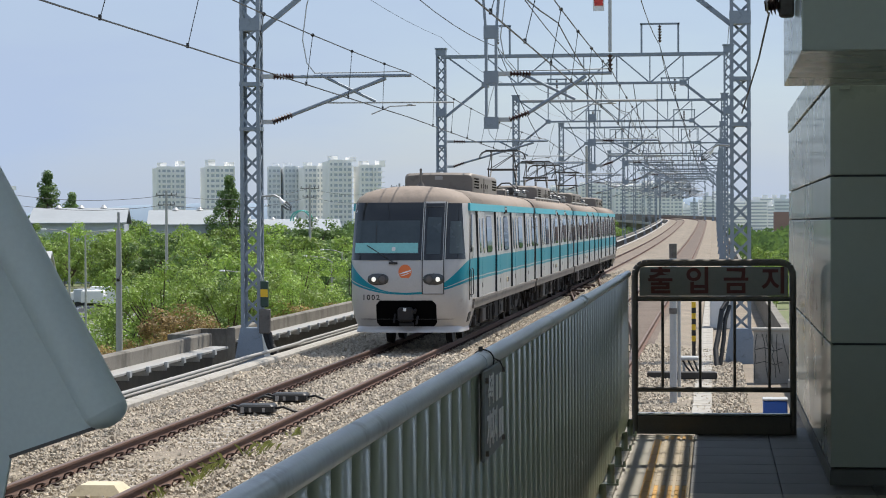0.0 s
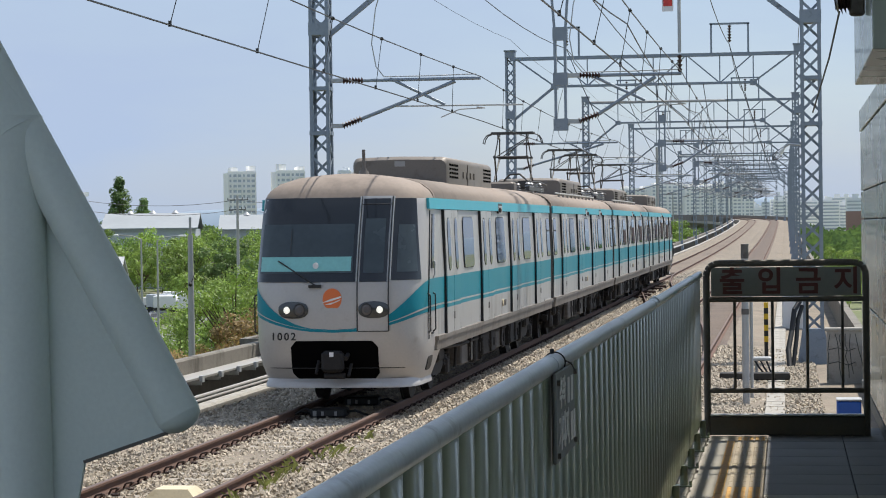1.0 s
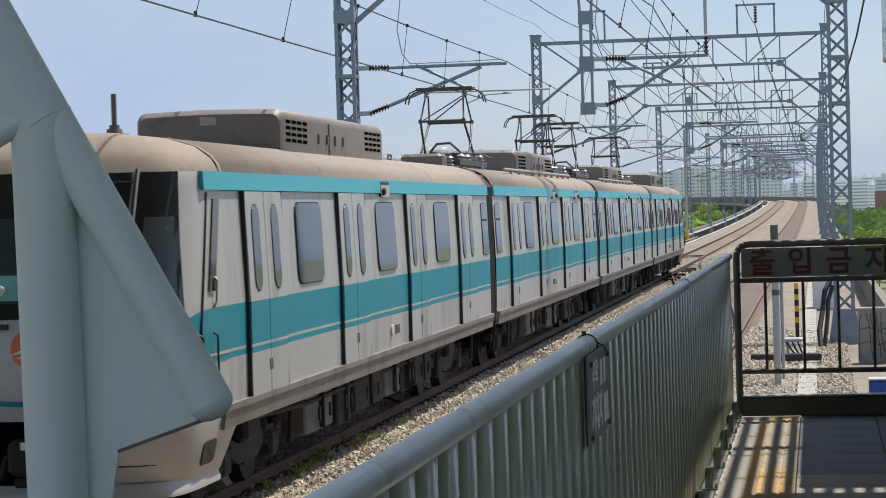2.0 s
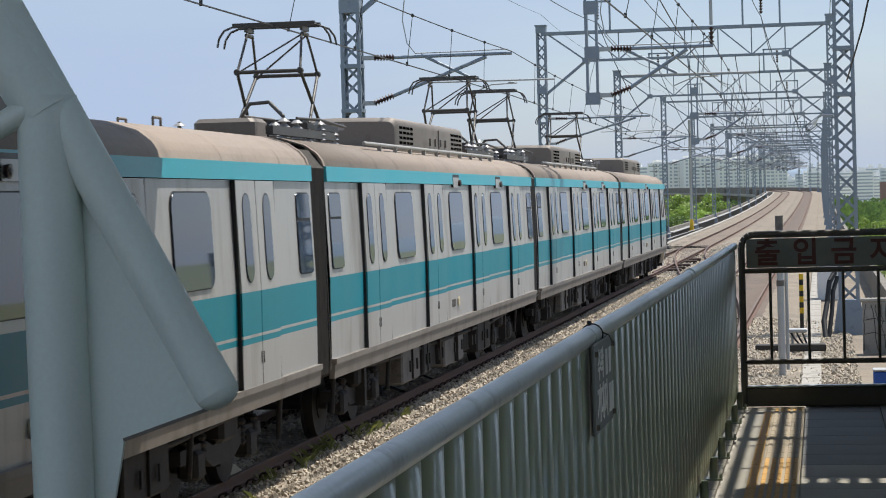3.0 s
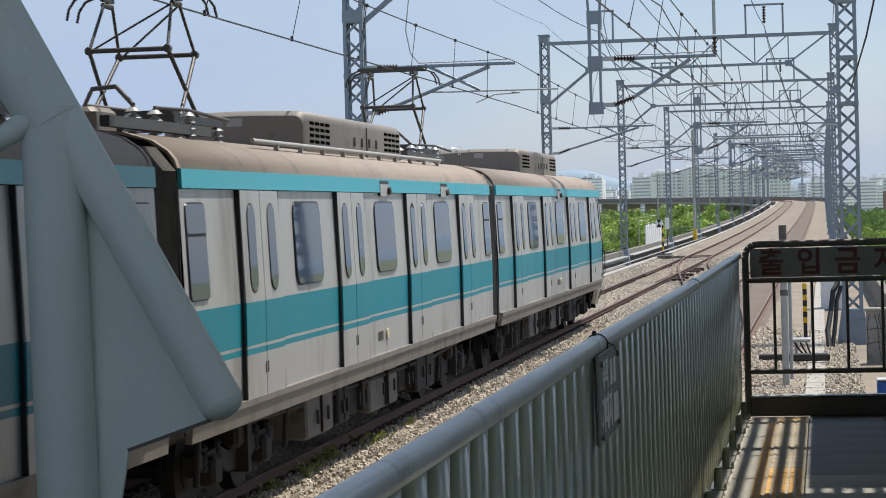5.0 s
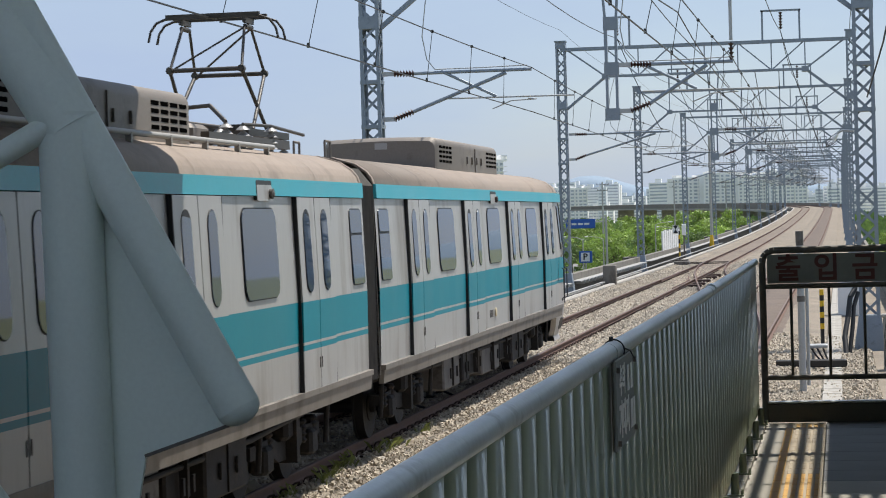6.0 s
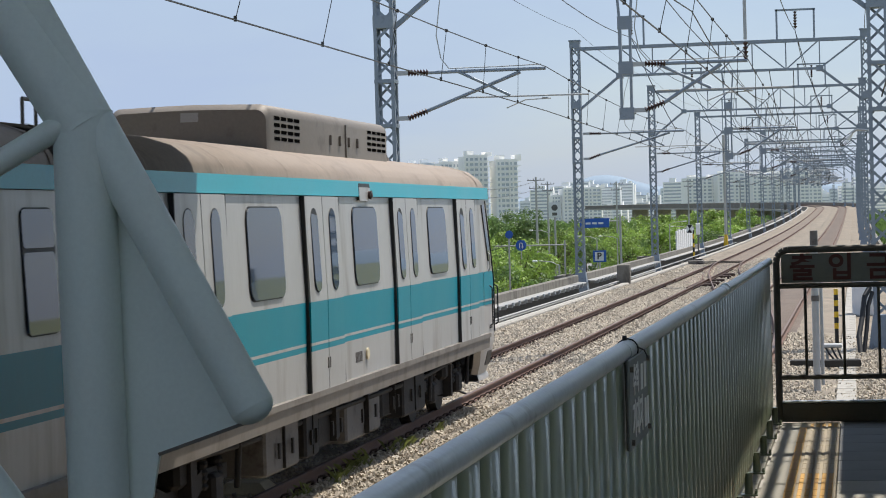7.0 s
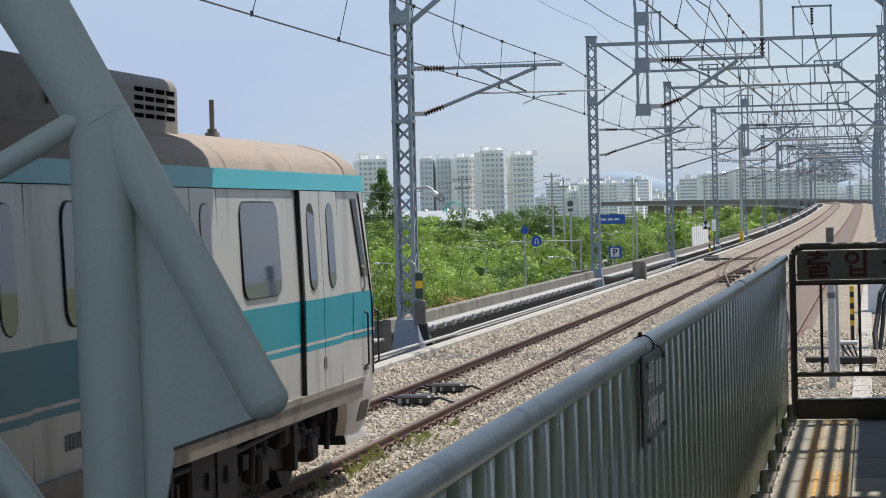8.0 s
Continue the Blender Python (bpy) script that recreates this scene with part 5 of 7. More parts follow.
def car_doors(car, doors, windows, ends):
    rng = random.Random(31)
    tilt = lambda: dict(lean=rng.uniform(0.0, 0.018), skew=rng.uniform(-0.004, 0.004))
    for side in (-1, 1):
        for c in doors:
            for x0, a, b in ((c - 0.57, c - 0.79, c - 0.012), (c + 0.27, c + 0.012, c + 0.79)):
                d = part("door_leaf", leaf(Shape(), side, a, b, 0.055), [SILVER, TEAL], car, "sliding door leaf with a narrow rounded window")
                g = Shape()
                side_patch(g, side, x0 - 0.011, x0 + 0.311, 2.209, 3.111, 0.15, 0.060, 0.03, 0)
                fr = part("window_frame", g, RUBBER, d)
                g = Shape()
                side_patch(g, side, x0, x0 + 0.30, 2.22, 3.10, 0.14, 0.066, 0.025, 0, **tilt())
                part("window", g, GLASS, d)
            g = Shape()
            for v in (c - 0.80, c + 0.80):
                side_patch(g, side, v - 0.012, v + 0.012, 1.10, 3.24, 0.004, 0.058, 0.065)
            side_patch(g, side, c - 0.013, c + 0.013, 1.14, 3.235, 0.004, 0.057, 0.02)
            part("door_seal", g, RUBBER, car, "black door seal strip")
            for e in (-0.06, 0.035):
                g = Shape()
                side_patch(g, side, c + e, c + e + 0.025, 1.38, 1.50, 0.004, 0.063, 0.02)
                part("handle", g, UNDER_GREY, d)
        for c in windows:
            g = Shape()
            side_patch(g, side, c - 0.679, c + 0.679, 2.208, 3.128, 0.15, 0.010, 0.03)
            fr = part("window_frame", g, RUBBER, car)
            g = Shape()
            side_patch(g, side, c - 0.665, c + 0.665, 2.22, 3.115, 0.145, 0.021, 0.03, 0, **tilt())
            part("window", g, GLASS, car, "dark tinted window with rounded corners")
        for c in ends:
            g = Shape()
            side_patch(g, side, c - 0.333, c + 0.333, 2.208, 3.118, 0.10, 0.010, 0.03)
            part("window_frame", g, RUBBER, car)
            g = Shape()
            side_patch(g, side, c - 0.32, c + 0.32, 2.22, 2.80, 0.05, 0.019, 0.025, 0, **tilt())
            side_patch(g, side, c - 0.32, c + 0.32, 2.83, 3.105, 0.05, 0.016, 0.025, 0, **tilt())
            part("window", g, GLASS, car)
        for c, kind in ((doors[1] - 2.5, 0), (doors[2] - 2.3, 1)):
            if kind == 0 and doors[0] < 3:
                continue
            # Raised black patch: the notch's dark slit is put in by colour.
            g = Shape()
            side_patch(g, side, c - 0.30, c + 0.32, 3.20, 3.40, 0.03, 0.037, 0.05)
            o = part("lamp_recess", g, BLACK, car)
            g = Shape()
            side_patch(g, side, c - 0.29, c + 0.31, 3.195, 3.355, 0.025, 0.041, 0.05)
            part("lamp_panel", g, SILVER, o)
            g = Shape()
            x = half_width(3.24) + 0.03
            g.tube((side * x, -c + 0.2, 3.27), (side * (x + 0.05), -c + 0.2, 3.265), 0.045, 12, r2=0.055)
            g.tube((side * (x + 0.05), -c + 0.2, 3.265), (side * (x + 0.065), -c + 0.2, 3.265), 0.04, 12, r2=0.02)
            part("side_lamp", g, BROWN_INS if kind else UNDER_GREY, o)
        c = doors[2] - 1.9
        g = Shape()
        for k in range(5):
            side_patch(g, side, c + k * 0.075, c + k * 0.075 + 0.05, 1.33, 1.45, 0.004, 0.006, 0.02)
        part("car_number_bar", g, UNDER_GREY, car)
        g = Shape()
        g.tube((side * 1.555, -c + 0.25, 1.40), (side * 1.575, -c + 0.25, 1.40), 0.07, 16)
        part("filler_cap", g, CREAM, car)


def air_unit(car, v0, v1):
    u = Shape()
    arc = [(0.87 + 0.13 * math.cos(radians(a)), 4.12 + 0.13 * math.sin(radians(a))) for a in (0, 15, 30, 45, 60, 75, 88)]
    prof = [(1.0, 3.70)] + arc + [(0.4, 4.262), (0, 4.268), (-0.4, 4.262)] + [(-x, z) for x, z in reversed(arc)] + [(-1.0, 3.70)]
    rings = []
    for v, k, dz in ((v0, 0.96, -0.06), (v0 + 0.07, 1.0, 0), (v1 - 0.07, 1.0, 0), (v1, 0.96, -0.06)):
        rings.append([(x * k, -v, z + (dz if z > 4 else 0)) for x, z in prof])
    u.loft(rings, cap=True, closed=False, smooth=True)
    body = part("air_conditioner", u, UNIT, car, "grey-brown roof air conditioner with louvred sides")
    # Louvre slots are raised black blocks; their inner shade is only colour.
    g = Shape()
    for side in (-1, 1):
        for base in (v0 + 0.15, v1 - 1.35):
            for i in range(4):
                for j in range(4):
                    a = base + i * 0.3
                    z = 3.86 + j * 0.075
                    g.box(side * 0.99, side * 1.005, -a - 0.25, -a, z, z + 0.042, bev=0.007)
    part("louvre", g, HOLE, body)["kind"] = "stuff"
    g = Shape()
    for side in (-1, 1):
        for k in range(4):
            v = v0 + 1.9 + k * 0.5
            g.box(side * 1.0, side * 1.03, -v - 0.05, -v, 3.88, 4.0)
        g.box(side * 1.0, side * 1.02, -v0 - 2.6, -v0 - 2.55, 3.75, 4.15)
    part("lifting_lug", g, UNIT, body)["kind"] = "stuff"
    for v in (v0 - 0.003, v1 + 0.003):
        g = Shape()
        g.box(-0.1, 0.12, -v - 0.003, -v + 0.003, 4.08, 4.18)
        part("maker_plate", g, GREY_INS, body)


def roof_pipes(car, v0, v1):
    g = Shape()
    for x, r, z in ((1.15, 0.035, 3.79), (-1.15, 0.035, 3.79)):
        g.tube((x, -v0, z), (x, -v1, z), r * 0.8, 8)
        v = v0 + 0.3
        while v < v1:
            g.box(x - 0.03, x + 0.03, -v - 0.02, -v + 0.02, 3.66, z + 0.01)
            v += 1.2
    part("roof_pipe", g, PIPE, car)


def pantograph(car, v):
    p = new("pantograph")
    p.parent = car
    p["label"] = "raised dark diamond pantograph"
    y = -v
    b = Shape()
    for x in (-0.62, 0.62):
        b.bar((x, y - 0.95, 4.0), (x, y + 0.95, 4.0), 0.08, 0.08)
    for yy in (-0.9, -0.3, 0.3, 0.9):
        b.bar((-0.62, y + yy, 4.0), (0.62, y + yy, 4.0), 0.07, 0.07)
    b.box(-0.4, 0.4, y - 0.2, y + 0.25, 3.9, 4.12)
    part("base_frame", b, PANTO, p)
    i = Shape()
    for x in (-0.62, 0.62):
        for yy in (-0.8, 0.8):
            insulator(i, (x, y + yy, 3.72), (x, y + yy, 3.97), 4, 0.09)
    part("insulator", i, GREY_INS, p)
    for d in (-1, 1):
        yk = y + d * 0.52
        for x in (-1, 1):
            a = Shape()
            a.tube((x * 0.54, y - d * 0.34, 4.05), (x * 0.47, yk, 4.74), 0.025, 8)
            a.tube((x * 0.47, yk - 0.04, 4.74), (x * 0.47, yk + 0.04, 4.74), 0.045, 8)
            part("lower_arm", a, PANTO, p)
            a = Shape()
            a.tube((x * 0.47, yk, 4.74), (x * 0.41, y + d * 0.14, 5.26), 0.019, 8)
            part("upper_arm", a, PANTO, p)
        a = Shape()
        a.tube((-0.50, yk, 4.74), (0.50, yk, 4.74), 0.026, 8)
        a.tube((-0.41, yk, 4.76), (0.41, y + d * 0.14, 5.24), 0.013, 6)
        part("cross_brace", a, PANTO, p)
    h = Shape()
    for d in (-1, 1):
        pts = [(-0.86, y + d * 0.17, 5.10), (-0.83, y + d * 0.17, 5.22), (-0.75, y + d * 0.17, 5.32), (-0.6, y + d * 0.17, 5.37), (0.6, y + d * 0.17, 5.37), (0.75, y + d * 0.17, 5.32), (0.83, y + d * 0.17, 5.22), (0.86, y + d * 0.17, 5.10)]
        h.path(pts, 0.016, 6)
        h.box(-0.62, 0.62, y + d * 0.17 - 0.03, y + d * 0.17 + 0.03, 5.35, 5.41)
    for x in (-0.42, 0.42):
        h.box(x - 0.02, x + 0.02, y - 0.2, y + 0.2, 5.29, 5.35)
        h.tube((x, y - 0.15, 5.25), (x, y + 0.15, 5.25), 0.03, 8)
        h.tube((x, y, 5.25), (x, y, 5.32), 0.02, 8)
    part("collector_head", h, PANTO, p)


def roof_gear(car, v):
    """Breaker, insulators and leads beside a pantograph."""
    g = Shape()
    g.box(-0.5, 0.35, -v - 0.35, -v + 0.35, 3.78, 4.06, bev=0.05)
    part("breaker_box", g, UNIT, car)
    for x, y in ((0.75, -0.3), (0.75, 0.4), (-0.8, 0), (0.3, 0.9), (0.9, 1.1)):
        g = Shape()
        insulator(g, (x, -v + y, 3.72), (x, -v + y, 4.05), 5, 0.09)
        part("post_insulator", g, GREY_INS, car)
    g = Shape()
    g.path([(0.75, -v - 0.3, 4.06), (0.5, -v - 0.1, 4.25), (0.2, -v, 4.24), (0.0, -v + 0.3, 4.1), (0.3, -v + 0.9, 4.06)], 0.025, 6)
    g.path([(0.75, -v + 0.4, 4.06), (0.9, -v + 1.1, 4.06), (0.95, -v + 2.5, 4.0)], 0.02, 6)
    g.bar((0.9, -v - 1.6, 3.86), (0.9, -v + 1.8, 3.86), 0.1, 0.1)
    part("lead", g, PANTO, car)


def bogie(car, v):
    b = new("bogie")
    b.parent = car
    b.matrix_basis = pose(0, -v, 0)
    f = Shape()
    for x in (-1.02, 1.02):
        f.loft([[(x - 0.07, y, z0), (x + 0.07, y, z0), (x + 0.07, y, z1), (x - 0.07, y, z1)] for y, z0, z1 in ((-1.6, 0.48, 0.62), (-0.7, 0.45, 0.64), (-0.4, 0.34, 0.56), (0.4, 0.34, 0.56), (0.7, 0.45, 0.64), (1.6, 0.48, 0.62))], cap=True)
        f.box(x - 0.16, x + 0.16, -0.32, 0.32, 0.56, 0.9, bev=0.05)
        f.box(x - 0.05, x + 0.2, -0.06, 0.06, 0.3, 1.0)
    f.box(-0.95, 0.95, -0.25, 0.25, 0.4, 0.75)
    part("frame", f, UNDER, b)
    for y in (-1.05, 1.05):
        for x in (-0.76, 0.76):
            w = Shape()
            k = 1 if x > 0 else -1
            w.tube((x - 0.06, y, 0.43), (x + 0.06, y, 0.43), 0.428, 28)
            w.tube((x - k * 0.06, y, 0.43), (x - k * 0.09, y, 0.43), 0.455, 28)
            w.tube((x + k * 0.055, y, 0.43), (x + k * 0.075, y, 0.43), 0.2, 16)
            part("wheel", w, UNDER, b, "dark steel wheel")
        w = Shape()
        w.tube((-0.9, y, 0.43), (0.9, y, 0.43), 0.08, 12)
        part("axle", w, UNDER, b)
    for y in (-1.05, 1.05):
        for x in (-1.05, 1.05):
            g = Shape()
            g.box(x - 0.1, x + 0.12, y - 0.16, y + 0.16, 0.28, 0.58, bev=0.04)
            o = part("axle_box", g, UNDER, b)
            for d in (-0.26, 0.26):
                g = Shape()
                g.loft([[(x + r * math.cos(j * math.pi / 5), y + d + r * math.sin(j * math.pi / 5), 0.44 + k * 0.035) for j in range(10)] for k, r in enumerate((0.06, 0.085, 0.06, 0.085, 0.06, 0.085, 0.06, 0.085, 0.06))], cap=True)
                part("spring", g, UNDER, b)
    return b


def underframe(car, v0, v1):
    rng = random.Random(9)
    g = Shape()
    g.box(-1.3, 1.3, -v1, -v0, 0.92, 1.0)
    g.bar((1.2, -v0, 0.96), (1.2, -v1, 0.96), 0.16, 0.12)
    g.bar((-1.2, -v0, 0.96), (-1.2, -v1, 0.96), 0.16, 0.12)
    part("underframe", g, UNDER, car)
    v = 5.6
    k = 0
    while v < 14.0:
        L = (1.5, 0.8, 1.9, 1.1, 0.6, 1.4)[k % 6]
        for side in (-1, 1):
            lo = 0.36 + 0.12 * rng.random()
            g = Shape()
            g.box(side * 0.45, side * (1.28 + 0.1 * rng.random()), -v - L, -v, lo, 0.915, bev=0.03)
            o = part("equipment_box", g, UNDER_GREY if (k + (side > 0)) % 3 == 0 else UNDER, car)
            for j in range(2):
                g = Shape()
                g.box(side * 1.38, side * 1.405, -v - L * (0.3 + 0.4 * j) - 0.03, -v - L * (0.3 + 0.4 * j) + 0.03, 0.56, 0.72)
                part("latch", g, UNDER, o)
            g = Shape()
            g.box(side * 1.3, side * 1.388, -v - L * 0.5 - 0.008, -v - L * 0.5 + 0.008, lo + 0.03, 0.9)
            part("lid_joint", g, UNDER, o)
        v += L + 0.25
        k += 1
    g = Shape()
    for side in (-1, 1):
        g.path([(side * 1.3, -2.0, 0.9), (side * 1.34, -5.4, 0.8), (side * 1.3, -14.6, 0.82), (side * 1.3, -18.5, 0.9)], 0.03, 6)
        for v in (1.8, 4.9, 15.0, 18.6):
            g.tube((side * 1.32, -v, 0.95), (side * 1.28, -v, 0.42), 0.035, 6)
    part("brake_pipe", g, UNDER, car)


def nose_patch(x0, x1, z0, z1, lift, nx=14, nz=10, mi=0, s=None, edge=0.02):
    """A panel on the cab front; x0 and x1 may change with z."""
    s = s or Shape()
    grid = []
    for i in range(nz + 1):
        z = z0 + (z1 - z0) * i / nz
        a = x0(z) if callable(x0) else x0
        b = x1(z) if callable(x1) else x1
        grid.append([(a + (b - a) * j / nx, nose_y(a + (b - a) * j / nx, z), z) for j in range(nx + 1)])
    front = []
    for row in grid:
        r = []
        for x, y, z in row:
            e = 0.004
            dx = (nose_y(x + e, z) - nose_y(x - e, z)) / (2 * e)
            nrm = Vector((-dx, 1, 0)).normalized()
            r.append((x + nrm.x * lift, y + nrm.y * lift, z))
        front.append(r)
    s.loft(front, mi, closed=False, smooth=True)
    back_ = [[(x * 0.995, y - edge, z) for x, y, z in row] for row in front]
    loop = lambda g: g[0] + [r[-1] for r in g[1:]] + g[-1][-2::-1] + [r[0] for r in g[-2:0:-1]]
    s.loft([loop(back_), loop(front)], mi)
    return s


def cab(car):
    """The cab is laid out as seen from outside, then turned into the car's space."""
    before = set(car.children_recursive)
    cab_parts(car)
    for o in car.children_recursive:
        if o not in before and not o.name.startswith("digit"):
            o.data.transform(Matrix.Diagonal((-1, 1, 1, 1)))
            o.data.flip_normals()


def cab_parts(car):
    zs = [0.52, 0.6, 0.72, 0.75, 0.9, 1.05, 1.2, 1.35, 1.5, 1.65, 1.8, 1.95, 2.1, 2.3, 2.5, 2.7, 2.9, 3.1, 3.3, 3.42, 3.5, 3.56, 3.62, 3.68, 3.73, 3.77, 3.80, 3.82, 3.835, 3.84]
    n = 40
    s = Shape()
    rows = []
    for z in zs:
        w, f = half_width(z), nose_at(z)
        row = []
        for k in range(n + 1):
            a = math.pi * k / n
            c, d = math.cos(a), math.sin(a)
            x = w * math.copysign(abs(c) ** (2 / EXPO), c)
            row.append((x, -(NOSE - (NOSE - f) * abs(d) ** (2 / EXPO)), z))
        rows.append(row)
    s.loft([r for r in rows if r[0][2] <= 3.46 or True][:20], 0, closed=False, smooth=True)
    s.loft(rows[19:], 1, closed=False, smooth=True)
    part("cab_front", s, [FRONT, ROOF], car, "rounded silver cab front")
    # glass: windscreen, emergency door, corner window
    top, low = 3.44, 2.10
    left = lambda z: -half_width(z) * (0.93 if z > 3.3 else 0.955)
    g = part("windscreen", nose_patch(left, 0.40, low, top, 0.012, 20, 10), SCREEN, car, "large dark windscreen")
    # Patch laid over the glass: the reflection is put into its colour.
    part("lower_glass", nose_patch(lambda z: left(z) + 0.10, 0.33, 2.24, 3.02, 0.018, 20, 8), GLASS_SHEEN, g, "paler patch over the windscreen, painted as its reflection")
    part("desk_cover", nose_patch(lambda z: left(z) + 0.12, 0.30, 2.27, 2.50, 0.024, 20, 4), DESK, g, "pale teal desk edge behind the windscreen")
    s = Shape()
    x, z = -0.33, 2.36
    s.tube((x, nose_y(x, z), z), (x, nose_y(x, z) + 0.05, z), 0.05, 14)
    part("wiper_pivot_dot", s, WHITE, g)
    d = part("emergency_door", nose_patch(0.43, 0.97, 1.32, top + 0.02, 0.010, 8, 14), FRONT, car, "front emergency door with a dark window")
    part("door_window", nose_patch(0.46, 0.94, low, top - 0.02, 0.018, 8, 10), SCREEN, d)
    part("door_pane", nose_patch(0.52, 0.88, 2.24, 3.10, 0.024, 8, 8), GLASS_SHEEN, d)
    s = Shape()
    for x in (0.425, 0.975):
        pts = [(x, nose_y(x, z) + 0.015, z) for z in (1.32, 1.5, 1.7, 1.9, 2.1, 2.4, 2.7, 3.0, 3.3, 3.45)]
        s.path(pts, 0.011, 6)
    pts = [(0.43 + 0.54 * k / 6, nose_y(0.43 + 0.54 * k / 6, 3.33) + 0.02, 3.33) for k in range(7)]
    s.path(pts, 0.007, 6)
    pts = [(0.43 + 0.54 * k / 6, nose_y(0.43 + 0.54 * k / 6, 1.32) + 0.015, 1.32) for k in range(7)]
    s.path(pts, 0.007, 6)
    part("door_seam", s, BLACK, d)
    s = Shape()
    for x in (0.405, 1.0):
        pts = [(x, nose_y(x, z) + 0.02, z) for z in (2.1, 2.4, 2.7, 3.0, 3.3, 3.45)]
        s.path(pts, 0.012, 6)
    part("door_rail", s, GALV, d)
    part("corner_window", nose_patch(1.01, lambda z: half_width(z) * (0.95 - 0.035 * (z - 2.1)), low + 0.02, top - 0.02, 0.012, 16, 10), SCREEN, car, "dark curved corner window")
    part("corner_pane", nose_patch(1.10, lambda z: half_width(z) * (0.925 - 0.035 * (z - 2.1)), 2.25, 3.0, 0.017, 14, 8), GLASS_SHEEN, car)
    # teal crescent over the front, running round the corners into the belt
    def crescent(low_, high_, lift, name, m, label=""):
        st = Shape()
        for side in (-1, 1):
            rings = []
            for k in range(46):
                a = math.pi / 2 * (1 - k / 45)
                c2 = math.cos(a) ** (2 / EXPO) if k else 0.0
                ring = []
                for j in range(5):
                    u = c2
                    za, zb = low_(u), high_(u)
                    z = za + (zb - za) * j / 4
                    w, f = half_width(z), nose_at(z)
                    ring.append((side * (w + lift) * c2, -(NOSE - (NOSE - f + lift) * math.sin(a) ** (2 / EXPO)) if k < 45 else -NOSE, z))
                rings.append(ring)
            st.loft(rings, closed=False, smooth=True)
        part(name, st, m, car, label)

    crescent(lambda u: 1.30 + 0.30 * u ** 2.2, lambda u: 1.345 + 0.775 * u ** 2.6, 0.006, "front_stripe", TEAL, "teal crescent stripe across the front")
    crescent(lambda u: 1.335 + 0.325 * u ** 2.2, lambda u: 1.335 + 0.355 * u ** 2.2, 0.011, "front_line", FRONT)
    # headlamps
    for side in (-1, 1):
        x0 = side * 0.72
        ring = []
        s = Shape()
        for rr, lift in ((1.0, 0.008), (0.9, 0.03), (0.0, 0.036)):
            row = []
            for k in range(24):
                a = 2 * math.pi * k / 24
                x, z = x0 + 0.275 * rr * math.copysign(abs(math.cos(a)) ** 0.8, math.cos(a)), 1.66 + 0.135 * rr * math.copysign(abs(math.sin(a)) ** 0.8, math.sin(a))
                row.append((x, nose_y(x, z) + lift, z))
            ring.append(row)
        s.loft(ring, smooth=True)
        lamp = part("headlamp", s, LAMP_GLASS, car, "oval headlamp unit with one lit lamp")
        for dx, m, r in ((0.11, LAMP_ON, 0.056), (-0.12, LAMP_OFF, 0.085)):
            x = x0 + side * dx
            s = Shape()
            y = nose_y(x, 1.66) + 0.034
            s.tube((x, y - 0.03, 1.66), (x, y + 0.01, 1.66), r, 18)
            s.tube((x, y + 0.01, 1.66), (x, y + 0.022, 1.66), r * 0.97, 18, r2=r * 0.6)
            part("lamp", s, m, lamp)
            s = Shape()
            s.tube((x, y - 0.04, 1.66), (x, y + 0.004, 1.66), r * 1.25, 18)
            part("lamp_ring", s, BLACK, lamp)
    # mark and number
    s = Shape()
    x0, z0 = -0.02, 1.83
    s.tube((x0, nose_y(x0, z0) - 0.02, z0), (x0, nose_y(x0, z0) + 0.012, z0), 0.17, 32)
    mark = part("round_mark", s, ORANGE, car, "orange round mark with white swooshes")
    s = Shape()
    y = nose_y(x0, z0) + 0.016
    s.add([(x0 - 0.19, y, z0 - 0.06), (x0 - 0.05, y, z0 - 0.005), (x0 + 0.16, y, z0 + 0.05), (x0 + 0.16, y, z0 + 0.02), (x0 - 0.02, y, z0 - 0.03)], [(0, 1, 2, 3, 4)])
    s.add([(x0 - 0.13, y, z0 - 0.085), (x0 + 0.02, y, z0 - 0.05), (x0 + 0.17, y, z0 - 0.0), (x0 + 0.12, y, z0 - 0.03), (x0 - 0.03, y, z0 - 0.085)], [(0, 1, 2, 3, 4)])
    part("swoosh", s, WHITE, mark)
    face = Matrix.Rotation(radians(180), 4, "Z") @ Matrix.Rotation(radians(90), 4, "X")
    # seen from outside, the number stands below the lamp on one side
    for k, c in enumerate("1002"):
        x = 1.10 - k * 0.125
        letters("digit", c, 0.17, Matrix.Translation((x, nose_y(x, 1.24) + 0.006, 1.235)) @ face, car, BLACK, 0.002)
    # coupler recess (a flat black panel in place of its shade), coupler and skirt
    hole = part("coupler_opening", nose_patch(lambda z: -0.78 + 0.10 * max(0, abs(z - 0.86) / 0.31 - 0.7) / 0.3, lambda z: 0.78 - 0.10 * max(0, abs(z - 0.86) / 0.31 - 0.7) / 0.3, 0.55, 1.17, 0.006, 16, 12), HOLE, car, "black panel standing for the shaded recess round the coupler")
    s = Shape()
    s.box(-0.09, 0.09, 0.1, 0.5, 0.72, 0.98, bev=0.04)
    s.box(-0.2, 0.2, 0.42, 0.58, 0.68, 1.02, bev=0.05)
    s.tube((-0.16, 0.44, 0.62), (0.2, 0.44, 0.62), 0.05, 10)
    s.tube((0.24, 0.34, 0.95), (0.24, 0.52, 0.9), 0.04, 10)
    s.tube((0.3, 0.36, 0.8), (0.28, 0.51, 0.62), 0.03, 8)
    s.tube((-0.28, 0.36, 0.85), (-0.3, 0.49, 0.66), 0.03, 8)
    part("coupler", s, UNDER, hole)
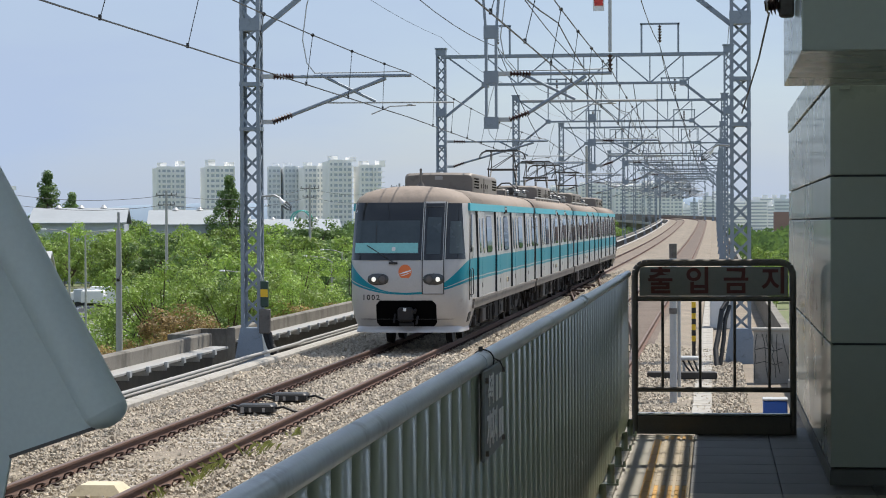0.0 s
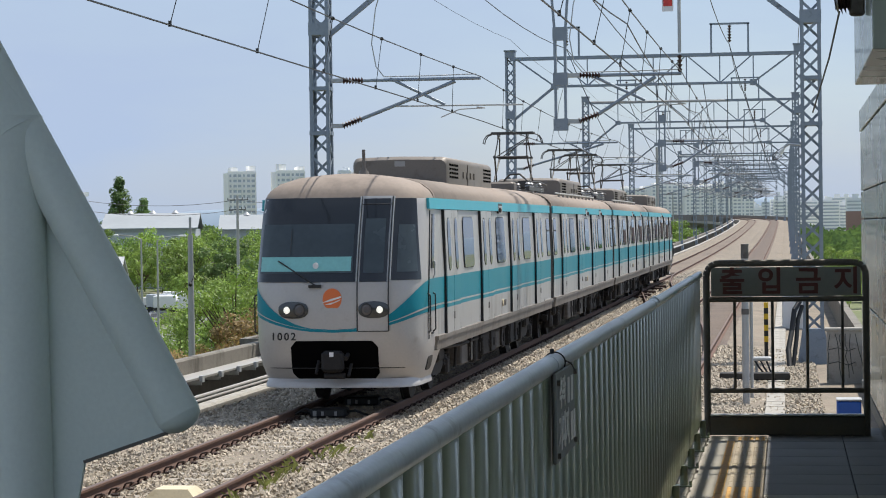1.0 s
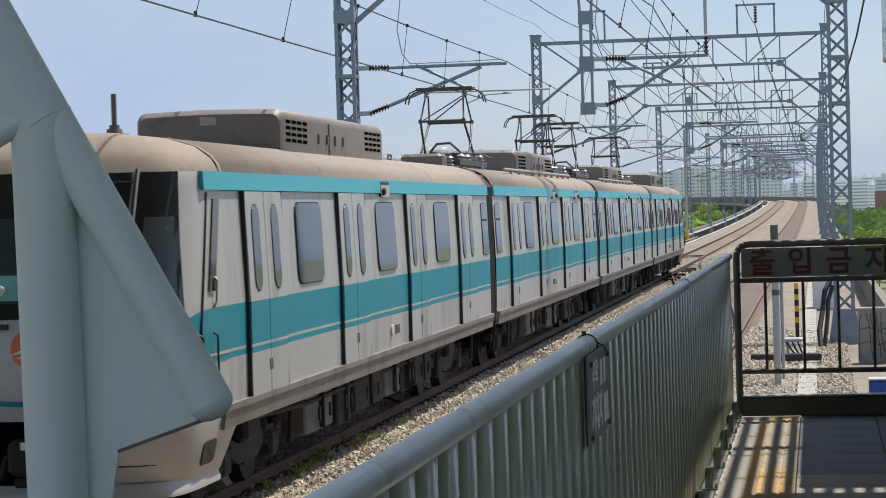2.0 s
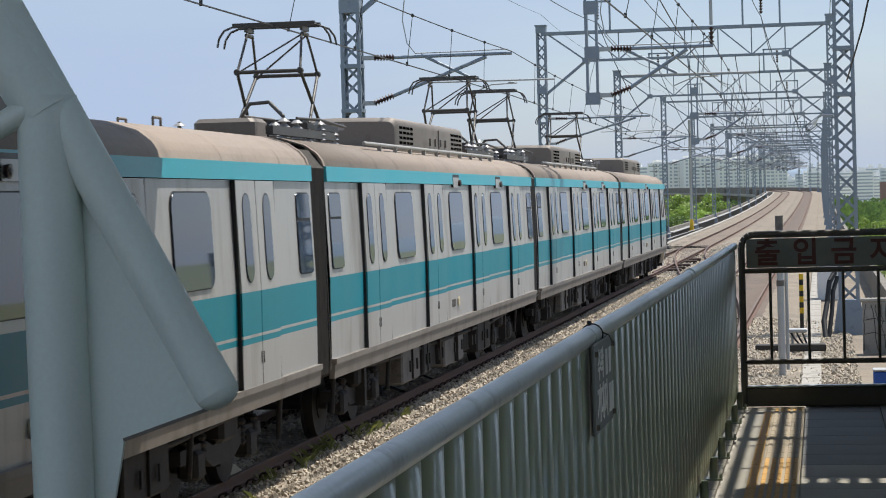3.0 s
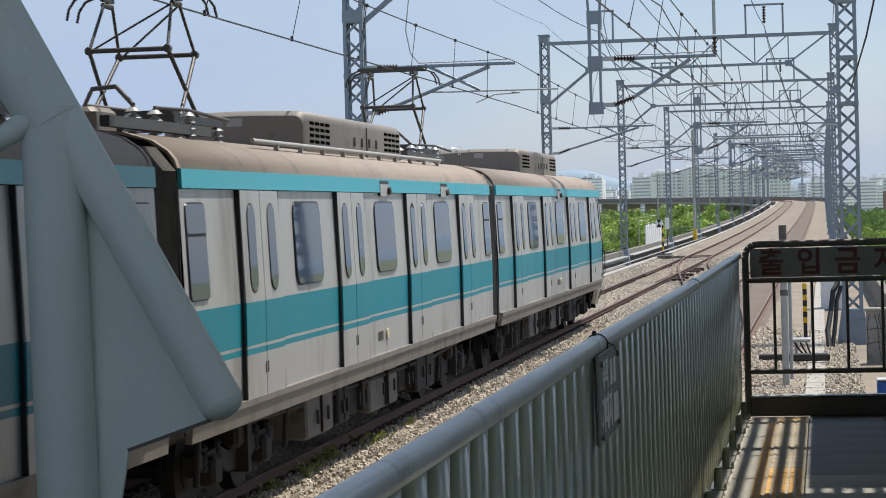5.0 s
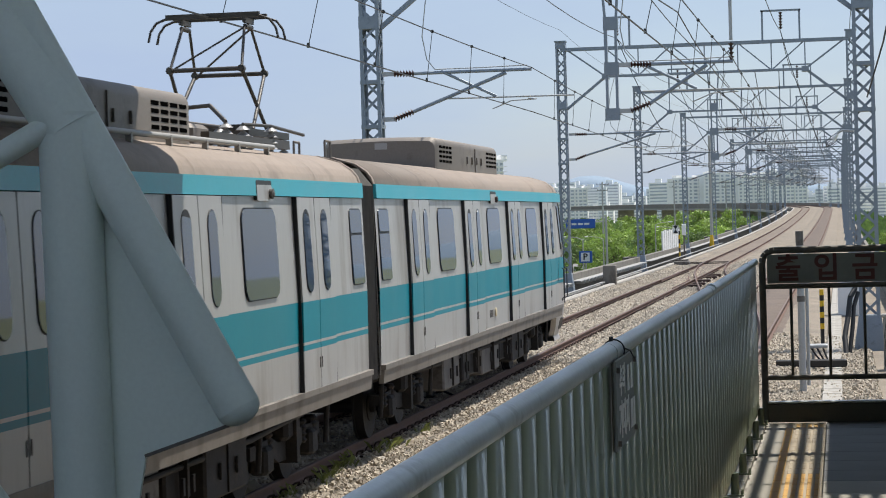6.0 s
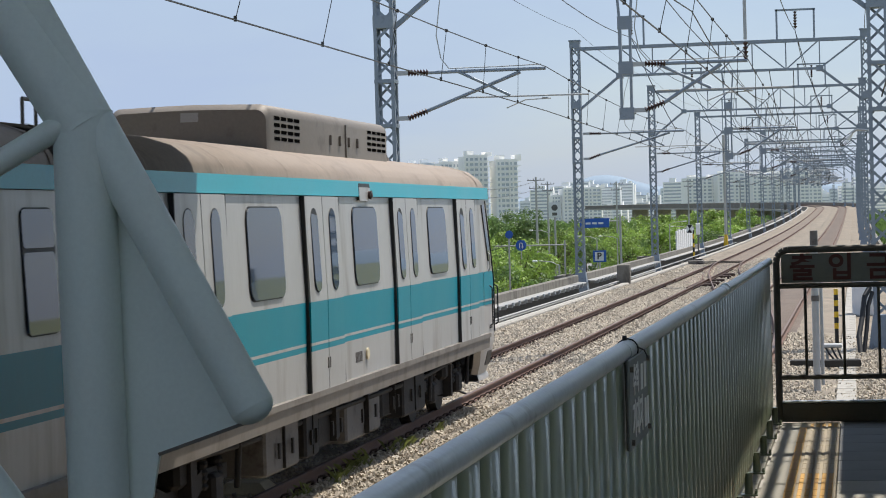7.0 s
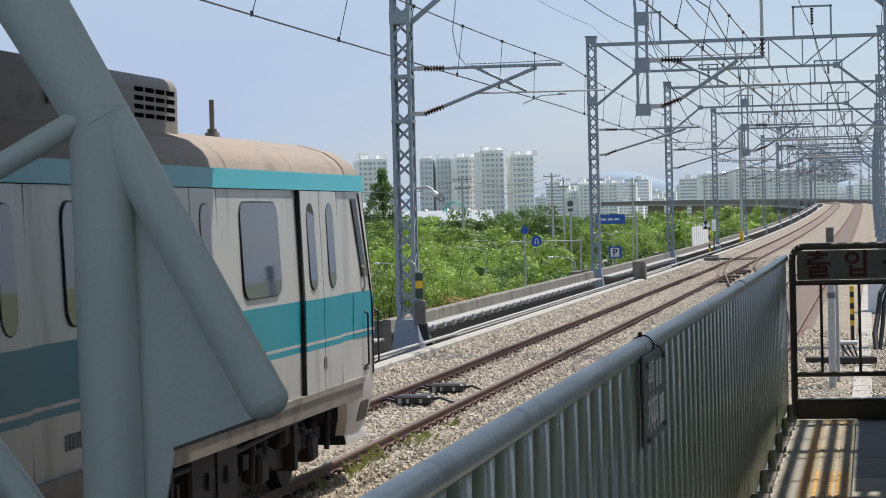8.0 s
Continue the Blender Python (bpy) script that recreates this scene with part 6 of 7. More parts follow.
    s = Shape()
    s.box(-0.04, 0.03, 0.582, 0.595, 0.93, 1.0)
    part("coupler_plate", s, WHITE, hole)
    s = Shape()
    rows = []
    for z, k, o in ((0.42, 1.0, 0.09), (0.46, 1.0, 0.09), (0.52, 0.985, 0.02), (0.56, 0.98, 0.0)):
        w = half_width(0.56) * k
        row = []
        for j in range(33):
            a = math.pi * j / 32
            c, d = math.cos(a), math.sin(a)
            row.append((w * math.copysign(abs(c) ** 0.36, c), -(NOSE - (NOSE + 0.18) * abs(d) ** 0.38) + o * (d > 0.2), z))
        rows.append(row)
    s.loft(rows, closed=False, smooth=True)
    s.add(rows[0], [tuple(range(33))])
    part("snow_skirt", s, FRONT, car, "curved silver skirt above the rails")
    s = Shape()
    pts = [(1.53 * math.cos(math.pi * k / 30), nose_y(1.50 * math.cos(math.pi * k / 30), 0.74) + 0.004, 0.735) for k in range(31)]
    s.path([(x * 0.965, y, z) for x, y, z in pts], 0.008, 5)
    part("seam", s, BLACK, car)
    for side in (-1, 1):
        # Black panel on the skin: the dark of the step hole is only colour.
        s = Shape()
        side_patch(s, side, 0.55, 1.0, 0.64, 0.87, 0.07, 0.008, 0.02)
        part("step_hole", s, BLACK, car)
        s = Shape()
        zs2 = (0.53, 0.62, 0.72, 0.82, 0.92, 1.03)
        ends_ = (1.42, 1.46, 1.52, 1.60, 1.70, 1.82)
        s.loft([[(side * half_width(z), -v, z) for v in (1.395, e)] for z, e in zip(zs2, ends_)], closed=False)
        s.loft([[(side * (half_width(z) - d), -e, z) for d in (0, 0.12)] for z, e in zip(zs2, ends_)], closed=False)
        part("side_skirt", s, FRONT, car, "silver skirt corner behind the cab step")
    # wiper
    s = Shape()
    p0, p1 = (-0.30, 2.04), (-1.02, 2.44)
    s.tube((p0[0], nose_y(*p0) + 0.04, p0[1]), (p1[0], nose_y(*p1) + 0.05, p1[1]), 0.012, 6)
    s.box(p0[0] - 0.14, p0[0] + 0.08, nose_y(*p0), nose_y(*p0) + 0.05, p0[1] - 0.03, p0[1] + 0.02)
    s.tube((-0.8, nose_y(-0.8, 2.5) + 0.04, 2.55), (-0.8, nose_y(-0.8, 2.9) + 0.03, 2.95), 0.006, 5)
    part("wiper", s, BLACK, car)
    # side of the cab: slanted narrow glass, grab handles
    for side in (-1, 1):
        for va, vb in ((0.42, 0.42),):
            s = Shape()
            pts = [(side * (half_width(z) + 0.003), -va - 0.36 * max(0.0, z - 1.95), z) for z in (1.15, 1.55, 1.95, 2.4, 2.8, 3.22)]
            s.path(pts, 0.012, 6)
            part("cab_seam", s, BLACK, car)
        s = Shape()
        zs2 = (2.28, 2.5, 2.75, 3.0, 3.16)
        rows = [[(side * (half_width(z) + 0.02), -v, z) for v in (0.72 + 0.40 * (z - 2.3), 0.94 + 0.40 * (z - 2.3))] for z in zs2]
        s.loft(rows, closed=False)
        back_rows = [[(x - side * 0.05, y, z) for x, y, z in r] for r in rows]
        edge = lambda g: [r[0] for r in g] + [r[1] for r in reversed(g)]
        s.loft([edge(back_rows), edge(rows)])
        part("cab_side_window", s, SCREEN, car, "narrow slanted dark side window")
        for v in (0.32, 0.85):
            s = Shape()
            x = side * half_width(1.6)
            s.path([(x, -v, 1.26), (x + side * 0.05, -v, 1.29), (x + side * 0.05, -v, 1.86), (x, -v, 1.89)], 0.013, 6)
            part("grab_handle", s, BLACK, car)
        s = Shape()
        s.box(side * 1.54, side * 1.562, -0.90, -0.70, 1.22, 1.25)
        part("handle_foot", s, BLACK, car)
        s = Shape()
        s.path([(side * 1.545, -0.95, 2.42), (side * 1.585, -0.93, 2.38), (side * 1.585, -0.90, 2.18), (side * 1.545, -0.88, 2.1)], 0.014, 6)
        part("door_handle", s, GALV, car, "bent steel door handle")


def end_gangway(car, v):
    g = Shape()
    rings = []
    for k in range(12):
        w, a = (1.51 if k % 2 else 1.44), v + k * 0.068
        rings.append([(-w, -a, 1.0), (w, -a, 1.0), (w, -a, 3.4), (w - 0.2, -a, 3.62), (-w + 0.2, -a, 3.62), (-w, -a, 3.4)])
    g.loft(rings, cap=True)
    part("gangway", g, BELLOWS, car, "dark grey-brown folded gangway bellows")
    g = Shape()
    prof = [(1.53, 1.05), (1.49, 3.42), (1.40, 3.56), (1.2, 3.68), (0.9, 3.75), (0, 3.8), (-0.9, 3.75), (-1.2, 3.68), (-1.40, 3.56), (-1.49, 3.42), (-1.53, 1.05)]
    g.prism(prof, -v, -v + 0.10)
    part("end_wall", g, UNDER, car)
    g = Shape()
    g.tube((0, -v, 0.85), (0, -v - 0.25, 0.85), 0.1, 10)
    part("coupler", g, UNDER, car)


def cab_car():
    car = thing("train_car", "silver commuter train car with a teal belt and driving cab", "train car", group="cars of the train")
    car_shell(car, NOSE, 19.62)
    cab(car)
    car_doors(car, (2.95, 7.55, 12.2, 16.85), (5.2, 9.9, 14.55), (19.15,))
    air_unit(car, 6.1, 12.4)
    underframe(car, 1.3, 19.7)
    bogie(car, 3.3)
    bogie(car, 16.6)
    end_gangway(car, 19.62)
    a = Shape()
    a.tube((0, -2.0, 3.82), (0, -2.0, 3.86), 0.14, 16)
    a.tube((0, -2.0, 3.86), (0, -2.0, 3.92), 0.10, 14, r2=0.085)
    a.tube((0, -2.0, 3.92), (0, -2.0, 3.96), 0.06, 12)
    a.tube((0, -2.0, 3.96), (0, -2.0, 4.28), 0.032, 10)
    part("antenna", a, UNIT, car, "short roof antenna on a ribbed foot")
    for x in (0.7, 0.25):
        g = Shape()
        g.path([(x, -18.8, 3.78), (x, -18.8, 4.0), (x, -19.1, 4.0), (x, -19.1, 3.78)], 0.018, 6)
        part("roof_step", g, UNIT, car)
    return car


def middle_car():
    car = thing("train_car", "silver commuter train car with a teal belt and pantographs", "train car", group="cars of the train")
    car_shell(car, 0.38, 19.62)
    car_doors(car, (3.15, 7.72, 12.28, 16.85), (5.44, 10.0, 14.57), (0.85, 19.15))
    air_unit(car, 6.1, 12.4)
    roof_pipes(car, 3.4, 15.6)
    underframe(car, 0.4, 19.6)
    bogie(car, 3.3)
    bogie(car, 16.7)
    end_gangway(car, 19.62)
    pantograph(car, 1.8)
    pantograph(car, 16.1)
    roof_gear(car, 3.7)
    roof_gear(car, 18.4)
    return car


STRETCH = 1.022     # length and height scale that fits the cars to the camera's view


def fit_to_view(car):
    """Scales a finished car in width, length and height to fit the camera's view; the bogies keep their wheels on the
    rails.
    """
    m = Matrix.Translation((0, 0, -0.065)) @ Matrix.Diagonal((0.92, STRETCH, STRETCH, 1))
    for ob in car.children_recursive:
        if ob.name.startswith("bogie"):
            ob.matrix_basis = pose(0, ob.matrix_basis.translation.y * STRETCH, 0)
        elif ob.parent.name.startswith("bogie") or ob.data is None:
            continue
        elif ob.name.startswith("digit"):
            ob.matrix_basis = Matrix.Translation(m @ ob.matrix_basis.translation) @ ob.matrix_basis.to_3x3().to_4x4()
        else:
            ob.data.transform(m)
    return car


TAIL = [(0, 132.61), (0.5, 124.0), (1, 115.75), (1.5, 107.84), (2, 100.22), (2.5, 92.86), (3, 85.75), (3.5, 78.86), (4, 72.2), (4.5, 65.75), (5, 59.48), (5.5, 53.38), (6, 47.48), (6.5, 41.75), (7, 36.25), (7.5, 30.97), (8, 26.12)]


def motions():
    for car, back_by, turned in TRAIN:
        walk(car, [(t, pose(TRACK_1, (s - back_by) * STRETCH, 0.0, 0, 0, 180 if turned else 0)) for t, s in TAIL])


# ---- land beyond the viaduct ----
def crown_mesh(name, seed, height, spread, leaf, count, material, conifer=False):
    """A crown of many small leaf clumps with gaps, round limbs that are returned too."""
    rng = np.random.default_rng(seed)
    limbs = Shape()
    trunk_top = height * 0.45
    limbs.tube((0, 0, -0.3), (0.1, 0.05, trunk_top), 0.010 * height, 8, r2=0.006 * height)
    centres = []
    n = 34 if not conifer else 48
    for k in range(n):
        if conifer:
            u = k / (n - 1)
            a = k * 2.4
            r = spread * 0.62 * (1 - u) ** 0.8 * (0.2 + 1.0 * rng.random())
            c = np.array([r * math.cos(a), r * math.sin(a), height * (0.14 + 0.83 * u) - 0.2 * r])
            rad = spread * (0.17 - 0.10 * u) * (0.7 + 0.6 * rng.random())
        else:
            a = k * 2.399 + rng.random()
            r = spread * (0.12 + 0.78 * rng.random() ** 0.6)
            c = np.array([r * math.cos(a), r * math.sin(a), height * (0.30 + 0.58 * rng.random() - 0.22 * (r / spread) ** 2)])
            rad = spread * (0.14 + 0.14 * rng.random())
        centres.append((c, rad))
        limbs.tube((0.05, 0.0, trunk_top * (0.5 + 0.5 * rng.random())), tuple(c), 0.006 * height, 5, r2=0.002 * height)
    per = count // n
    pts, nrm = [], []
    for c, rad in centres:
        d = rng.normal(size=(per, 3))
        d /= np.linalg.norm(d, axis=1)[:, None]
        rr = rad * (0.55 + 0.6 * rng.random((per, 1)) ** 0.7)
        p = c + d * rr * np.array([1, 1, 0.8])
        pts.append(p)
        nrm.append(d)
    p, d = np.concatenate(pts), np.concatenate(nrm)
    m = len(p)
    d = d + rng.normal(0, 0.42, (m, 3)) + np.array([0, 0, 0.3])
    d /= np.linalg.norm(d, axis=1)[:, None]
    h = np.cross(d, rng.normal(size=(m, 3)))
    h /= np.linalg.norm(h, axis=1)[:, None]
    g = np.cross(d, h)
    s = leaf * (0.6 + 0.8 * rng.random((m, 1)))
    v = np.stack([p - h * s, p - g * s * 0.5, p + h * s, p + g * s * 0.5 + d * s * 0.25], 1).reshape(-1, 3)
    f = (np.array([0, 1, 2, 3])[None] + 4 * np.arange(m)[:, None]).tolist()
    me = bpy.data.meshes.new(name)
    me.from_pydata(v.tolist(), [], f)
    me.materials.append(material)
    return me, limbs


def tree_kind(seed, height, spread, leaf, count, material, label, conifer=False):
    t = thing("tree", label, "tree", group="trees beside the viaduct")
    me, limbs = crown_mesh("crown", seed, height, spread, leaf, count, material, conifer)
    part("trunk", limbs, BARK, t)
    c = new("crown", me)
    c.parent = t
    return t


def woods():
    kinds = [tree_kind(1, 8.5, 3.3, 0.075, 10500, LEAF, "leafy green broadleaf tree below the viaduct"),
             tree_kind(2, 7.5, 3.0, 0.075, 10000, LEAF_DARK, "dark green broadleaf tree below the viaduct"),
             tree_kind(3, 7.0, 2.8, 0.07, 9500, LEAF_RED, "young reddish-tipped tree below the viaduct"),
             tree_kind(4, 9.0, 3.6, 0.075, 11000, LEAF, "wide leafy green tree below the viaduct"),
             tree_kind(5, 17.0, 9.5, 0.20, 9500, LEAF_DARK, "tall dark conifer behind the sheds", True),
             tree_kind(6, 8.5, 3.4, 0.17, 2900, LEAF, "leafy green tree in the middle distance"),
             tree_kind(7, 8.0, 3.2, 0.17, 2900, LEAF_DARK, "dark green tree in the middle distance"),
             tree_kind(8, 9.5, 3.8, 0.18, 3100, LEAF, "wide green tree in the middle distance")]
    rng = random.Random(11)
    spots = []
    y = 62.0
    while y < 150:
        for x in (-24, -30, -37, -45):
            spots.append((x + rng.uniform(-2.5, 2.5), y + rng.uniform(-2, 2), 0))
        y += 5.2
    for k in range(60):
        yy = rng.uniform(150, 430)
        spots.append((-yy * rng.uniform(0.12, 0.42) - 12, yy, 1))
    for k in range(16):
        yy = rng.uniform(178, 250)
        spots.append((yy * rng.uniform(-0.172, -0.142), yy, 1))
    for k in range(46):
        yy = rng.uniform(310, 440)
        spots.append((yy * rng.uniform(-0.15, -0.03), yy, 2))
    for k in range(14):
        yy = rng.uniform(130, 250)
        spots.append((yy * rng.uniform(-0.145, -0.10), yy, 3))
    for k in range(30):
        yy = rng.uniform(260, 520)
        spots.append((yy * rng.uniform(0.012, 0.12) + 3, yy, 2))
    for k in range(40):
        yy = rng.uniform(300, 425)
        spots.append((yy * rng.uniform(-0.34, -0.16), yy, 1))
    for k in range(16):
        yy = 92 + k * 4
        spots.append((-yy * rng.uniform(0.160, 0.19), yy, 4))
    for k in range(44):
        yy = rng.uniform(290, 395)
        spots.append((-yy * rng.uniform(0.165, 0.315), yy, 5))
    for k in range(34):
        yy = rng.uniform(425, 475)
        spots.append((yy * (-0.14 + 0.098 * k / 34), yy, 6))
    used = [False] * 8
    for x, y, far in spots:
        if far and (-74 < x < -52 or 256 < y < 282) or (far < 2 and x < 0 and x / y > -0.158 and not (y > 175 and x / y < -0.141)):
            continue
        red = 0.72 if (y < 132 and x > -33) else 0.22 if y < 132 else 0.0
        k = 2 if far == 4 or rng.random() < red else rng.choice((0, 0, 1, 1, 3)) if y < 150 else rng.choice((5, 5, 6, 6, 7))
        size = (rng.uniform(0.68, 1.08) if y < 105 else rng.uniform(0.85, 1.3)) if far < 2 else rng.uniform(1.0, 1.28) if far == 2 and x < 0 else rng.uniform(0.6, 0.95) if far == 2 else rng.uniform(0.95, 1.2) if far == 4 else rng.uniform(0.3, 0.55)
        if far > 4:
            size = rng.uniform(1.15, 1.5)
        if -0.335 < x / y < -0.25:
            if 135 < y < 330:
                continue
            size *= 0.68 if y < 136 else 1.0
        m = pose(x, y, GROUND, 0, 0, rng.uniform(0, 360)) @ Matrix.Diagonal((size, size, size, 1))
        if not used[k]:
            used[k] = True
            kinds[k].matrix_basis = m
            continue
        o = copy_thing(kinds[k], m)
        o.scale = (size, size, size)
    first = True
    for x, y, size in ((-92.5, 430, 1.18), (-128.4, 430, 1.25), (-123.0, 428, 1.0), (-131.5, 436, 0.85)):
        m = pose(x, y, GROUND, 0, 0, x * 7)
        o = kinds[4] if first else copy_thing(kinds[4], m)
        o.matrix_basis = m
        o.scale = (size, size, size)
        first = False
    for k in range(26):
        x, y, size = -132 + k * 2.9 + rng.uniform(-1, 1), 455 + rng.uniform(-8, 12), rng.uniform(1.45, 1.9)
        o = copy_thing(kinds[6], pose(x, y, GROUND, 0, 0, x * 13))
        o.scale = (size, size, size)
    # far belt of woods in front of the town
    rng2 = np.random.default_rng(8)
    m = 60000
    yy = 560 + rng2.random(m) * 240
    xx = -yy * (0.46 - 0.54 * rng2.random(m))
    hh = 7 + 5 * np.array([noise.noise((float(a) / 14, float(b) / 14, 0.0)) for a, b in zip(xx, yy)])
    zz = GROUND + hh * rng2.random(m) ** 0.5
    p = np.stack([xx, yy, zz], 1)
    a = rng2.random(m) * 6.28
    h = np.stack([np.cos(a), 0.5 * np.sin(a), 0.4 * np.sin(a * 3)], 1)
    g = np.stack([0.2 * np.cos(a * 2), 0.3 * np.cos(a), np.ones(m)], 1)
    s = 0.45 + 0.55 * rng2.random((m, 1))
    v = np.stack([p - h * s, p - g * s * 0.6, p + h * s, p + g * s * 0.6], 1).reshape(-1, 3)
    me = bpy.data.meshes.new("far_woods")
    me.from_pydata(v.tolist(), [], (np.arange(m)[:, None] * 4 + np.arange(4)[None]).tolist())
    me.materials.append(LEAF_DARK)
    tagged(new("far_woods", me), "belt of dark green woods before the town", "woods", "", "stuff")
    # low shrubs on the bank next to the viaduct
    m = 45000
    yy = 58 + rng2.random(m) ** 1.3 * 220
    xx = -15 - rng2.random(m) ** 0.8 * 40
    keep = (xx / yy < -0.135) | (rng2.random(m) < 0.25)
    xx, yy = xx[keep], yy[keep]
    m = len(xx)
    bump_ = np.array([noise.noise((float(a) / 2.2, float(b) / 2.2, 3.0)) for a, b in zip(xx, yy)])
    zz = GROUND + np.where(xx / yy < -0.14, 3.4, 1.6) * (1 + 0.8 * bump_) * rng2.random(m) ** 0.4
    p = np.stack([xx, yy, zz], 1)
    a = rng2.random(m) * 6.28
    h = np.stack([np.cos(a), np.sin(a), 0.3 * np.sin(a * 3)], 1)
    g = np.stack([-np.sin(a) * 0.5, np.cos(a) * 0.5, np.ones(m) * 0.8], 1)
    s = 0.10 + 0.12 * rng2.random((m, 1))
    v = np.stack([p - h * s, p - g * s * 0.6, p + h * s, p + g * s * 0.6], 1).reshape(-1, 3)
    me = bpy.data.meshes.new("shrubs")
    me.from_pydata(v.tolist(), [], (np.arange(m)[:, None] * 4 + np.arange(4)[None]).tolist())
    me.materials.append(LEAF)
    tagged(new("shrubs", me), "low green shrubs on the bank beside the viaduct", "shrub", "", "stuff")


def apartment(x, y, width, floors, bays, turn, label, wall=None, depth=14):
    """A slab block with its storeys, window by window, and lift heads on the roof."""
    wall = wall or APART
    b = thing("apartment_block", label, "apartment building", pose(x, y, GROUND, 0, 0, turn), group="apartment blocks")
    fh = 2.9
    h = floors * fh + 1.5
    s = Shape()
    s.box(-width / 2, width / 2, 0, depth, 0, h)
    for k in range(0, bays + 1, 3):
        xx = -width / 2 + width * k / bays
        s.box(xx - 0.35, xx + 0.35, -0.8, 0, 0, h + 0.5)
    part("wall", s, wall, b)
    s = Shape()
    rng = random.Random(int(abs(x)))
    k = 0
    while k < bays:
        xx = -width / 2 + width * (k + 0.8) / bays
        s.box(xx, xx + width / bays * 1.5, 3, depth - 3, h, h + rng.uniform(2.2, 4.5))
        k += 4
    s.box(-width / 2, width / 2, 0, 0.3, h, h + 0.9)
    part("roof_house", s, wall, b)
    win = Shape()
    win.box(-0.5, 0.5, -0.06, 0.0, -0.5, 0.5)
    bw = width / bays
    first = None
    g = Shape()
    for f in range(floors):
        for k in range(bays):
            cx = -width / 2 + bw * (k + 0.5)
            z = 1.2 + fh * f + fh * 0.55
            w2 = bw * (0.36 if k % 3 else 0.2)
            g.box(cx - w2, cx + w2, -0.1, -0.005, z - 0.75, z + 0.7)
    side = Shape()
    for f in range(floors):
        for k in range(3):
            z = 1.2 + fh * f + fh * 0.55
            yy = depth * (k + 0.5) / 3
            side.box(width / 2 + 0.005, width / 2 + 0.1, yy - 0.7, yy + 0.7, z - 0.6, z + 0.6)
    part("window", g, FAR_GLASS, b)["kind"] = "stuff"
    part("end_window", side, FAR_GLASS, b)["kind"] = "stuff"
    s = Shape()
    for f in range(floors):
        z = 1.2 + fh * f
        for k in range(0, bays, 3):
            cx = -width / 2 + bw * (k + 1.5)
            s.box(cx - bw * 1.2, cx + bw * 1.2, -0.5, -0.11, z, z + 0.35)
    part("balcony_edge", s, wall, b)["kind"] = "stuff"
    return b


def town():
    tall = "tall cream apartment block beyond the woods"
    D = 1250
    for az, w, fl, bays, turn, wall in ((-0.2411, 15.5, 14, 6, 25, None), (-0.218, 16, 14, 6, 25, None), (-0.1965, 7, 14, 3, 5, APART_GREY), (-0.1885, 8.5, 14, 4, 25, APART_GREY), (-0.177, 11.5, 14, 5, 25, None), (-0.1636, 13, 15, 5, 25, None), (-0.150, 12, 14, 5, 25, None), (-0.322, 12, 10, 5, 30, None)):
        apartment(az * D, D + 12 * math.sin(az * 90), w, fl, bays, turn, tall, wall)
    D2 = 1900
    rng = random.Random(21)
    for az, w, fl in ((-0.118, 22, 11), (-0.126, 14, 9), (-0.062, 26, 13), (-0.048, 28, 14), (-0.034, 26, 13), (-0.022, 22, 14)):
        apartment(az * D2, D2, w * 1.5, fl, 9, 25, "cream apartment block far across the town", None)
    # low far town, block by block
    for k in range(110):
        az = -0.142 + 0.175 * k / 110 + rng.uniform(-0.001, 0.001)
        y = rng.uniform(2300, 3000)
        w, h = rng.uniform(8, 24), rng.uniform(16, 46)
        b = thing("town_building", "pale town building far away", "building", pose(az * y, y, GROUND), group="far town buildings")
        s = Shape()
        s.box(-w / 2, w / 2, 0, 14, 0, h)
        s.box(-w / 6, w / 6, 2, 8, h, h + 4)
        part("wall", s, APART if k % 3 else APART_GREY, b)
        g = Shape()
        for f in range(int(h / 3.4)):
            g.box(-w / 2 + 1, w / 2 - 1, -0.2, -0.02, 2 + f * 3.4, 3.5 + f * 3.4)
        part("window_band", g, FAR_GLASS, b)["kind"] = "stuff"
    b = thing("brick_building", "red-brown long building far beyond the near masts", "building", pose(0.035 * 1500, 1500, GROUND))
    s = Shape()
    s.box(-14, 40, 0, 20, 0, 17)
    s.box(-2, 8, 2, 12, 17, 24)
    part("wall", s, mat("red_brown_wall", (0.30, 0.19, 0.16), 0.8, 0, 0.1, 0.1, 1), b)
    # sheds and greenhouse
    for az, y, w, d, h, wall, roof in ((-0.285, 410, 17, 22, 11.0, SHED_WALL, SHED), (-0.229, 430, 19, 20, 10.6, SHED_WALL, SHED), (-0.185, 560, 22, 30, 9.0, SHED, SHED), (-0.335, 300, 20, 14, 4.2, SHED_WALL, GALV)):
        t = thing("shed", "low industrial shed with a pitched pale roof", "shed", pose(az * y, y, GROUND, 0, 0, 12), group="industrial sheds")
        s = Shape()
        s.box(-w / 2, w / 2, 0, d, 0, h)
        part("wall", s, wall, t)
        s = Shape()
        s.prism_x([(-0.6, h), (d / 2, h + 2.8), (d + 0.6, h), (d + 0.6, h + 0.25), (d / 2, h + 3.05), (-0.6, h + 0.25)], -w / 2 - 0.5, w / 2 + 0.5)
        part("roof", s, roof, t)
        s = Shape()
        for k in range(3):
            s.tube((-w / 4 + k * w / 4, d / 2, h + 1.6), (-w / 4 + k * w / 4, d / 2, h + 3.0), 0.5, 12)
            s.tube((-w / 4 + k * w / 4, d / 2, h + 3.0), (-w / 4 + k * w / 4, d / 2, h + 3.6), 0.75, 12, r2=0.2)
        part("roof_vent", s, GALV, t)
        s = Shape()
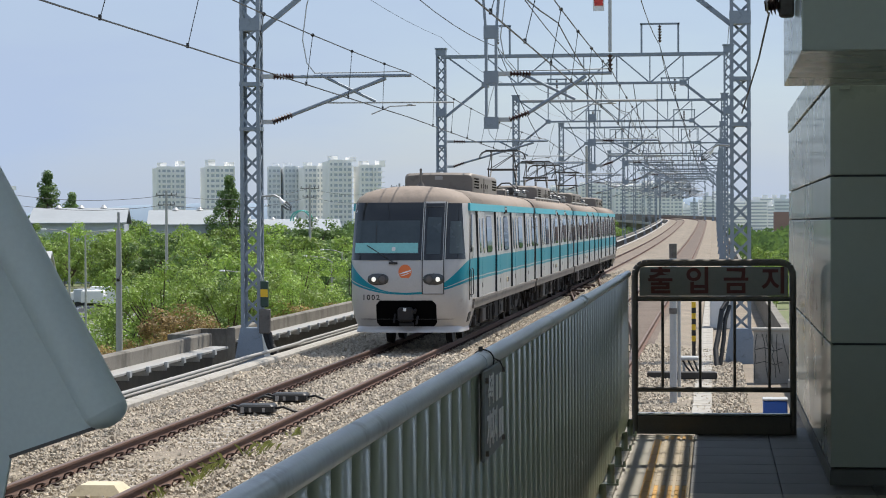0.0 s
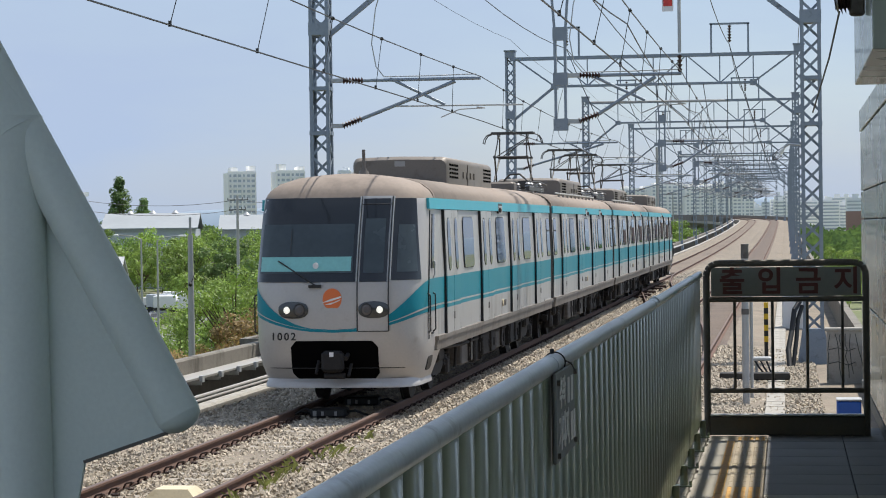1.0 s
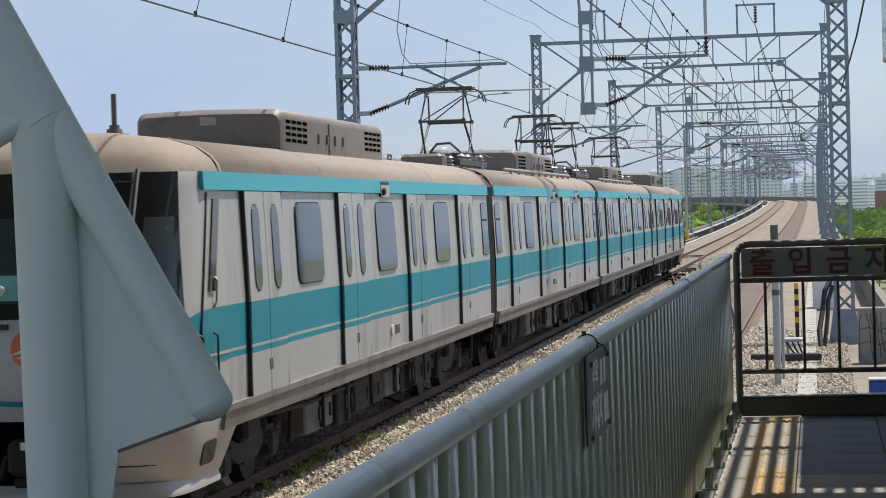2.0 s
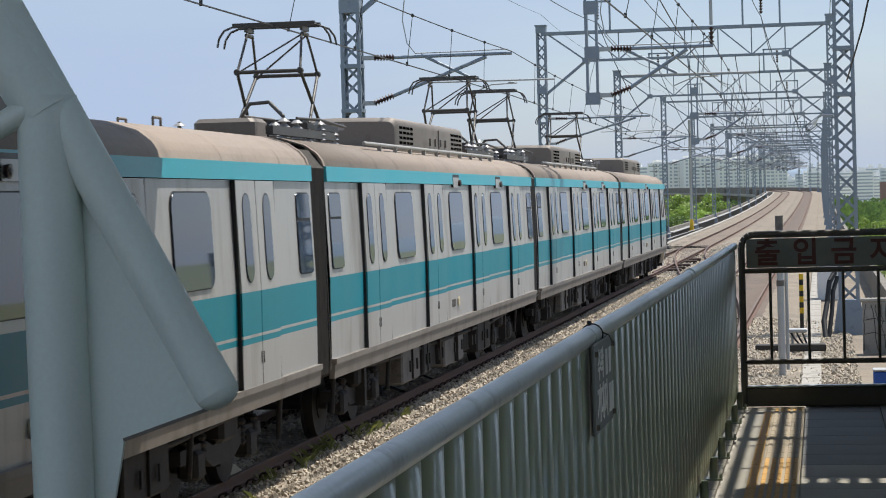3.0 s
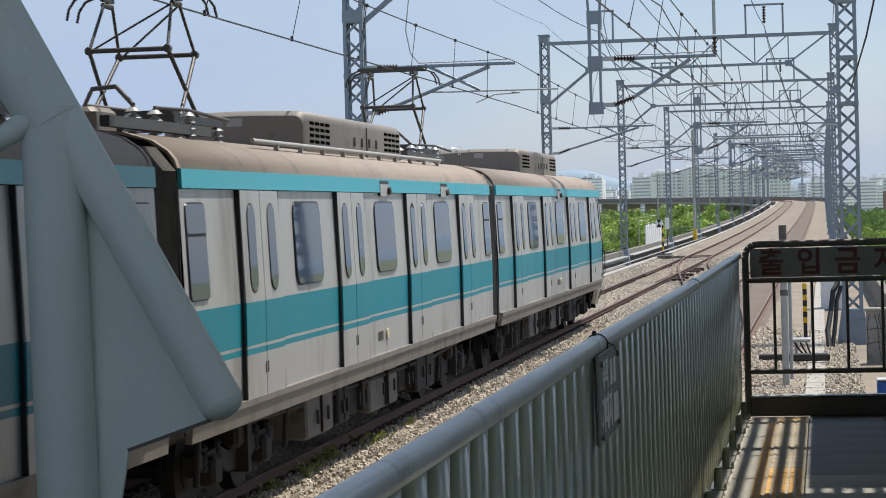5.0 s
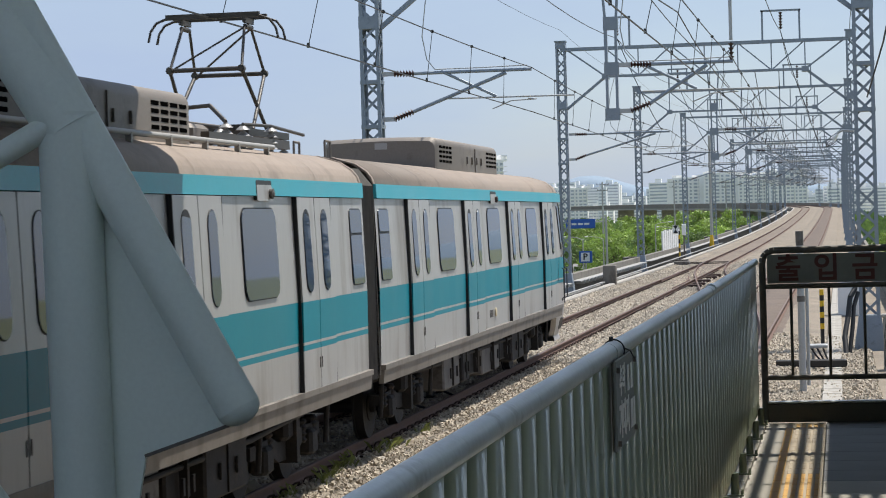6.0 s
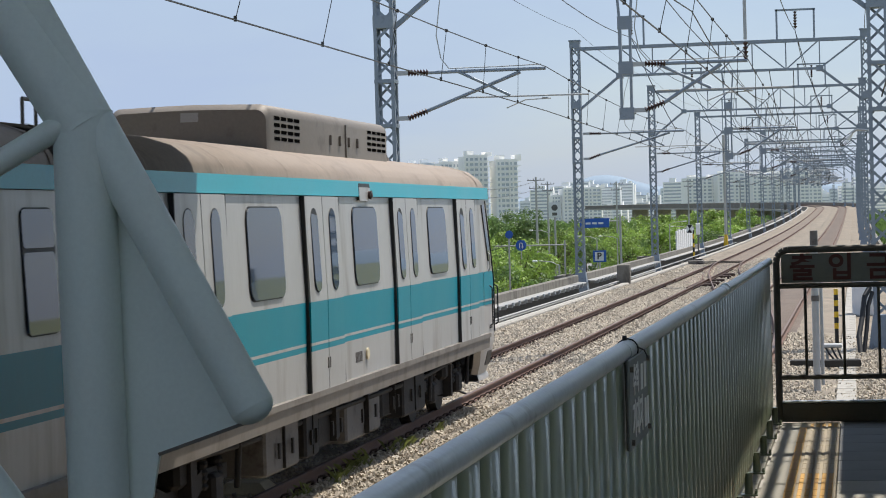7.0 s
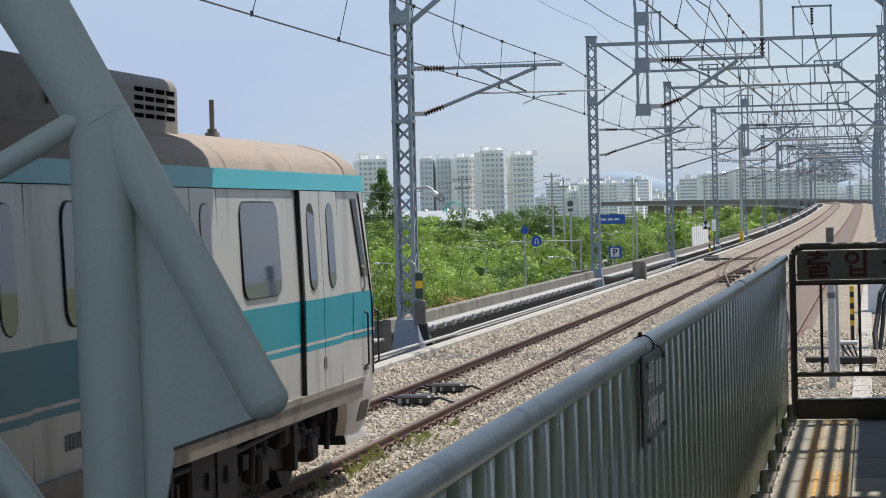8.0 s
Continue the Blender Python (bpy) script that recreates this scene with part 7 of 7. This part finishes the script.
        for k in range(5):
            s.box(-w / 2 + w * (k + 0.25) / 5, -w / 2 + w * (k + 0.75) / 5, -0.08, -0.005, h * 0.55, h * 0.8)
        part("window", s, FAR_GLASS, t)


def street_pole(x, y, h, arm_x, label):
    p = thing("street_lamp", label, "street lamp", pose(x, y, GROUND), group="street lamps")
    s = Shape()
    s.tube((0, 0, 0), (0, 0, h), 0.11, 10, r2=0.06)
    part("pole", s, POLE, p)
    s = Shape()
    s.path([(0, 0, h - 0.05), (arm_x * 0.4, 0, h + 0.22), (arm_x, 0, h + 0.3)], 0.04, 6)
    part("arm", s, POLE, p)
    s = Shape()
    s.box(arm_x - 0.1, arm_x + 0.45 * (1 if arm_x > 0 else -1), -0.13, 0.13, h + 0.22, h + 0.36, bev=0.04)
    part("lamp_head", s, WHITE, p)


def utility_pole(x, y, h):
    p = thing("utility_pole", "concrete utility pole with steel crossarms", "utility pole", pose(x, y, GROUND), group="utility poles")
    s = Shape()
    s.tube((0, 0, 0), (0, 0, h), 0.19, 10, r2=0.11)
    part("pole", s, POLE, p)
    s = Shape()
    for z, w in ((h - 0.4, 1.0), (h - 1.3, 0.8)):
        s.bar((-w, 0, z), (w, 0, z), 0.08, 0.08)
        for k in (-0.9, -0.3, 0.5, 0.95):
            s.tube((k * w, 0, z), (k * w, 0, z + 0.22), 0.04, 6)
    part("crossarm", s, UNDER_GREY, p)


def streets():
    # the near concrete pole with a lamp and a traffic arm
    p = thing("utility_pole", "tall pale concrete pole with a camera and crossarm", "utility pole", pose(-21.8, 82, GROUND))
    s = Shape()
    s.tube((0, 0, 0), (0, 0, 10.75), 0.17, 12, r2=0.10)
    part("pole", s, POLE, p)
    s = Shape()
    s.tube((0.02, -0.12, 8.95), (0.02, -0.2, 8.9), 0.07, 8)
    s.path([(0.05, -0.12, 9.0), (0.2, -0.1, 9.4), (0.15, 0, 9.8)], 0.012, 5)
    part("camera", s, BLACK, p)
    s = Shape()
    s.tube((0, 0, 10.75), (0, 0, 11.4), 0.05, 8)
    part("tip", s, POLE, p)
    for x, y, h, a in ((-36, 112, 9.0, -1.6), (-45.0, 160, 10.2, 1.7), (-46.2, 160, 10.3, -1.6), (-31, 150, 7.5, -1.5), (-26.2, 155, 8.4, -1.6), (-20, 155, 7.6, -1.4), (-34.5, 210, 8.2, -1.6), (-32, 240, 9.2, -1.6), (-26, 232, 8.5, -1.6), (-27, 262, 8.2, -1.7), (-24, 300, 9.5, 1.8), (-20, 280, 9.0, -1.8)):
        street_pole(x, y, h, a, "pale street lamp on a curved arm")
    for x, y, h in ((-66, 200, 14.5), (-50, 205, 14.0), (-42, 235, 15.0), (-36, 260, 15.5), (-58, 290, 14.5), (-44, 330, 16.0), (-36, 350, 16), (-92, 270, 15), (-110, 320, 19), (-30, 420, 17), (-22, 450, 17)):
        utility_pole(x, y, h)
    s = Shape()
    for (xa, ya, za), (xb, yb, zb) in (((-66, 200, 6.2), (-110, 320, 10.5)), ((-50, 205, 5.6), (-66, 200, 6.2)), ((-42, 235, 6.6), (-50, 205, 5.6)), ((-36, 260, 7.0), (-42, 235, 6.6)), ((-44, 330, 7.6), (-36, 260, 7.0)), ((-110, 320, 10.5), (-260, 420, 12))):
        for dz in (0, -0.9):
            s.path([(xa + (xb - xa) * k / 8, ya + (yb - ya) * k / 8, za + (zb - za) * k / 8 + dz - 3.0 * (k / 8) * (1 - k / 8)) for k in range(9)], 0.022, 4)
    solid("street_cable", s, WIRE, "sagging dark cables between the utility poles", "cable")
    # traffic gantry and signs
    g = thing("traffic_gantry", "pale steel traffic gantry with round blue signs", "traffic sign", pose(-17.7, 125, GROUND))
    s = Shape()
    s.tube((-1.2, 0, 0), (-1.2, 0, 10.2), 0.05, 8)
    s.tube((1.9, 0, 0), (1.9, 0, 9.6), 0.05, 8)
    s.tube((-2.0, 0, 9.36), (2.0, 0, 9.36), 0.035, 8)
    s.tube((-0.52, 0, 8.6), (-0.52, 0, 9.5), 0.035, 8)
    part("frame", s, POLE, g)
    for x, z, r in ((-0.52, 9.38, 0.30), (-1.17, 9.99, 0.22)):
        s = Shape()
        s.tube((x, -0.12, z), (x, -0.08, z), r, 24)
        d = part("round_sign", s, BLUE, g)
        s = Shape()
        if r > 0.25:
            s.path([(x - 0.08, -0.125, z - 0.16), (x - 0.08, -0.125, z + 0.06), (x - 0.035, -0.125, z + 0.13), (x + 0.035, -0.125, z + 0.13), (x + 0.08, -0.125, z + 0.06), (x + 0.08, -0.125, z - 0.1)], 0.025, 6)
            s.prism([(x + 0.015, z - 0.07), (x + 0.155, z - 0.07), (x + 0.085, z - 0.18)], -0.15, -0.122)
        else:
            s.tube((x, -0.125, z), (x, -0.122, z), 0.12, 16)
        part("arrow", s, WHITE if r > 0.25 else BLUE, d)
    p = thing("parking_sign", "square blue parking sign with a white field and black letter", "parking sign", pose(-16.65, 150, -0.18))
    s = Shape()
    s.box(-0.44, 0.44, -0.05, 0.0, 0.0, 0.78, bev=0.03)
    f = part("face", s, BLUE, p)
    s = Shape()
    s.box(-0.31, 0.27, -0.065, -0.052, 0.1, 0.68)
    part("white_field", s, WHITE, f)
    letters("letter", "P", 0.6, Matrix.Translation((-0.02, -0.072, 0.39)) @ Matrix.Rotation(radians(90), 4, "X"), f, BLACK, 0.004)
    s = Shape()
    s.tube((0, 0.05, GROUND + 0.18), (0, 0.05, 0.3), 0.05, 8)
    part("post", s, POLE, p)
    b = thing("direction_sign", "blue road direction sign on a gantry arm", "road sign", pose(-25.97, 230, GROUND))
    s = Shape()
    s.box(-1.5, 1.5, -0.05, 0, 9.65, 10.6, bev=0.03)
    f = part("face", s, BLUE, b)
    s = Shape()
    for k in range(3):
        s.box(-0.9 + k * 0.65, -0.4 + k * 0.65, -0.06, -0.052, 10.0, 10.2)
    part("lettering_bar", s, WHITE, f)
    s = Shape()
    s.tube((2.6, 0.05, 0), (2.6, 0.05, 10.9), 0.12, 8)
    s.tube((-1.5, 0.05, 10.3), (2.6, 0.05, 10.3), 0.07, 8)
    part("post", s, POLE, b)
    w = thing("signal_board", "white square board with a grey round mark", "track sign", pose(-30.0, 230, GROUND))
    s = Shape()
    s.box(-0.62, 0.62, -0.05, 0, 10.8, 12.35, bev=0.03)
    f = part("board", s, WHITE, w)
    s = Shape()
    s.tube((0, -0.06, 11.8), (0, -0.052, 11.8), 0.32, 18)
    s.box(-0.25, 0.25, -0.06, -0.052, 11.0, 11.3)
    part("mark", s, UNDER_GREY, f)
    s = Shape()
    s.tube((0, 0.05, 0), (0, 0.05, 12), 0.1, 8)
    part("post", s, POLE, w)
    # white corrugated panel fence at the bank
    f = thing("panel_fence", "white panel fence on the viaduct edge", "fence", pose(0, 0, 0))
    for k in range(9):
        y = 150.5 + k * 1.8
        x = -11.62 + bend(y)
        s = Shape()
        s.box(x - 0.04, x + 0.04, y, y + 1.55, 0.40 + rise(y), 1.70 + rise(y) + 0.05 * (k % 2), bev=0.01)
        part("panel", s, WHITE, f)
        s = Shape()
        s.box(x - 0.03, x + 0.05, y + 1.6, y + 1.7, 0.40 + rise(y), 1.80 + rise(y))
        part("post", s, POLE, f)
    # arched footbridge roof, parked cars, hoops on the bank
    a = thing("arched_roof", "pale teal arched glass roof above the trees", "roof", pose(-0.183 * 520, 520, GROUND))
    for d in (0, 0.8):
        s = Shape()
        s.path([(2.3 * math.cos(math.pi * k / 16), d * 4, 11.5 + 2.4 * math.sin(math.pi * k / 16)) for k in range(17)], 0.16, 6)
        part("arch", s, mat("teal_arch", (0.12, 0.50, 0.47), 0.4), a)
    rng = random.Random(12)
    for k in range(12):
        y = 285 + 6.5 * (k % 4) + rng.uniform(-2, 2)
        x = -y * (0.257 + 0.0055 * (k // 2)) + rng.uniform(-1, 1)
        w, d, h = rng.uniform(2.2, 4.2), rng.uniform(1.9, 2.4), rng.uniform(1.7, 2.7)
        b = thing("box_truck", "white box truck standing in the yard", "truck", pose(x, y, GROUND, 0, 0, rng.uniform(-25, 25)), group="trucks in the yard")
        s = Shape()
        s.box(-w / 2, w / 2, -d / 2, d / 2, 0.8, h, bev=0.08)
        part("cargo_box", s, WHITE if k % 3 else SHED_WALL, b)
        s = Shape()
        s.loft([[(w / 2 + 0.05, yy, 0.5), (w / 2 + 1.7, yy, 0.5), (w / 2 + 1.7, yy, 1.3), (w / 2 + 1.3, yy, 1.75), (w / 2 + 0.05, yy, 1.8)] for yy in (-d / 2 + 0.1, d / 2 - 0.1)], cap=True)
        part("cab", s, WHITE, b)
        for wx in (-w / 3, w / 2 + 0.8):
            s = Shape()
            s.tube((wx, -d / 2, 0.45), (wx, d / 2, 0.45), 0.45, 14)
            part("wheel", s, RUBBER, b)
    rng = random.Random(2)
    car_paint = [mat("car_paint_white", (0.7, 0.7, 0.7), 0.25, 0, 0.03, coat=0.6), mat("car_paint_silver", (0.35, 0.36, 0.38), 0.3, 0.5, 0.03, coat=0.6), mat("car_paint_dark", (0.04, 0.045, 0.05), 0.25, 0, 0.03, coat=0.6)]
    for k in range(18):
        y = 215 + (k % 9) * 5.2
        x = -72 - (k // 9) * 9 if k < 9 else 20 + (k % 3) * 4
        c = thing("parked_car", "parked passenger car in the lot", "car", pose(x, y, GROUND + 0.05, 0, 0, 90 + rng.uniform(-4, 4)), group="parked cars")
        s = Shape()
        prof = [(-2.2, 0.35), (2.2, 0.35), (2.25, 0.75), (1.3, 0.95), (0.7, 1.45), (-1.2, 1.48), (-1.9, 1.0), (-2.25, 0.9)]
        s.loft([[(x2, -0.85, z) for x2, z in prof], [(x2 * 1.0, 0.85, z) for x2, z in prof]], cap=True)
        part("body", s, car_paint[k % 3], c)
        s = Shape()
        s.prism([(-1.7, 0.98), (1.15, 0.98), (0.66, 1.38), (-1.15, 1.41)], -0.87, 0.87)
        part("window", s, GLASS, c)
        for wx in (-1.35, 1.4):
            s = Shape()
            s.tube((wx, -0.88, 0.32), (wx, 0.88, 0.32), 0.32, 14)
            part("wheel", s, RUBBER, c)


def weeds():
    rng = np.random.default_rng(3)
    v, f = [], []
    for cx, cy, n in ((-6.25, 27.2, 40), (-6.3, 28.4, 26), (-6.2, 30.5, 26), (-6.35, 25.2, 22), (-6.15, 33.0, 18), (-8.6, 25.5, 14), (-6.0, 22.8, 30)):
        for k in range(n):
            x, y = cx + rng.normal(0, 0.07), cy + rng.normal(0, 0.3)
            a, h = rng.random() * 6.28, 0.05 + 0.13 * rng.random()
            dx, dy = math.cos(a), math.sin(a)
            o = len(v)
            v += [(x - dy * 0.006, y + dx * 0.006, -0.17), (x + dy * 0.006, y - dx * 0.006, -0.17), (x + dx * h * 0.5 + dy * 0.004, y + dy * h * 0.5, -0.17 + h * 0.8), (x + dx * h * 1.1, y + dy * h * 1.1, -0.17 + h)]
            f.append((o, o + 1, o + 2, o + 3))
    me = bpy.data.meshes.new("weeds")
    me.from_pydata(v, [], f)
    me.materials.append(GRASS)
    tagged(new("weeds", me), "thin dry weeds growing in the ballast", "weeds", "", "stuff")


# ---- build ----
land()
viaduct()
track(TRACK_1, "rusty main track on ballast carrying the train")
track(TRACK_2, "rusty second track on ballast beside the platform")
turnout()
switch_gear()
fastenings()
beacon(39.15, -0.1)
beacon(36.7, -0.2)
overhead_line()
lineside()
roof_truss()
station_roof()
station_building()
gate()
fence()
tail_car = fit_to_view(cab_car())
mid_car = fit_to_view(middle_car())
TRAIN = [(tail_car, 0, False), (mid_car, 20, False), (copy_thing(mid_car, pose(TRACK_1, 60, 0)), 40, False), (copy_thing(tail_car, pose(TRACK_1, 50, 0, 0, 0, 180)), 80, True)]
for piece in TRAIN[3][0].children:
    if piece.name.startswith("antenna"):
        piece.matrix_basis = pose(0, -0.4, 0)      # moved back on this car to fit the camera's view
town()
streets()
woods()
platform()
stones()
weeds()
motions()
